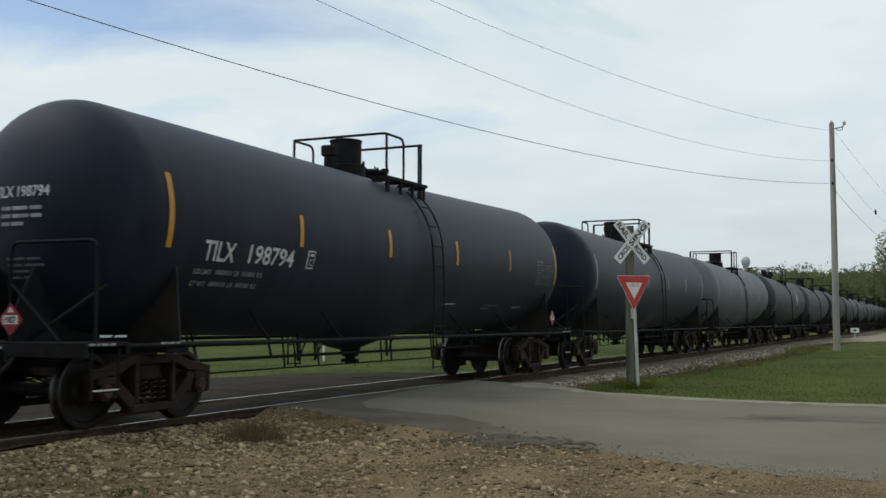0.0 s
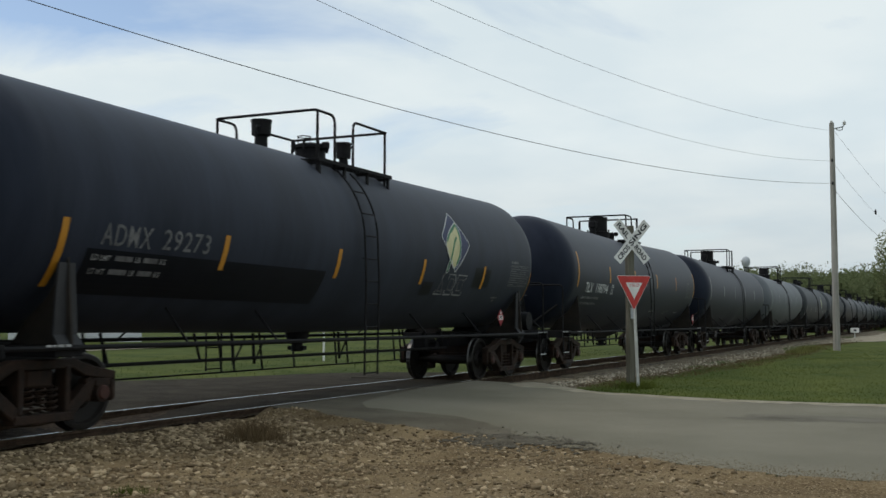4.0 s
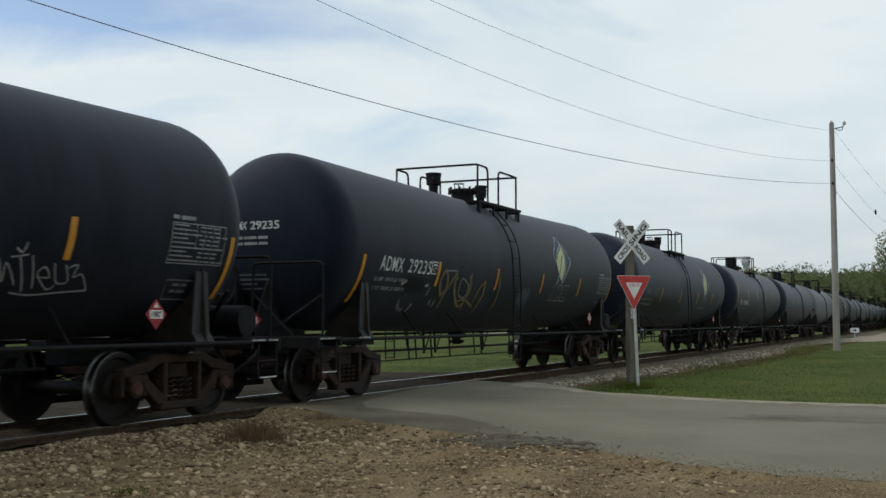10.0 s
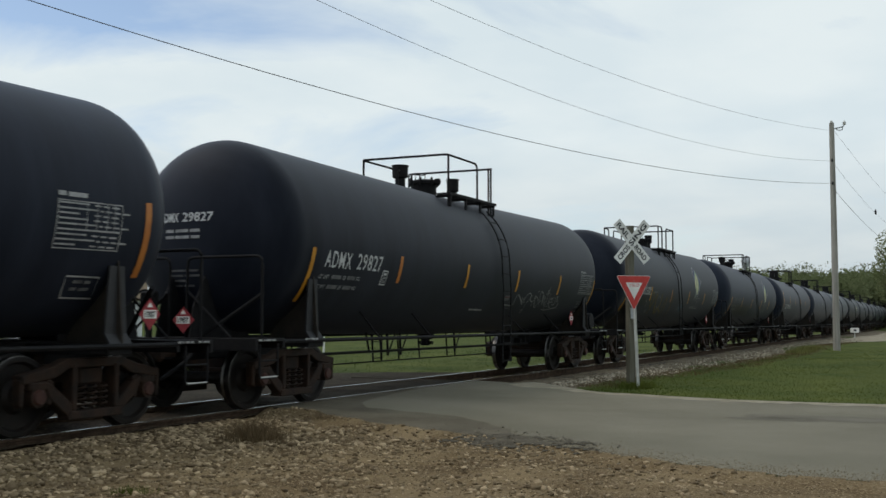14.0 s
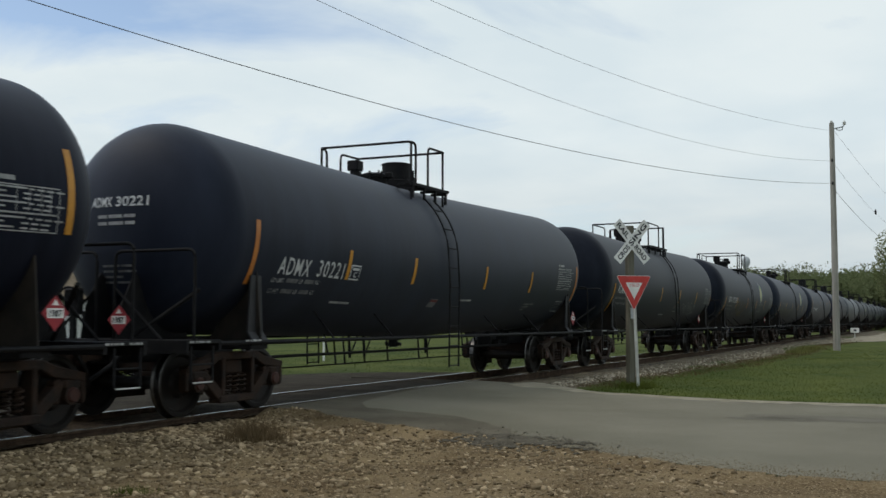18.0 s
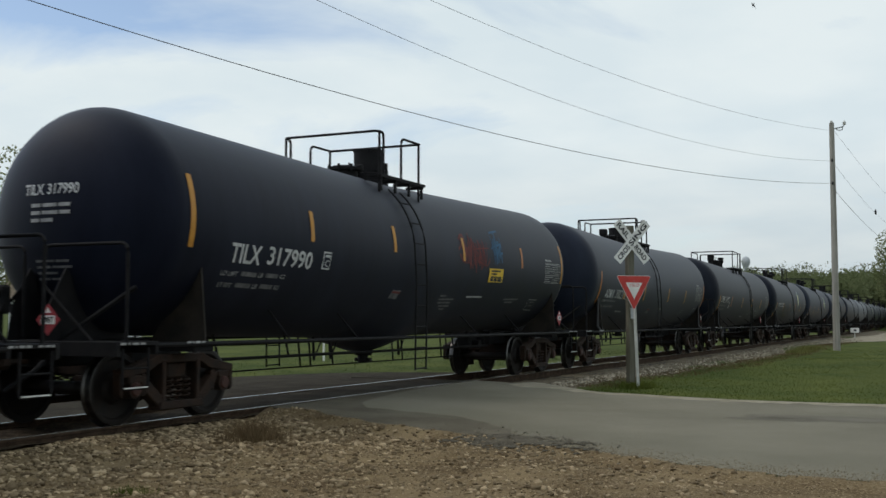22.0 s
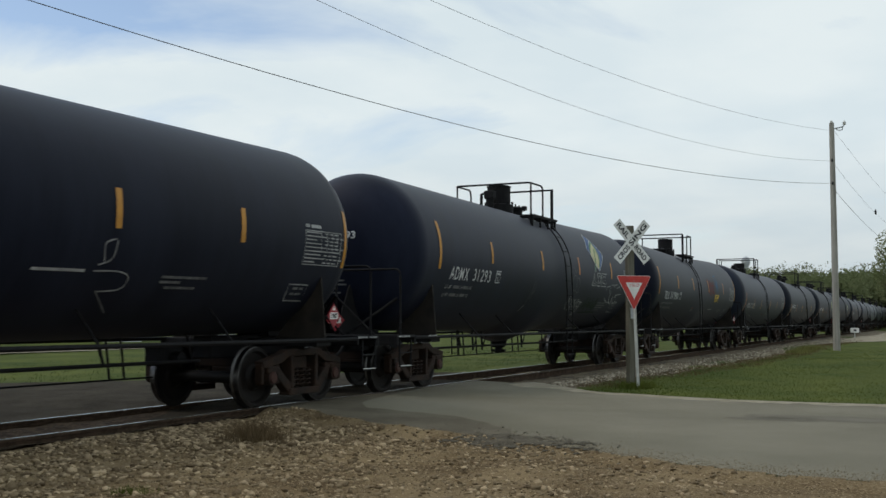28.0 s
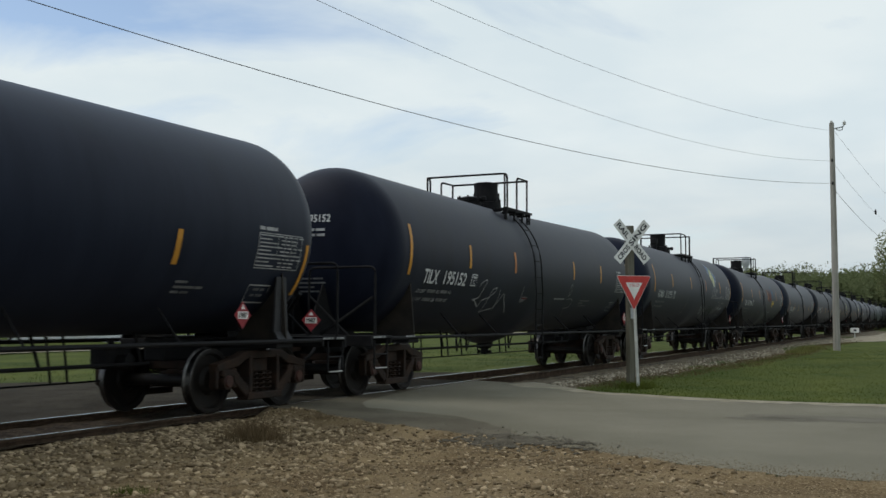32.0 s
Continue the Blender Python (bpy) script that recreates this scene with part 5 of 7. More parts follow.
for n, x0, x1, z0, z1 in ((4, -1.42, -1.12, 1.53, 1.69), (5, -1.70, -1.40, 1.66, 1.81), (7, -1.02, -0.68, 1.68, 1.83), (3, 0.82, 1.12, 1.72, 1.83)):
    mark(n, "notice", patch_on(x0, x1, z0, z1, SHAPE[n], slant=0.05), M_FAINT)
    mark(n, "notice_head", patch_on(x0 + 0.035, x1 + 0.035, z0 + (z1 - z0) * 0.62, z1 - 0.02, SHAPE[n], 0.013), M_GRAF_RED)
# yellow notice with lines that cannot be read
mark(5, "yellow_notice", patch_on(2.47, 3.26, 2.09, 2.38, 5, 0.008), M_YELLOW, "yellow notice with dark lines")
mark(5, "notice_lettering", bars_on([(0.5,), (0.3,), (0.14, 0.16, 0.22)], 2.58, 2.345, 0.035, 0.065, 5, 0.013), M_BLACK)
mark(5, "notice_lettering", bars_on([(0.16, 0.18, 0.24)], 2.55, 2.175, 0.065, 0.07, 5, 0.014), M_BLACK)
# dark patches where old marks were painted out
mark(2, "painted_patch", patch_on(-5.57, -4.80, 1.79, 2.05, 2, 0.012), M_PAINTOUT)
mark(1, "painted_patch", patch_on(1.75, 2.2, 1.75, 2.0, 1, 0.006), M_PAINTOUT)
mark(1, "painted_patch", patch_on(-6.9, -1.75, 1.55, 2.06, 1, 0.006), M_PAINTOUT)
mark(1, "painted_patch", patch_on(4.56, 4.86, 1.98, 2.34, 1, 0.006), M_PAINTOUT)
mark(1, "painted_patch", patch_on(4.02, 4.44, 1.95, 2.36, 1, 0.005), M_PAINTOUT)


def emblem(n, cx, cz, sx, sz, blue, words=True):
    """A tilted blue lozenge with a pale leaf, and three open shapes below it."""
    fun = SHAPE[n]
    loz = [(cx + sx * a, cz + sz * b) for a, b in ((0.0, 1.0), (0.14, 0.86), (0.93, 0.10), (1.0, -0.02), (0.95, -0.12), (0.12, -0.93), (0.0, -1.0), (-0.10, -0.92), (-0.94, 0.0), (-1.0, 0.12), (-0.96, 0.22), (-0.12, 0.93))]
    mark(n, "emblem_field", fill_on(loz, fun, 0.006, 18), blue, "blue lozenge of the emblem")
    mark(n, "emblem_outline", stroke_on(loz, 0.022, fun, 0.012, True, 3), M_LETTER)
    turn = [(cx + sx * a, cz + sz * b) for a, b in ((0.26, 0.72), (0.36, 0.40), (0.37, 0.02), (0.28, -0.42), (0.08, -0.78), (-0.12, -0.90), (-0.30, -0.82), (-0.58, -0.56), (-0.78, -0.22), (-0.72, 0.04), (-0.50, 0.29), (-0.14, 0.52))]
    mark(n, "leaf", fill_on(turn, fun, 0.010, 16), M_CREAM, "cream leaf of the emblem")
    mark(n, "leaf_rim", stroke_on([(cx + sx * a, cz + sz * b) for a, b in ((-0.70, -0.02), (-0.46, 0.24), (-0.10, 0.45), (0.20, 0.60), (0.30, 0.30), (0.30, -0.06), (0.20, -0.46), (0.00, -0.80))], 0.060, fun, 0.014), M_GREEN)
    mark(n, "leaf_edge", stroke_on(turn, 0.018, fun, 0.018, True, 3), M_LETTER)
    mark(n, "leaf_vein", stroke_on([(cx + sx * a, cz + sz * b) for a, b in ((0.06, 0.18), (-0.16, -0.04), (-0.36, -0.42), (-0.52, -0.80), (-0.62, -1.02))], 0.060, fun, 0.016), M_GREEN)
    mark(n, "leaf_stalk", stroke_on([(cx + sx * a, cz + sz * b) for a, b in ((-0.42, -0.66), (-0.56, -1.04), (-0.70, -1.02), (-0.50, -0.56))], 0.016, fun, 0.019), M_LETTER)
    if words:
        # three plain outlined shapes: a wedge, a rounded block and a block
        zb, zt = cz - sz * 1.80, cz - sz * 1.12
        for outline in (((-0.98, zb), (-0.70, zt), (-0.38, zb)), ((-0.24, zb), (-0.30, zt), (0.14, zt), (0.32, 0.4 * zb + 0.6 * zt), (0.22, zb)), ((0.42, zb), (0.36, zt), (1.04, zt), (1.08, zb))):
            pts = [(cx + sx * a, z) for a, z in outline]
            mid = Vector((sum(p[0] for p in pts) / len(pts), sum(p[1] for p in pts) / len(pts)))
            mark(n, "emblem_bar", stroke_on(pts, 0.032, fun, 0.008, True, 1), M_GRAF_WHITE if n == 6 else M_DIM)
            mark(n, "emblem_bar", stroke_on([tuple(mid.lerp(Vector(p), 0.55)) for p in pts], 0.026, fun, 0.008, True, 1), M_GRAF_WHITE if n == 6 else M_FAINT)


M_GREEN = mat("green_emblem_paint", (0.03, 0.14, 0.06), (0.05, 0.20, 0.09), 4, (0.5, 0.7))
M_BLUE_WORN = mat("worn_blue_emblem_paint", (0.014, 0.020, 0.062), (0.030, 0.040, 0.105), 4, (0.5, 0.7))
emblem(1, 3.00, 2.81, 0.62, 0.57, M_BLUE_WORN)
emblem(2, 2.88, 2.81, 0.62, 0.575, M_BLUE_WORN)
emblem(6, 3.56, 3.17, 0.65, 0.515, M_BLUE)
for n in (-1, -3, -6):
    if KIND[n] == "p":
        emblem(n, 2.95, 2.80, 0.63, 0.56, M_BLUE_WORN, False)


def spray(n, paint, width, *lines):
    for pts in lines:
        mark(n, "sprayed_line", stroke_on(pts, width, SHAPE[n]), paint)


def scribble(x0, x1, z0, z1, seed, n):
    r = random.Random(seed)
    return [(x0 + (x1 - x0) * (k / n + r.uniform(-0.5, 0.9) / n), (z0 if k % 2 else z1) + r.uniform(-0.07, 0.07)) for k in range(n)]


M_GRAF_GREEN = mat("dark_green_spray_paint", (0.012, 0.022, 0.012), (0.028, 0.045, 0.022), 5, (0.7, 0.9))
M_GRAF_FILM = mat("thin_ochre_overspray", (0.030, 0.026, 0.016), (0.075, 0.062, 0.034), 7, (0.7, 0.9))
# a large ochre word, with thin overspray beside its strokes
WORD_A = ([(-3.53, 2.22), (-3.70, 2.02), (-3.82, 1.79), (-3.73, 1.52)], [(-4.20, 2.11), (-4.10, 2.23), (-3.94, 2.13), (-3.85, 1.90), (-3.97, 1.78), (-4.20, 2.0), (-4.20, 2.11)],
          [(-3.47, 2.15), (-3.52, 1.99), (-3.22, 1.73), (-2.79, 1.56), (-2.68, 1.74), (-2.72, 1.99), (-2.89, 2.18)], [(-2.81, 2.23), (-2.75, 1.82), (-2.61, 1.50)])
WORD_B = ([(-2.03, 2.10), (-2.24, 1.92), (-2.22, 1.59)], [(-2.03, 2.10), (-1.95, 1.85), (-1.89, 1.51), (-1.86, 1.41)], [(-1.27, 2.22), (-1.15, 1.87), (-1.05, 1.61), (-1.05, 1.47)], [(-3.05, 1.65), (-2.71, 1.70), (-2.09, 1.55)])
spray(2, M_GRAF_FILM, 0.115, *WORD_A, *WORD_B[:3])
for pts in WORD_A + WORD_B:
    mark(2, "sprayed_line", stroke_on(pts, 0.045, 2, 0.010), M_GRAF_OCHRE)
spray(2, M_FAINT, 0.035, [(-4.10, 2.23), (-3.53, 2.25)], [(-3.29, 2.04), (-3.16, 1.81), (-2.82, 1.74), (-2.84, 1.98), (-3.18, 2.11), (-3.29, 2.04)])
spray(2, M_DIM, 0.055, [(-5.74, 1.92), (-5.62, 1.98)], [(-4.91, 1.93), (-4.64, 1.93)], [(-4.92, 1.59), (-4.90, 1.47), (-4.94, 1.43)])
spray(2, M_FAINT, 0.06, [(-4.54, 1.91), (-4.56, 1.75)], [(-5.51, 1.65), (-5.32, 1.50), (-5.08, 1.46)], [(-4.28, 1.66), (-4.16, 1.57)], [(-4.08, 1.67), (-4.01, 1.57), (-4.07, 1.57)])
spray(2, M_FAINT, 0.022, scribble(0.05, 0.95, 1.66, 1.98, 11, 13), scribble(0.25, 0.80, 1.72, 1.94, 12, 9))
spray(2, M_GRAF_BLUE, 0.030, scribble(0.15, 0.90, 1.70, 1.92, 13, 8))
# a long thin white tag that ends in small letters
spray(3, M_DIM, 0.026, [(0.99, 1.63), (1.37, 1.62), (1.57, 1.64), (1.55, 1.79), (1.61, 1.86), (1.76, 1.82), (2.06, 1.69), (2.16, 1.65)], [(1.95, 1.81), (2.11, 1.66), (2.08, 1.81)],
      [(2.23, 1.68), (2.16, 1.81), (2.29, 1.91), (2.47, 1.88), (2.49, 1.79), (2.39, 1.68), (2.43, 1.58)], [(2.52, 1.88), (2.58, 1.76), (2.76, 1.73), (2.81, 1.87), (2.83, 1.62)])
spray(3, M_DIM, 0.020, [(2.91, 1.84), (2.94, 1.70), (3.16, 1.59), (3.14, 1.74), (2.91, 1.84)], [(3.33, 1.63), (3.08, 1.92), (3.25, 1.94), (3.39, 1.78), (3.26, 1.74)], [(3.36, 1.90), (3.51, 1.67), (3.48, 1.86), (3.70, 1.64)],
      [(3.51, 1.92), (3.74, 1.96)], [(3.63, 1.93), (3.85, 1.57)], [(3.79, 1.95), (3.97, 1.61)])
spray(3, M_DIM, 0.020, [(4.01, 1.73), (4.13, 1.74), (4.02, 1.84), (3.95, 1.76), (4.17, 1.61), (4.27, 1.65)], [(4.13, 1.89), (4.26, 1.69), (4.42, 1.70), (4.30, 1.88)],
      [(4.36, 1.85), (4.48, 1.88), (4.48, 1.75), (4.60, 1.78), (4.78, 1.61)], [(4.78, 1.61), (4.42, 1.58), (3.97, 1.54), (3.69, 1.56)], [(2.88, 1.96), (2.94, 1.99)], [(3.08, 1.97), (3.14, 1.99)], [(3.55, 2.02), (3.64, 1.98), (3.68, 2.08)], [(2.32, 1.52), (2.44, 1.53)], [(2.39, 1.46), (2.47, 1.48)])
# red and blue sprayed tags above the yellow notice
spray(5, M_GRAF_RED, 0.050, [(0.96, 2.89), (1.22, 2.97), (1.20, 2.41)], [(1.50, 3.05), (1.45, 2.33), (1.62, 2.96), (1.76, 2.25)], [(1.95, 2.94), (2.04, 2.32)], [(0.91, 2.68), (1.18, 2.86), (1.29, 2.67), (1.12, 2.46), (0.94, 2.59)])
spray(5, M_GRAF_RED, 0.026, scribble(1.05, 2.45, 2.42, 2.92, 21, 17), scribble(1.25, 2.30, 2.35, 2.80, 22, 12), [(1.2, 2.70), (2.50, 2.80)], [(1.85, 2.50), (2.30, 2.42), (2.50, 2.58)])
spray(5, M_GRAF_BLUE, 0.045, [(2.75, 3.15), (3.25, 3.22)], [(2.98, 3.18), (2.88, 2.47)], [(2.62, 2.80), (3.20, 2.92), (2.95, 2.70), (3.25, 2.74)], [(2.72, 2.95), (2.75, 2.62)], [(3.10, 3.0), (3.08, 2.60)])
spray(5, M_GRAF_BLUE, 0.024, scribble(2.66, 3.28, 2.52, 3.05, 23, 9), scribble(2.72, 3.20, 2.62, 2.90, 24, 7))
# white block letters, a round looping tag, a pair of fruits and a dark green tag
for pts in ([(4.82, 2.06), (4.75, 2.28), (4.40, 2.23), (4.56, 1.86), (4.69, 1.86), (4.85, 1.79)], [(4.94, 2.13), (4.92, 1.95), (5.18, 1.77), (4.89, 1.82)], [(4.82, 2.26), (5.0, 1.87), (5.27, 1.77), (5.29, 1.88), (5.11, 2.32), (4.87, 2.30)],
            [(5.19, 2.30), (5.29, 1.92), (5.35, 1.77)], [(5.43, 2.34), (5.22, 2.31), (5.41, 1.84), (5.71, 1.78), (5.57, 1.98), (5.43, 1.97)], [(5.69, 2.30), (5.85, 1.79)],
            [(5.46, 2.23), (5.74, 2.28)], [(5.43, 2.02), (6.03, 2.07)], [(5.86, 2.25), (6.02, 1.81), (5.68, 1.85)]):
    mark(6, "sprayed_line", stroke_on(pts, 0.028, 6, 0.007, False, 1), M_GRAF_WHITE)
spray(6, M_GRAF_WHITE, 0.020, [(1.28, 1.83), (1.27, 1.71), (1.40, 1.58), (1.45, 1.65), (1.41, 1.83), (1.41, 1.90), (1.34, 1.89), (1.39, 1.75)], [(1.53, 1.82), (1.53, 1.70), (1.62, 1.58), (1.73, 1.58), (1.68, 1.76), (1.66, 1.83), (1.53, 1.82)], [(1.71, 1.82), (1.71, 1.71), (1.78, 1.56), (1.91, 1.56), (1.86, 1.73), (1.82, 1.82), (1.71, 1.82)])
spray(6, M_GRAF_WHITE, 0.020, [(1.95, 1.85), (1.87, 1.77), (2.04, 1.70), (2.08, 1.57), (1.95, 1.55)], [(2.06, 1.74), (2.18, 1.78), (2.15, 1.84), (2.05, 1.77), (2.11, 1.63), (2.28, 1.56), (2.35, 1.63)], [(2.24, 1.78), (2.24, 1.67), (2.40, 1.67), (2.38, 1.80)], [(2.55, 1.79), (2.47, 1.64), (2.40, 1.52), (2.28, 1.52), (2.45, 1.43), (2.29, 1.44)], [(2.21, 1.79), (2.50, 1.77), (2.59, 1.79)])
spray(6, M_FAINT, 0.018, [(1.44, 2.45), (1.30, 2.42), (1.20, 2.27), (1.26, 2.14), (1.43, 2.06), (1.57, 2.08), (1.59, 2.26), (1.50, 2.44), (1.44, 2.45)], [(1.53, 2.37), (1.71, 2.40), (1.83, 2.28), (1.84, 2.10), (1.77, 2.0), (1.59, 2.08)], [(1.29, 2.60), (1.29, 2.44), (1.27, 2.33)], [(1.28, 2.67), (1.44, 2.53), (1.55, 2.61), (1.61, 2.50)])
spray(6, M_GRAF_GREEN, 0.030, scribble(2.62, 4.05, 1.56, 1.86, 31, 17), scribble(2.75, 3.95, 1.60, 1.88, 32, 13), [(2.80, 1.50), (3.6, 1.52), (4.3, 1.52)])
spray(6, M_GRAF_WHITE, 0.020, [(-1.76, 1.50), (-1.68, 1.62), (-1.60, 1.45), (-1.55, 1.62)], [(-1.50, 1.48), (-1.40, 1.62), (-1.33, 1.48), (-1.50, 1.48)], [(-1.28, 1.62), (-1.22, 1.46), (-1.10, 1.60)], [(-1.20, 1.54), (-1.06, 1.56), (-1.08, 1.48), (-0.98, 1.46)], [(-1.02, 1.62), (-0.90, 1.60), (-0.98, 1.53), (-0.86, 1.42)], [(-1.70, 1.40), (-1.30, 1.42), (-0.88, 1.36)])
spray(6, M_FAINT, 0.016, [(-1.70, 1.72), (-1.60, 2.0), (-1.52, 2.22)], [(-1.56, 1.74), (-1.48, 2.0), (-1.44, 2.16)], [(-1.66, 1.90), (-1.44, 1.96)])
# thin angular white tag across the belly
spray(7, M_DIM, 0.026, [(-3.61, 1.97), (-3.52, 2.07), (-3.29, 2.12), (-3.37, 1.93), (-3.44, 1.76), (-3.69, 1.71), (-3.55, 1.69), (-3.24, 1.58), (-3.19, 1.70), (-2.83, 1.78)], [(-2.90, 1.83), (-2.85, 1.93), (-2.66, 1.98), (-2.69, 1.89), (-2.87, 1.78), (-2.89, 1.58), (-2.91, 1.46), (-2.70, 1.50), (-2.38, 1.54)])
spray(7, M_DIM, 0.022, [(-2.29, 1.49), (-2.36, 1.70), (-2.41, 1.95)], [(-2.34, 1.54), (-2.25, 1.75), (-2.14, 1.86), (-1.94, 1.71), (-1.40, 1.42), (-1.16, 1.31)], [(-0.85, 1.28), (-0.95, 1.57), (-1.05, 1.85), (-1.06, 2.05)])
spray(7, M_DIM, 0.018, [(2.34, 1.94), (2.29, 2.14), (2.45, 2.21)], [(2.26, 1.90), (2.45, 1.98), (2.48, 2.19)], [(2.22, 1.83), (2.63, 1.84), (2.83, 1.78), (2.78, 1.64), (2.41, 1.60)])
spray(7, M_FAINT, 0.018, [(2.41, 1.60), (2.60, 1.48), (2.81, 1.36)], [(0.37, 1.50), (0.72, 1.54)], [(0.69, 1.47), (1.0, 1.44), (1.18, 1.34)])
for n in (2, 5):
    mark(n, "sill_lettering", bars_on([(0.42,)], -7.0, 1.09, 0.03, 0.1, SHAPE[n]), M_FAINT)


# ---- crossing signs ----
def flat_letters(text, x0, x1, z0, z1, y, thick=0.012):
    """A word upright in the x, z plane at depth y."""
    vs, fs, _ = letters(text, 1.0, 1.0, thick)
    lx, hx = min(v[0] for v in vs), max(v[0] for v in vs)
    ly, hy = min(v[1] for v in vs), max(v[1] for v in vs)
    bm = bmesh.new()
    made = [bm.verts.new((x0 + (x1 - x0) * (v[0] - lx) / (hx - lx), y, z0 + (z1 - z0) * (v[1] - ly) / (hy - ly))) for v in vs]
    for f in fs:
        bm.faces.new([made[i] for i in f])
    return bm


def crossbuck():
    cb = empty("crossbuck_sign", pose(24.55, -3.55, -0.30, 0, 0, -43), "white railroad crossing crossbuck on a weathered wooden post", "road sign")
    bm = bmesh.new()
    box(bm, 0, 0.10, 1.90, 0.17, 0.16, 3.85, 0.015)
    part("post", bm, M_POST, cb, "dark weathered wooden post")
    bm = bmesh.new()
    box(bm, 0.0, 0.005, 1.75, 0.10, 0.01, 0.26)
    part("post_tag", bm, M_GALV, cb)
    for name, turn, y, w1, w2 in (("blade", 48, -0.006, "RAIL", "ROAD"), ("blade", -48, -0.020, "CROS", "SING")):
        bm = bmesh.new()
        box(bm, 0, 0, 0, 1.24, 0.006, 0.235)
        blade = part(name, bm, M_WHITE, cb, "white reflective blade with black letters", smooth=0, m=pose(0, y, 3.44, 0, turn, 0))
        bm = flat_letters(w1, -0.56, -0.14, -0.064, 0.064, -0.0055, 0.032)
        part("letters", bm, M_BLACK, blade, smooth=0)
        bm = flat_letters(w2, 0.14 if w2 == "ROAD" else -0.10, 0.56, -0.064, 0.064, -0.0055, 0.032)
        part("letters", bm, M_BLACK, blade, smooth=0)
        for x in (-0.09, 0.09):
            bm = bmesh.new()
            cyl(bm, (x * 0.5, -0.008, 0.09 * (1 if x > 0 else -1)), (x * 0.5, -0.002, 0.09 * (1 if x > 0 else -1)), 0.014, 8)
            part("bolt", bm, M_GALV, blade)


crossbuck()


def rounded_triangle(w, h, r, n=5):
    """Point-down triangle with rounded corners, centred on its top edge's middle height."""
    pts = [Vector((-w / 2, 0)), Vector((w / 2, 0)), Vector((0, -h))]
    out = []
    for i, b in enumerate(pts):
        a, c = pts[i - 1], pts[(i + 1) % 3]
        p, q = b + (a - b).normalized() * r, b + (c - b).normalized() * r
        out += [p.lerp(b, k / n).lerp(b.lerp(q, k / n), k / n) for k in range(n + 1)]
    return [(v.x, v.y) for v in out]


ys = empty("yield_sign", pose(23.75, -3.80, -0.30, 0, 0, -43), "red and white yield sign on a pale steel post", "road sign")
bm = bmesh.new()
box(bm, 0.0, 0.03, 1.05, 0.060, 0.012, 2.5)
box(bm, -0.025, 0.015, 1.05, 0.010, 0.035, 2.5)
box(bm, 0.025, 0.015, 1.05, 0.010, 0.035, 2.5)
bmesh.ops.transform(bm, matrix=pose(0, 0, 0, 0, -2.2, 0), verts=bm.verts)
bmesh.ops.translate(bm, vec=(0.10, 0, 0), verts=bm.verts)
part("post", bm, M_PALE, ys, "pale painted steel channel post")
for name, w, r, dz, y, material in (("edge", 0.93, 0.07, 0.0, 0.0, M_WHITE), ("plate", 0.895, 0.06, -0.011, -0.006, M_RED), ("panel", 0.44, 0.03, -0.16, -0.011, M_WHITE)):
    h = w * 0.866
    bm = bmesh.new()
    prism(bm, [(a, 2.60 + dz + b) for a, b in rounded_triangle(w, h, r)], y - 0.004, y)
    part(name, bm, material, ys, smooth=0)
part("letters", flat_letters("YIELD", -0.135, 0.135, 2.345, 2.415, -0.0165, 0.015), M_RED, ys, smooth=0)
for z in (2.47, 2.05):
    bm = bmesh.new()
    cyl(bm, (0, -0.017, z), (0, -0.010, z), 0.013, 8)
    part("bolt", bm, M_GALV, ys)

# ---- the power line ----
SPAN = radians(14.5)
P1 = Vector((58.4, -5.3))
P0 = P1 + Vector((-cos(SPAN), sin(SPAN))) * 50
P2 = Vector((113.0, -8.3))


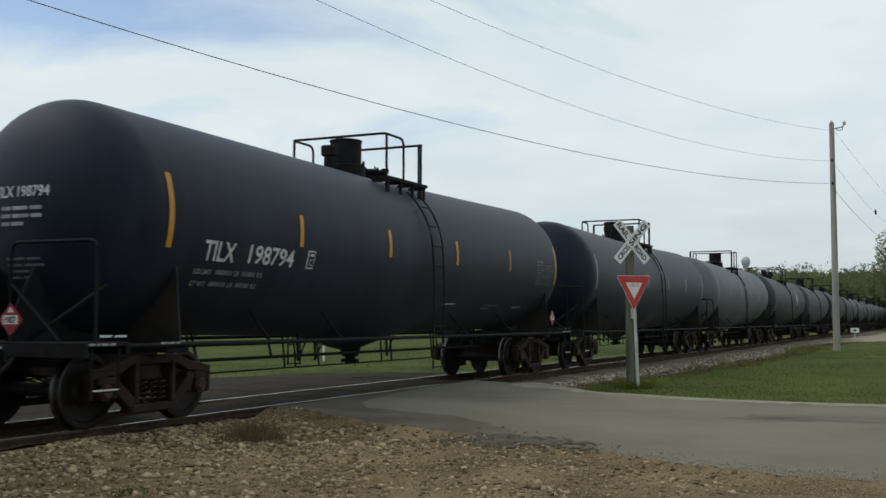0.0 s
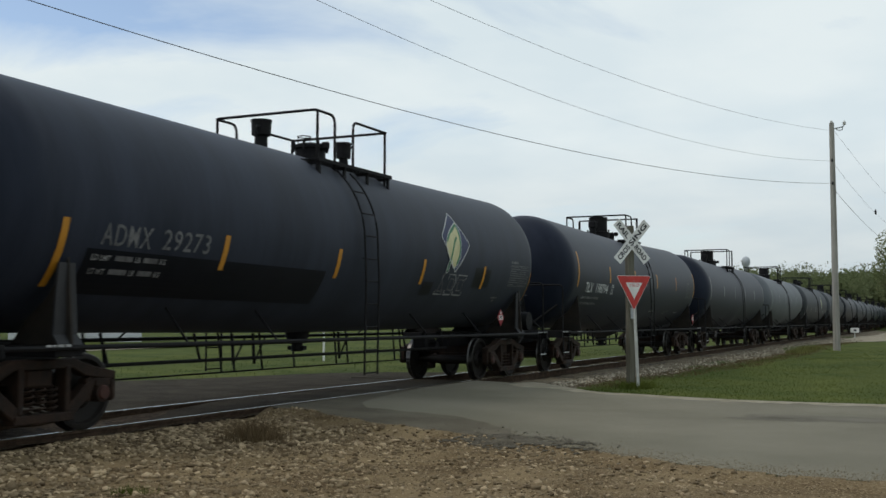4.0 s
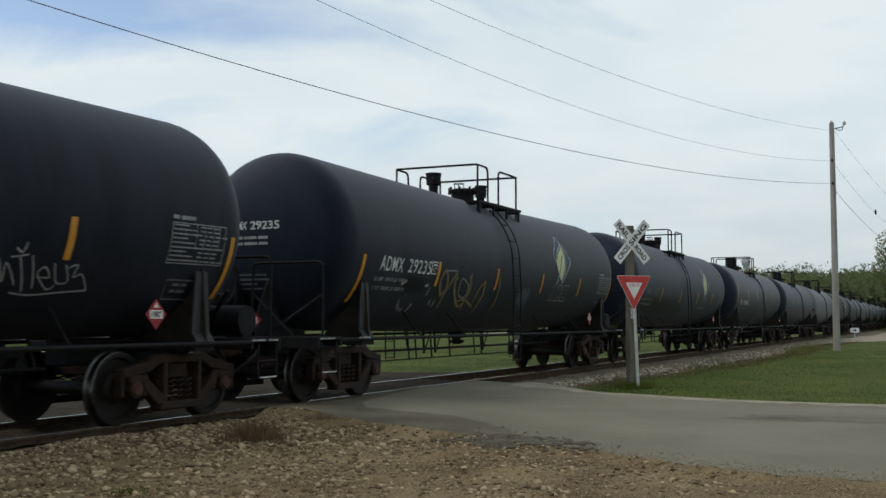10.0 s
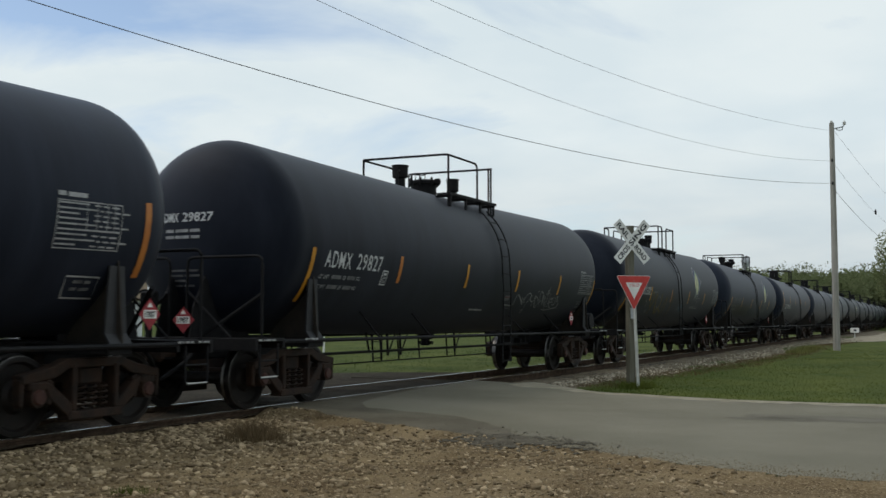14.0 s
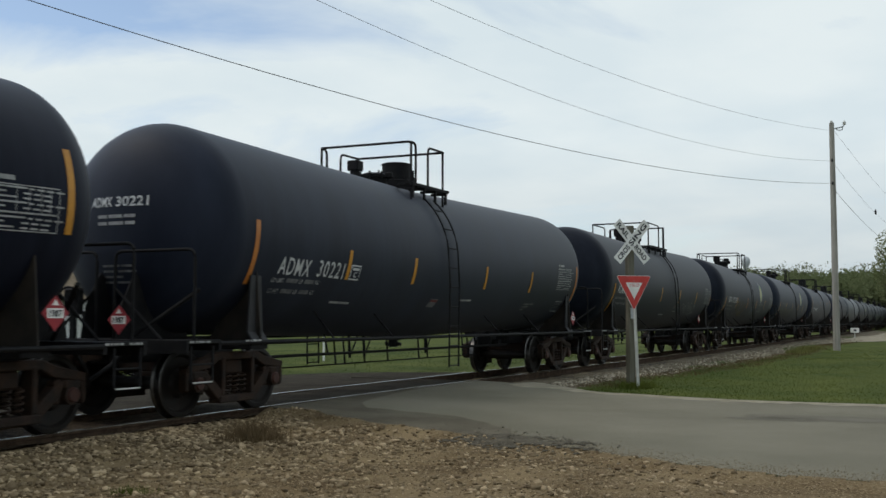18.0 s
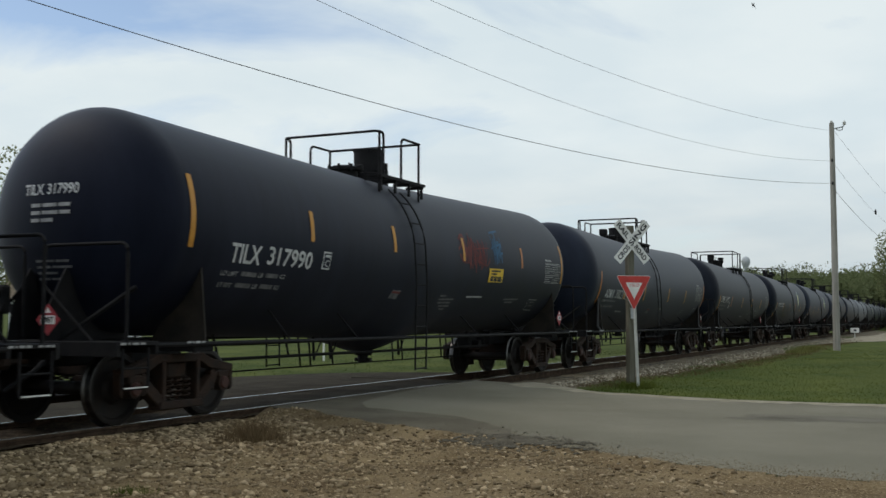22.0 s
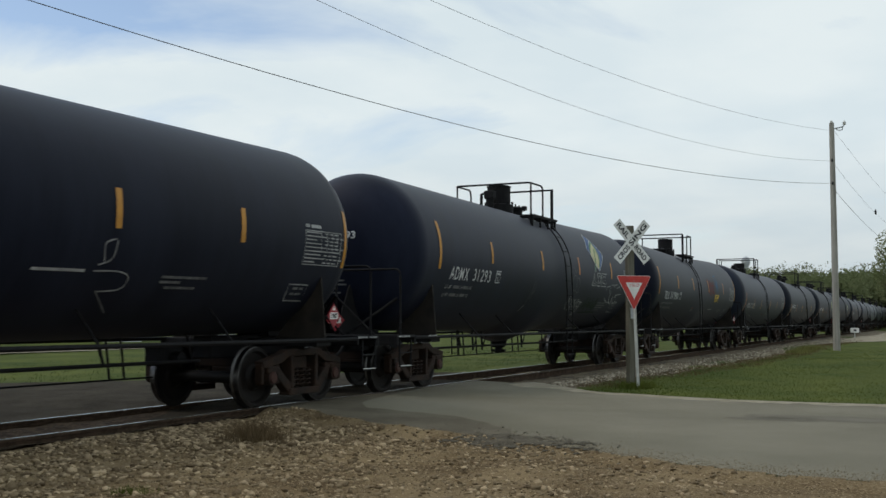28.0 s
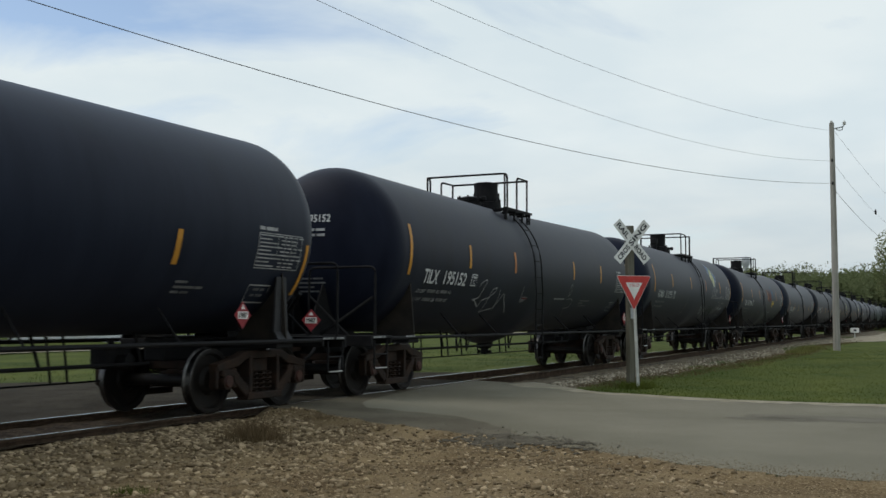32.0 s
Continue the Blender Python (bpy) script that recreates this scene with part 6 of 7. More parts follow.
def utility_pole(x, y, h, r0, r1, label):
    z0 = ground_z(x, y)
    up = empty("utility_pole", pose(x, y, z0, 0, 0.35, 0), label, "utility pole", "utility poles of the power line")
    bm = bmesh.new()
    rows = []
    for k in range(13):
        t = k / 12
        r = r0 + (r1 - r0) * t
        rows.append([bm.verts.new((r * cos(2 * pi * j / 18) * (1 + 0.02 * noise.noise(Vector((j, k, 1)))), r * sin(2 * pi * j / 18), -0.4 + (h + 0.4) * t)) for j in range(18)])
    for a, b in zip(rows, rows[1:]):
        for j in range(18):
            bm.faces.new((a[j], a[(j + 1) % 18], b[(j + 1) % 18], b[j]))
    bm.faces.new(rows[-1])
    part("shaft", bm, M_POLE, up)
    bm = bmesh.new()
    tube(bm, bent([(0.0, -0.1, h - 0.32), (0.10, -0.55, h - 0.22), (0.12, -0.62, h - 0.1)], 0.1), 0.035, 8)
    arm = part("bracket_arm", bm, M_GALV, up)
    bm = bmesh.new()
    lathe(bm, [(0, 0.05), (0.04, 0.10), (0.08, 0.06), (0.12, 0.10), (0.17, 0.05), (0.22, 0.03)], 14, "Z")
    bmesh.ops.translate(bm, vec=(0.12, -0.62, h - 0.12), verts=bm.verts)
    part("insulator", bm, M_PALE, arm)
    bm = bmesh.new()
    tube(bm, bent([(0.05, -0.2, h - 0.35), (0.08, -0.42, h - 0.42), (0.08, -0.55, h - 0.35), (0.08, -0.5, h - 0.22)], 0.08), 0.02, 6)
    part("lightning_arrester", bm, M_IRON, up)
    bm = bmesh.new()
    lathe(bm, [(0, 0.03), (0.03, 0.07), (0.10, 0.07), (0.14, 0.03)], 12, "Z")
    bmesh.ops.translate(bm, vec=(0, 0, h), verts=bm.verts)
    part("top_insulator", bm, M_PALE, up)
    for z in (h - 2.0, h - 3.2):
        bm = bmesh.new()
        box(bm, -r1 - 0.03, 0, z, 0.10, 0.10, 0.16, 0.02)
        part("cable_clamp", bm, M_IRON, up)
    return up


utility_pole(P1.x, P1.y, 11.9, 0.185, 0.125, "weathered grey wooden utility pole beside the track")
utility_pole(P0.x, P0.y, 12.6, 0.20, 0.14, "weathered grey wooden utility pole across the track")
utility_pole(P2.x, P2.y, 11.9, 0.20, 0.14, "weathered grey wooden utility pole far along the track")


def cable(name, a, za, b, zb, sag, r, label):
    bm = bmesh.new()
    tube(bm, [(a.x + (b.x - a.x) * t, a.y + (b.y - a.y) * t, za + (zb - za) * t - 4 * sag * t * (1 - t)) for t in [k / 40 for k in range(41)]], r, 5)
    return tagged(part(name, bm, M_WIRE), label, "cable", "cables of the power line")


cable("overhead_cable", P1, 11.24, P0, 12.05, 1.46, 0.0065, "thin upper power wire over the track")
cable("overhead_cable", P1, 9.64, P0, 11.20, 1.85, 0.0065, "thin middle power wire over the track")
cable("overhead_cable", P1, 8.46, P0, 7.91, 1.17, 0.011, "thicker lower cable over the track")
cable("overhead_cable", P1, 11.4, P2, 11.3, 0.5, 0.0065, "thin upper power wire beyond the pole")
cable("overhead_cable", P1, 9.6, P2, 9.4, 0.9, 0.0065, "thin middle power wire beyond the pole")
cable("overhead_cable", P1, 8.2, P2, 7.6, 0.8, 0.011, "lower cable beyond the pole")
# a small dark marker clamped to the middle wire
WM = P1.lerp(P2, 0.365)
bm = bmesh.new()
wz = 9.6 - 0.2 * 0.365 - 3.12 * 0.365 * 0.635
lathe(bm, [(-0.20, 0.03), (-0.15, 0.06), (0.0, 0.065), (0.12, 0.05), (0.16, 0.02)], 12, "Z")
tagged(part("wire_marker", bm, M_IRON, m=pose(WM.x, WM.y, wz)), "small dark marker clamped to a power wire", "wire marker")


# ---- trees ----
def leafy(count, centre, radii, size, seed, lumps=9):
    """Leaf cards gathered in lumps inside an uneven crown: vertices and faces."""
    rng = np.random.default_rng(seed)
    lc = rng.normal(size=(lumps, 3))
    lc /= np.linalg.norm(lc, axis=1)[:, None]
    lc *= rng.uniform(0.25, 0.85, (lumps, 1))
    lr = rng.uniform(0.25, 0.5, lumps)
    which = rng.integers(0, lumps, count)
    d = rng.normal(size=(count, 3))
    d /= np.linalg.norm(d, axis=1)[:, None]
    p = (lc[which] + d * (lr[which] * rng.uniform(0.55, 1.0, count) ** 0.5)[:, None]) * np.array(radii) + np.array(centre)
    a = rng.normal(size=(count, 3))
    a /= np.linalg.norm(a, axis=1)[:, None]
    b = np.cross(a, rng.normal(size=(count, 3)))
    b /= np.linalg.norm(b, axis=1)[:, None]
    s = (size * rng.uniform(0.4, 1.1, count))[:, None]
    v = np.stack([p - a * s, p - b * s * 0.6, p + a * s, p + b * s * 0.6], 1).reshape(-1, 3)
    return v, np.arange(count * 4).reshape(-1, 4)


def raw_mesh(name, v, f, material, parent=None, smooth=False):
    me = bpy.data.meshes.new(name)
    me.vertices.add(len(v))
    me.vertices.foreach_set("co", np.asarray(v, dtype=np.float32).ravel())
    n, w = f.shape
    me.loops.add(n * w)
    me.loops.foreach_set("vertex_index", f.astype(np.int32).ravel())
    me.polygons.add(n)
    me.polygons.foreach_set("loop_start", np.arange(0, n * w, w, dtype=np.int32))
    me.update(calc_edges=True)
    me.materials.append(material)
    if smooth:
        me.polygons.foreach_set("use_smooth", [True] * n)
    ob = new(name, me)
    ob.parent = parent
    return ob


def tree(x, y, h, spread, seed, leaves, label, material):
    rng = random.Random(seed)
    t = empty("tree", pose(x, y, ground_z(x, y) - 0.1), label, "tree", "trees round the crossing")
    bm = bmesh.new()
    top = Vector((rng.uniform(-0.4, 0.4), rng.uniform(-0.4, 0.4), h * 0.62))
    cyl(bm, (0, 0, 0), tuple(top), 0.028 * h, 10, 0.010 * h)
    part("trunk", bm, M_BARK, t)
    for k in range(9):
        a = k * 2.4 + rng.uniform(-0.4, 0.4)
        z = h * (0.25 + 0.04 * k)
        base = top * (z / top.z)
        tip = base + Vector((cos(a) * spread * rng.uniform(0.5, 0.85), sin(a) * spread * rng.uniform(0.5, 0.85), h * rng.uniform(0.14, 0.34)))
        bm = bmesh.new()
        mid = base.lerp(tip, 0.5) + Vector((0, 0, -0.03 * h))
        tube(bm, [base, mid, tip], 0.006 * h, 6)
        part("limb", bm, M_BARK, t)
    v, f = leafy(leaves, (0, 0, h * 0.62), (spread, spread, h * 0.40), 0.009 * h + 0.03, seed, 30)
    crown = raw_mesh("crown", v, f, material, t)
    tagged(crown, kind="stuff")
    return t


tree(125, -7.6, 11.8, 4.9, 3, 16000, "broad tree with pale spring leaves beside the gravel drive", M_LEAF2)
tree(47.5, 42.5, 12.2, 4.2, 5, 5200, "tall tree with fresh spring leaves across the field", M_LEAF2)
tree(40.5, 45.0, 10.6, 4.0, 8, 4200, "leafy tree standing behind the field lane", M_LEAF_HAZED)
tree(62.0, 60.0, 11.0, 4.4, 9, 4200, "leafy tree at the far edge of the field", M_LEAF_HAZED)

# the wooded rise along the far end of the line
rng = np.random.default_rng(7)
vs, fs, n0 = [], [], 0
for k in range(560):
    deg = rng.uniform(-5.5, 16.0)
    ang = radians(deg)
    dist = 210 + 230 * rng.random() ** 1.1 if k % 4 else rng.uniform(196, 206)
    x, y = EYE[0] + dist * cos(ang), EYE[1] + dist * sin(ang)
    if abs(y) < 5 and x < 235:
        continue
    h = rng.uniform(9.5, 13.0) * (1.0 if deg < 12.5 else 0.84) * (0.45 if k % 4 == 0 else 1.0)
    z = ground_z(x, y)
    low = 0.46 * h
    for count, size, seed in ((620, 0.34, 1000 + k), (300, 0.85, 3000 + k)):
        shrink = 1.0 if size < 0.5 else 0.80
        v, f = leafy(count, (x, y, z + low * (1.0 if size < 0.5 else 0.92)), (h * 0.46 * shrink, h * 0.46 * shrink, h * 0.52 * shrink), size, seed, 20)
        vs.append(v)
        fs.append(f + n0)
        n0 += len(v)
tagged(raw_mesh("far_woods", np.concatenate(vs), np.concatenate(fs), M_LEAF_HAZED), "wooded rise of green spring trees beyond the train", "woods", kind="stuff")

# a pale water tower behind the woods
tw_x, tw_y = EYE[0] + 560 * cos(radians(9.02)), EYE[1] + 560 * sin(radians(9.02))
M_TOWER = mat("pale_grey_tower_paint", (0.34, 0.36, 0.37), (0.44, 0.46, 0.47), 3, (0.5, 0.7))
tower = empty("water_tower", pose(tw_x, tw_y, ground_z(tw_x, tw_y)), "pale water tower with a domed tank behind the woods", "water tower")
bm = bmesh.new()
lathe(bm, [(-1, 1.6), (0.0, 1.3), (18.0, 1.1), (20.4, 1.3)], 20, "Z")
part("shaft", bm, M_TOWER, tower)
bm = bmesh.new()
lathe(bm, [(19.5, 1.3), (20.6, 1.9), (21.6, 2.15), (23.0, 2.1), (24.0, 1.6), (24.6, 0.9), (24.8, 0.3)], 24, "Z")
part("water_tank", bm, M_TOWER, tower)

# ---- grass, weeds and stones ----
def blades(name, count, place, height, material, label, seed, width=0.008, lean=0.4):
    rng = np.random.default_rng(seed)
    pts = []
    while len(pts) < count:
        x, y = place(rng)
        if x is not None:
            pts.append((x, y, ground_z(x, y) - 0.005))
    p = np.array(pts)
    h = rng.uniform(0.5, 1.2, count) * height
    a = rng.uniform(0, 2 * pi, count)
    side = np.stack([np.cos(a), np.sin(a), np.zeros(count)], 1) * width
    tip = p + np.stack([rng.normal(size=count) * lean * h, rng.normal(size=count) * lean * h, h], 1)
    v = np.stack([p - side, p + side, tip], 1).reshape(-1, 3)
    return tagged(raw_mesh(name, v, np.arange(count * 3).reshape(-1, 3), material), label, "grass", kind="stuff")


def lawn_place(rng):
    y = -2.9 - 11 * rng.random() ** 1.2
    x = road_far(y) + 0.85 + 40 * rng.random() ** 1.7
    return x, min(y, -bed_edge(x) - 0.5 * rng.random())


def field_place(rng):
    x = 2 + 55 * rng.random()
    y = max(far_edge(min(x, 25)), 3.2) + 0.2 + 16 * rng.random() ** 1.4
    return x, y


def edge_place(rng):
    x = 24 + 70 * rng.random() ** 1.3
    return x, 0.35 - bed_edge(x) - 1.3 * rng.random() ** 2


def bank_place(rng):
    x = 8 + 18 * rng.random()
    return x, far_edge(min(x, 25)) - 0.15 + 1.6 * rng.random() ** 2


blades("bank_weeds", 7000, bank_place, 0.10, M_DRY, "dry brown weeds along the far side of the dirt road", 14, 0.010)
blades("lawn_grass", 42000, lawn_place, 0.034, M_BLADE, "short green grass blades of the lawn", 11)
blades("field_grass", 15000, field_place, 0.055, M_FIELD, "green grass blades of the field", 12, 0.010)
def clump_place(rng):
    return 52 + 9 * rng.random(), -3.5 - 0.9 * rng.random() ** 2


def post_place(rng):
    x, y = ((23.82, -3.84), (24.62, -3.60))[rng.integers(2)]
    return x - 0.1 + 0.22 * rng.normal(), y + 0.22 * rng.normal()


blades("post_grass", 1400, post_place, 0.15, M_BLADE, "longer uncut grass round the feet of the sign posts", 16, 0.006)
blades("verge_clumps", 1300, clump_place, 0.22, M_WEED, "tall yellow-green weeds at the foot of the ballast", 15, 0.016)
blades("verge_weeds", 9000, edge_place, 0.09, M_DRY, "dry yellowed weeds along the ballast", 13, 0.008)

ICO = bmesh.new()
bmesh.ops.create_icosphere(ICO, subdivisions=1, radius=1.0)
ICO_V = np.array([v.co[:] for v in ICO.verts])
ICO.verts.index_update()
ICO_F = np.array([[v.index for v in f.verts] for f in ICO.faces])
ICO.free()


def stones(name, places, sizes, material, label, seed, flat=0.6):
    rng = np.random.default_rng(seed)
    n = len(places)
    v = ICO_V[None] * (1 + rng.uniform(-0.55, 0.50, (n, len(ICO_V), 1)))
    s = np.asarray(sizes)[:, None, None] * rng.uniform(0.7, 1.3, (n, 1, 3)) * np.array([1, 1, flat])
    a = rng.uniform(0, 2 * pi, n)
    v = v * s
    c, q = np.cos(a)[:, None], np.sin(a)[:, None]
    v = np.stack([v[:, :, 0] * c - v[:, :, 1] * q, v[:, :, 0] * q + v[:, :, 1] * c, v[:, :, 2]], 2) + np.asarray(places)[:, None, :]
    f = ICO_F[None] + (np.arange(n) * len(ICO_V))[:, None, None]
    return tagged(raw_mesh(name, v.reshape(-1, 3), f.reshape(-1, 3), material), label, "stones", kind="stuff")


def island_stone(name, lo, hi):
    m = mat(name, lo, hi, 9, (0.85, 0.95), bump=0.3, bscale=60, spec=0.1)
    n, l = m.node_tree.nodes, m.node_tree.links
    g = n.new("ShaderNodeNewGeometry")
    ramp = n.new("ShaderNodeValToRGB")
    ramp.color_ramp.elements[0].color = (*[c * 0.8 for c in lo], 1)
    ramp.color_ramp.elements[1].color = (*[min(0.6, c * 1.25) for c in hi], 1)
    mid = ramp.color_ramp.elements.new(0.6)
    mid.color = (*[(a + b) / 2 for a, b in zip(lo, hi)], 1)
    l.new(g.outputs["Random Per Island"], ramp.inputs[0])
    l.new(ramp.outputs[0], n["Principled BSDF"].inputs["Base Color"])
    return m


M_PEBBLE = island_stone("loose_gravel", (0.124, 0.087, 0.048), (0.37, 0.285, 0.175))
M_ROCK = island_stone("pale_ballast", (0.17, 0.140, 0.095), (0.44, 0.385, 0.290))
rng = np.random.default_rng(21)
pl, sz = [], []
while len(pl) < 17000:
    y = -1.0 - 7.5 * rng.random() ** 1.5
    x = 4.5 + 10 * rng.random()
    if x > road_near(y) - 0.05:
        continue
    if noise.noise(Vector((x * 0.9, y * 1.4, 5))) < rng.uniform(-0.7, 0.3):
        continue
    s = 0.007 + 0.028 * rng.random() ** 3 + (0.020 * rng.random() ** 2 if y > -3.4 and x < 12.6 else 0)
    pl.append((x, y, gravel_z(x, y) + s * 0.15))
    sz.append(s)
while len(pl) < 33000:
    y = -3.2 - 6.6 * rng.random()
    x = 6.0 + 6 * rng.random()
    if x > road_near(y) - 0.02:
        continue
    s = 0.0035 + 0.007 * rng.random() ** 2
    pl.append((x, y, gravel_z(x, y) + s * 0.15))
    sz.append(s)
while len(pl) < 33900:  # larger broken stone below the track
    y = -1.15 - 3.6 * rng.random() ** 1.3
    x = 5.0 + 7.0 * rng.random()
    if x > road_near(y) - 0.5:
        continue
    s = 0.018 + 0.030 * rng.random() ** 2.4
    pl.append((x, y, gravel_z(x, y) + s * 0.2))
    sz.append(s)
stones("loose_gravel", pl, sz, M_PEBBLE, "loose brown and grey gravel on the verge", 31)
# crumbled asphalt and strewn gravel along the broken road edge
pl, sz = [], []
while len(pl) < 800:
    far = rng.random() < 0.06
    y = rng.uniform(-9.0, -2.2) if far else -5.55 + 0.55 * rng.normal()
    x = road_near(y) + rng.normal() * (0.22 if far else 0.42) - 0.05
    s = (0.005 + 0.009 * rng.random() ** 2) if far else 0.005 + 0.016 * rng.random() ** 3
    pl.append((x, y, (road_z(y) if x > road_near(y) else gravel_z(x, y)) + s * 0.2))
    sz.append(s)
stones("asphalt_crumbs", pl, sz, island_stone("asphalt_crumbs", (0.085, 0.074, 0.054), (0.190, 0.165, 0.122)), "dark crumbs of broken asphalt along the road edge", 33)
pl, sz = [], []
while len(pl) < 15000:
    y = rng.uniform(-10.0, -1.2)
    x = road_near(y) + abs(rng.normal()) * (0.12 if y > -4.6 else 0.36) - 0.05
    s = 0.0025 + 0.006 * rng.random() ** 4
    pl.append((x, y, road_z(y) + s * 0.2))
    sz.append(s)
stones("strewn_gravel", pl, sz, island_stone("strewn_gravel", (0.150, 0.120, 0.075), (0.27, 0.225, 0.150)), "small gravel strewn over the asphalt edge", 34)
pl, sz = [], []
while len(pl) < 5600:
    x = 22.8 + 75 * rng.random() ** 1.4
    y = 1.3 + 1.65 * rng.random() ** 0.5 if rng.random() < 0.1 else -1.75 - (bed_edge(x) - 1.8) * rng.random() ** 0.8
    s = 0.02 + 0.035 * rng.random() ** 1.5
    pl.append((x, y, bed_z(x, y) + 0.01))
    sz.append(s)
stones("ballast_stones", pl, sz, M_ROCK, "pale crushed stone ballast along the track", 32)


def tuft(x, y, seed, count, height, spread):
    """A dry weed: many thin stems out of one root."""
    rng = np.random.default_rng(seed)
    z = gravel_z(x, y)
    root = np.stack([x + rng.normal(size=count) * spread * 0.45, y + rng.normal(size=count) * spread * 0.45, np.full(count, z - 0.01)], 1)
    h = height * rng.uniform(0.4, 1.1, count)
    tip = root + np.stack([rng.normal(size=count) * 0.35 * h, rng.normal(size=count) * 0.35 * h, h], 1)
    a = rng.uniform(0, 2 * pi, count)
    side = np.stack([np.cos(a), np.sin(a), np.zeros(count)], 1) * 0.004
    v = np.stack([root - side, root + side, tip], 1).reshape(-1, 3)
    ob = raw_mesh("dry_weed", v, np.arange(count * 3).reshape(-1, 3), M_DRY)
    return tagged(ob, "low brown dry weed growing in the gravel", "weed", kind="stuff")


tuft(10.65, -2.6, 1, 1300, 0.27, 0.36)
tuft(12.9, -2.2, 2, 160, 0.08, 0.25)
low_weed = tuft(7.08, -3.85, 5, 260, 0.09, 0.20)
low_weed.material_slots[0].material = M_BLADE
tagged(low_weed, "low green weed growing in the gravel", "weed", kind="stuff")

# ---- small things in the distance ----
box_sign = empty("marker_box", pose(104, -3.15, ground_z(104, -3.15), 0, 0, 8), "small white marker box on a short post", "trackside marker")
bm = bmesh.new()
cyl(bm, (0, 0, -0.1), (0, 0, 0.45), 0.05, 8)
part("post", bm, M_PALE, box_sign)
bm = bmesh.new()
box(bm, 0, 0, 0.66, 0.3, 0.75, 0.44, 0.03)
part("box", bm, M_WHITE, box_sign)
bm = bmesh.new()
box(bm, -0.153, -0.02, 0.66, 0.008, 0.24, 0.16)
part("label_bar", bm, M_BLACK, box_sign)
mk = empty("field_post", pose(35.0, 11.3, ground_z(35, 11.3)), "slim white marker post standing in the grass", "post")
bm = bmesh.new()
box(bm, 0, 0, 0.5, 0.09, 0.05, 1.2, 0.01)
part("shaft", bm, M_WHITE, mk)
bm = bmesh.new()
box(bm, 0, 0, 1.105, 0.10, 0.06, 0.03, 0.005)
part("cap", bm, M_WHITE, mk)

# sleepers of the track, those under the crossing left out
tie_bm = bmesh.new()
box(tie_bm, 0, 0, 0, 0.23, 2.6, 0.17, 0.012)
TIE = bpy.data.meshes.new("sleeper")
tie_bm.to_mesh(TIE)
tie_bm.free()
TIE.materials.append(M_TIE)
for k in range(200):
    x = 0.4 + 0.53 * k
    if 13.8 < x < 22.2:
        continue
    tie = new("sleeper", TIE)
    tie.parent = track
    tie.matrix_basis = pose(x + 0.03 * noise.noise(Vector((k, 0, 0))), 0.04 * noise.noise(Vector((k, 3, 0))), -0.259, 0, 0, 1.5 * noise.noise(Vector((k, 7, 0))))


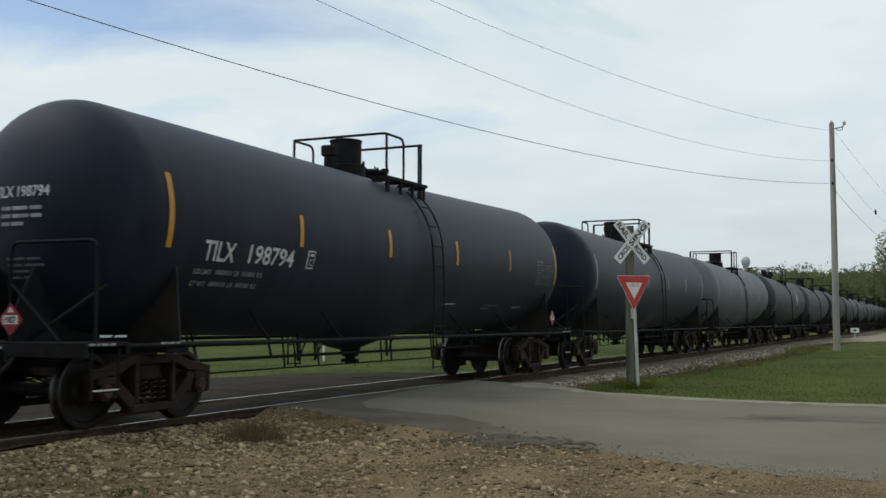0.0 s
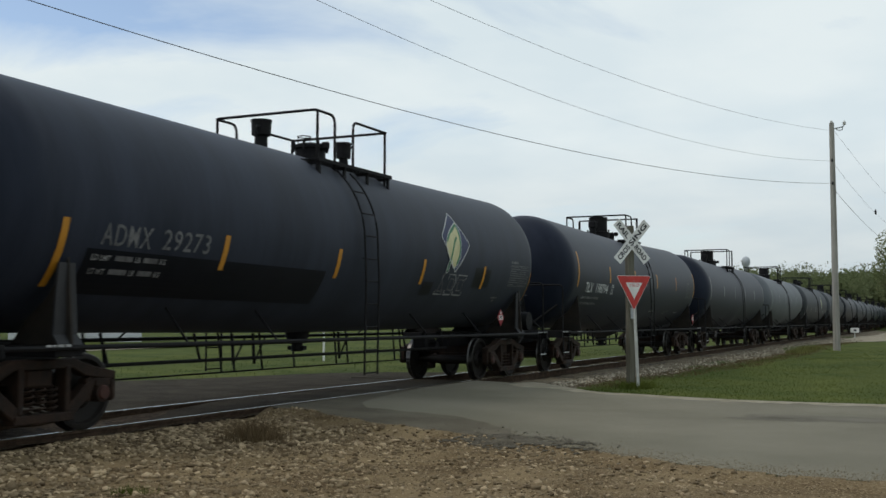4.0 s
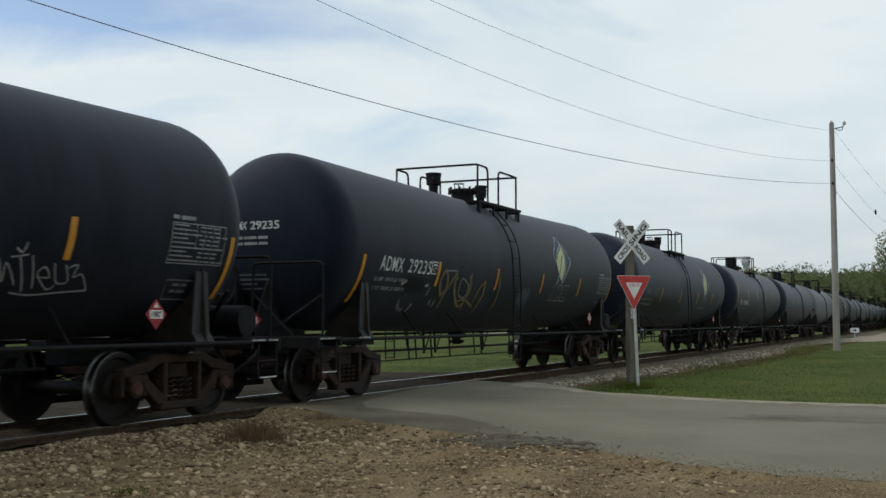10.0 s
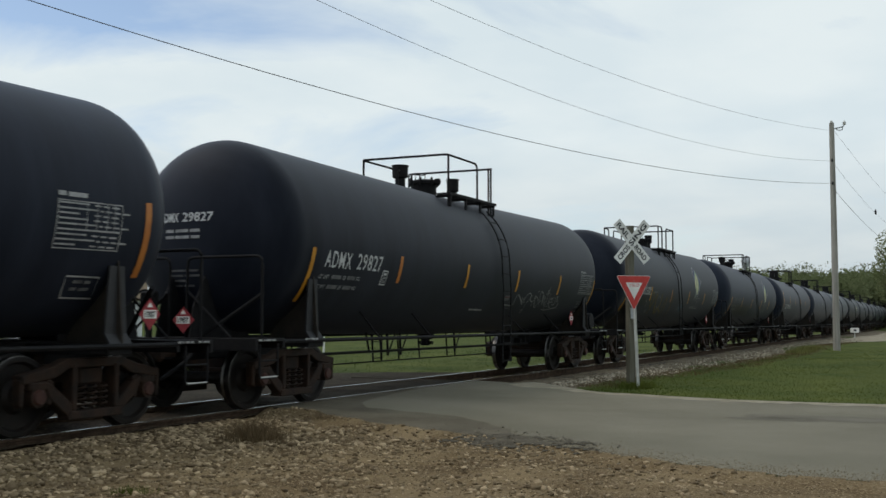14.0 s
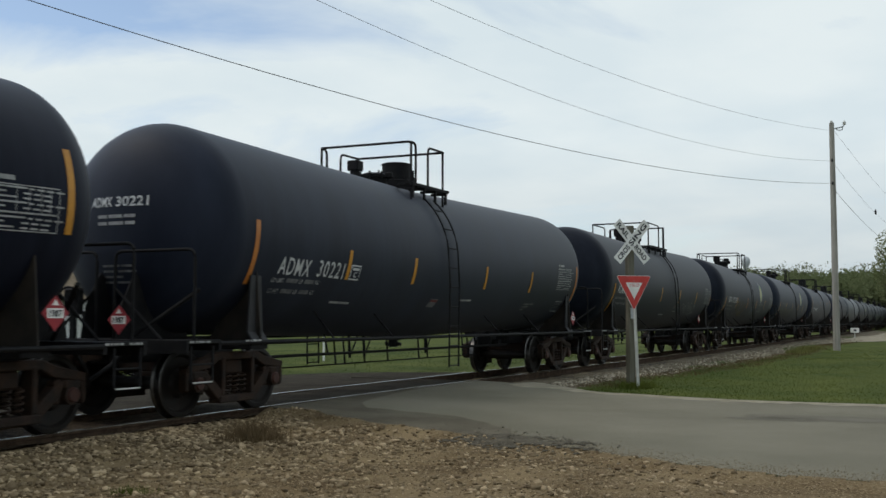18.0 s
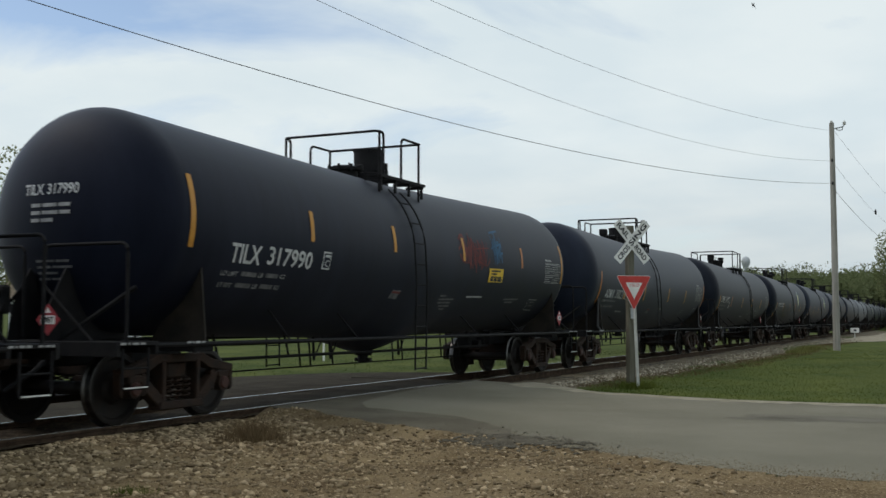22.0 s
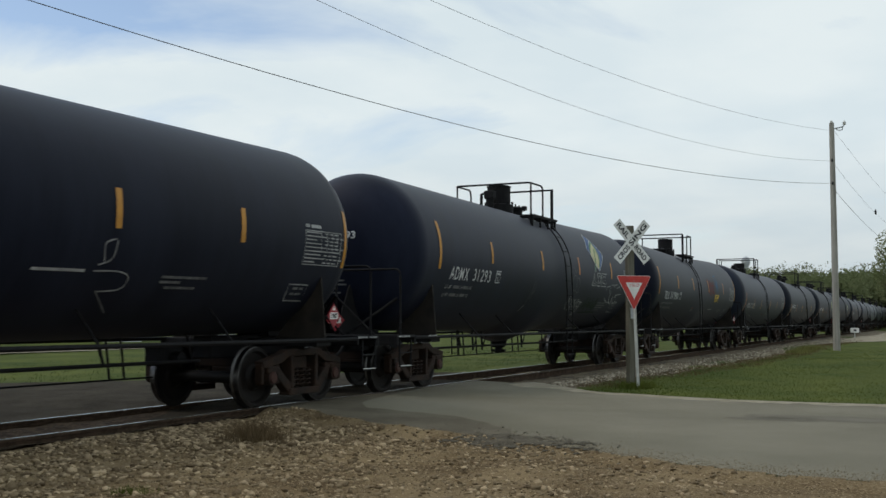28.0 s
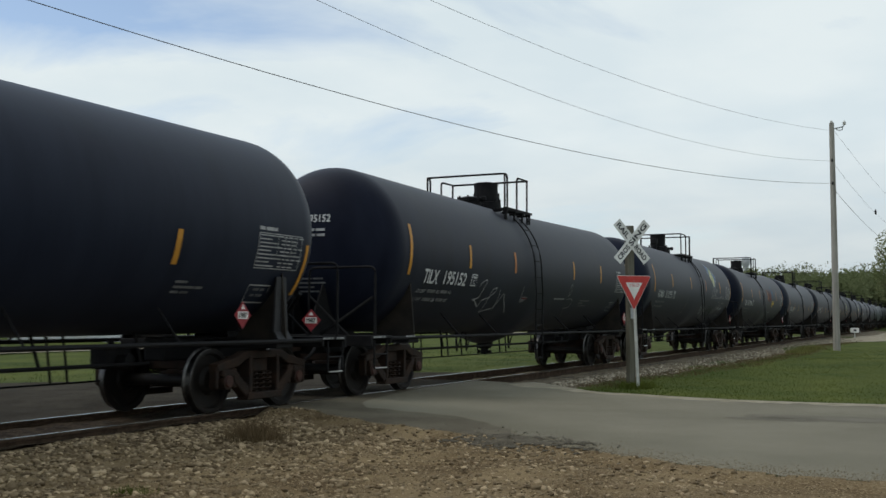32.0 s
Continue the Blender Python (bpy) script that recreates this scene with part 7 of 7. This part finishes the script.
# ---- the white house across the field ----
def house(x, y, turn):
    h = empty("house", pose(x, y, ground_z(x, y), 0, 0, turn), "small white house with a tan-brown gable roof", "house")
    w, dp, eave, ridge, th = 9.0, 7.0, 3.2, 5.2, 0.16
    # front wall in pieces round the door and windows, so that the openings go through
    holes = [(-2.7, 1.0, 1.0, 2.2), (0.3, 0.9, 0.0, 2.05), (2.8, 1.0, 1.0, 2.2)]
    bm = bmesh.new()
    xs = sorted({-w / 2, w / 2, *[c - k / 2 for c, k, _, _ in holes], *[c + k / 2 for c, k, _, _ in holes]})
    for a, b in zip(xs, xs[1:]):
        inside = [q for q in holes if abs((a + b) / 2 - q[0]) < q[1] / 2]
        spans = [(-0.2, eave)] if not inside else [(-0.2, inside[0][2]), (inside[0][3], eave)]
        for z0, z1 in spans:
            if z1 - z0 > 0.01:
                box(bm, (a + b) / 2, -dp / 2, (z0 + z1) / 2, b - a, th, z1 - z0)
    part("front_wall", bm, M_SIDING, h, smooth=0)
    bm = bmesh.new()
    box(bm, 0, dp / 2, eave / 2 - 0.1, w, th, eave + 0.2)
    part("back_wall", bm, M_SIDING, h, smooth=0)
    for s in (-1, 1):
        bm = bmesh.new()
        v = [bm.verts.new((s * (w / 2 - th / 2), a, b)) for a, b in ((-dp / 2, -0.2), (dp / 2, -0.2), (dp / 2, eave), (0, ridge - 0.05), (-dp / 2, eave))]
        gq = bmesh.ops.extrude_face_region(bm, geom=[bm.faces.new(v)])
        bmesh.ops.translate(bm, vec=(s * -th, 0, 0), verts=[e for e in gq["geom"] if isinstance(e, bmesh.types.BMVert)])
        bmesh.ops.recalc_face_normals(bm, faces=bm.faces)
        part("gable_wall", bm, M_SIDING, h, smooth=0)
        bm = bmesh.new()
        slope = atan2(ridge - eave, dp / 2)
        ln = sqrt((dp / 2 + 0.5) ** 2 + ((ridge - eave) * (dp / 2 + 0.5) / (dp / 2)) ** 2)
        box(bm, 0, s * (dp / 2 + 0.5) / 2, ridge - (ridge - eave) * (dp / 2 + 0.5) / dp + 0.06, w + 0.8, ln, 0.12, 0.01, Matrix.Rotation(-s * slope, 4, "X"))
        part("roof", bm, M_SHINGLE, h, smooth=0)
    for cx, k, z0, z1 in holes:
        if z0 == 0:
            bm = bmesh.new()
            box(bm, cx, -dp / 2 + 0.02, 1.02, 0.84, 0.05, 2.0, 0.01)
            door = part("door", bm, M_PALE, h)
            bm = bmesh.new()
            cyl(bm, (cx + 0.32, -dp / 2 - 0.06, 1.0), (cx + 0.32, -dp / 2, 1.0), 0.03, 8)
            part("door_handle", bm, M_GALV, door)
            continue
        bm = bmesh.new()
        for dx in (-1, 1):
            box(bm, cx + dx * (k / 2 - 0.03), -dp / 2 - 0.03, (z0 + z1) / 2, 0.07, 0.2, z1 - z0 + 0.08)
        for z in (z0, (z0 + z1) / 2, z1):
            box(bm, cx, -dp / 2 - 0.03, z, k + 0.04, 0.2, 0.06)
        win = part("window", bm, M_WHITE, h, smooth=0)
        bm = bmesh.new()
        box(bm, cx, -dp / 2 - 0.01, (z0 + z1) / 2, k - 0.02, 0.012, z1 - z0 - 0.02)
        part("pane", bm, M_GLASS, win, smooth=0)
    bm = bmesh.new()
    box(bm, 1.8, 0.6, ridge + 0.25, 0.6, 0.6, 1.1, 0.02)
    part("chimney", bm, M_RAIL, h)


house(60.0, 48.0, -46)


# ---- a small dark bird that crosses the sky once ----
M_FEATHER = mat("dark_feathers", (0.02, 0.019, 0.02), (0.045, 0.04, 0.038), 20, (0.7, 0.9), spec=0.2)
bird = empty("bird", pose(33.0, -12.6, ground_z(33.0, -12.6)), "small dark bird flying over the lawn", "bird")
bm = bmesh.new()
rows = []
for d, r in ((-0.10, 0.010), (-0.06, 0.026), (0.0, 0.036), (0.05, 0.032), (0.08, 0.022), (0.10, 0.026), (0.125, 0.020), (0.135, 0.008), (0.155, 0.002)):
    rows.append([bm.verts.new((d, r * cos(2 * pi * k / 10), 0.05 + r * sin(2 * pi * k / 10) + (0.012 if d > 0.07 else 0))) for k in range(10)])
for a, b in zip(rows, rows[1:]):
    for k in range(10):
        bm.faces.new((a[k], a[(k + 1) % 10], b[(k + 1) % 10], b[k]))
bm.faces.new(rows[0])
bm.faces.new(rows[-1])
bmesh.ops.recalc_face_normals(bm, faces=bm.faces)
bmesh.ops.scale(bm, vec=(0.62, 0.62, 0.62), verts=bm.verts)
part("body", bm, M_FEATHER, bird)
bm = bmesh.new()
prism(bm, [(-0.09, -0.015), (-0.19, -0.045), (-0.17, 0.0), (-0.19, 0.045), (-0.09, 0.015)], 0.046, 0.052)
bmesh.ops.transform(bm, matrix=Matrix(((1, 0, 0, 0), (0, 0, 1, 0), (0, 1, 0, 0), (0, 0, 0, 1))), verts=bm.verts)
bmesh.ops.recalc_face_normals(bm, faces=bm.faces)
bmesh.ops.scale(bm, vec=(0.62, 0.62, 0.62), verts=bm.verts)
part("tail", bm, M_FEATHER, bird, smooth=0)
WINGS = []
for q in (-1, 1):
    bm = bmesh.new()
    prism(bm, [(0.07, 0.0), (0.085, q * 0.07), (0.05, q * 0.13), (-0.05, q * 0.20), (-0.02, q * 0.11), (-0.045, q * 0.05), (-0.04, 0.0)], -0.004, 0.004)
    bmesh.ops.transform(bm, matrix=Matrix(((1, 0, 0, 0), (0, 0, 1, 0), (0, 1, 0, 0), (0, 0, 0, 1))), verts=bm.verts)
    bmesh.ops.recalc_face_normals(bm, faces=bm.faces)
    bmesh.ops.scale(bm, vec=(0.62, 0.62, 0.62), verts=bm.verts)
    WINGS.append((q, part("wing", bm, M_FEATHER, bird, smooth=0, m=pose(0, q * 0.016, 0.038, q * -60))))


# ---- what moves ----
def motions():
    for n, car in CARS.items():
        walk(car, [(t, pose(at_car(n) + roll(t), 0, -LIFT)) for t in (0, 4, 8, 12, 16, 20, 22, 23, 24, 25, 27, 28, 29, 30, 31, 32)])
        for ob in car.children:
            if ob.name.startswith("axle"):
                x = ob.location.x
                rows = []
                for k in range(0, 321):
                    t = k / 10
                    turn = math.degrees((roll(t) - roll(0)) / WHEEL_R)
                    rows.append((t, pose(x, 0, WHEEL_R, 0, turn, 0)))
                walk(ob, rows)
    # the bird rises from the lawn, crosses the sky and flies on
    seat = pose(33.0, -12.6, ground_z(33.0, -12.6), 0, 0, 121)
    landed = pose(-7.0, 31.0, ground_z(-7.0, 31.0), 0, 0, 160)
    way = [(21.0, 36.4, -10.6, 3.6), (21.4, 37.55, -8.3, 6.75), (21.5, 37.42, -7.83, 7.45), (21.6, 37.24, -7.14, 8.24), (21.7, 37.01, -6.51, 9.11), (21.8, 36.77, -5.91, 9.90),
           (21.9, 36.47, -5.34, 10.84), (22.0, 36.10, -4.72, 11.85), (22.1, 35.71, -4.09, 12.80), (23.0, 32.2, 2.0, 20.5), (24.5, 21.0, 17.0, 21.5), (26.0, 8.0, 30.0, 20.0), (28.6, -6.0, 31.0, 1.2)]
    walk(bird, [(0, seat), (20.2, seat)] + [(t, pose(x, y, z, 0, -45 if t < 24 else -15, 121)) for t, x, y, z in way] + [(29.0, landed), (32, landed)])
    for q, wing in WINGS:
        fold = pose(0, q * 0.016, 0.038, q * -60)
        beat = [(20.3 + k / 10, pose(0, q * 0.016, 0.038, q * (12 + 38 * sin(2.2 * k)))) for k in range(40)]
        walk(wing, [(0, fold), (20.1, fold)] + beat + [(28.8, pose(0, q * 0.016, 0.038, q * 10)), (29.1, fold), (32, fold)])


motions()
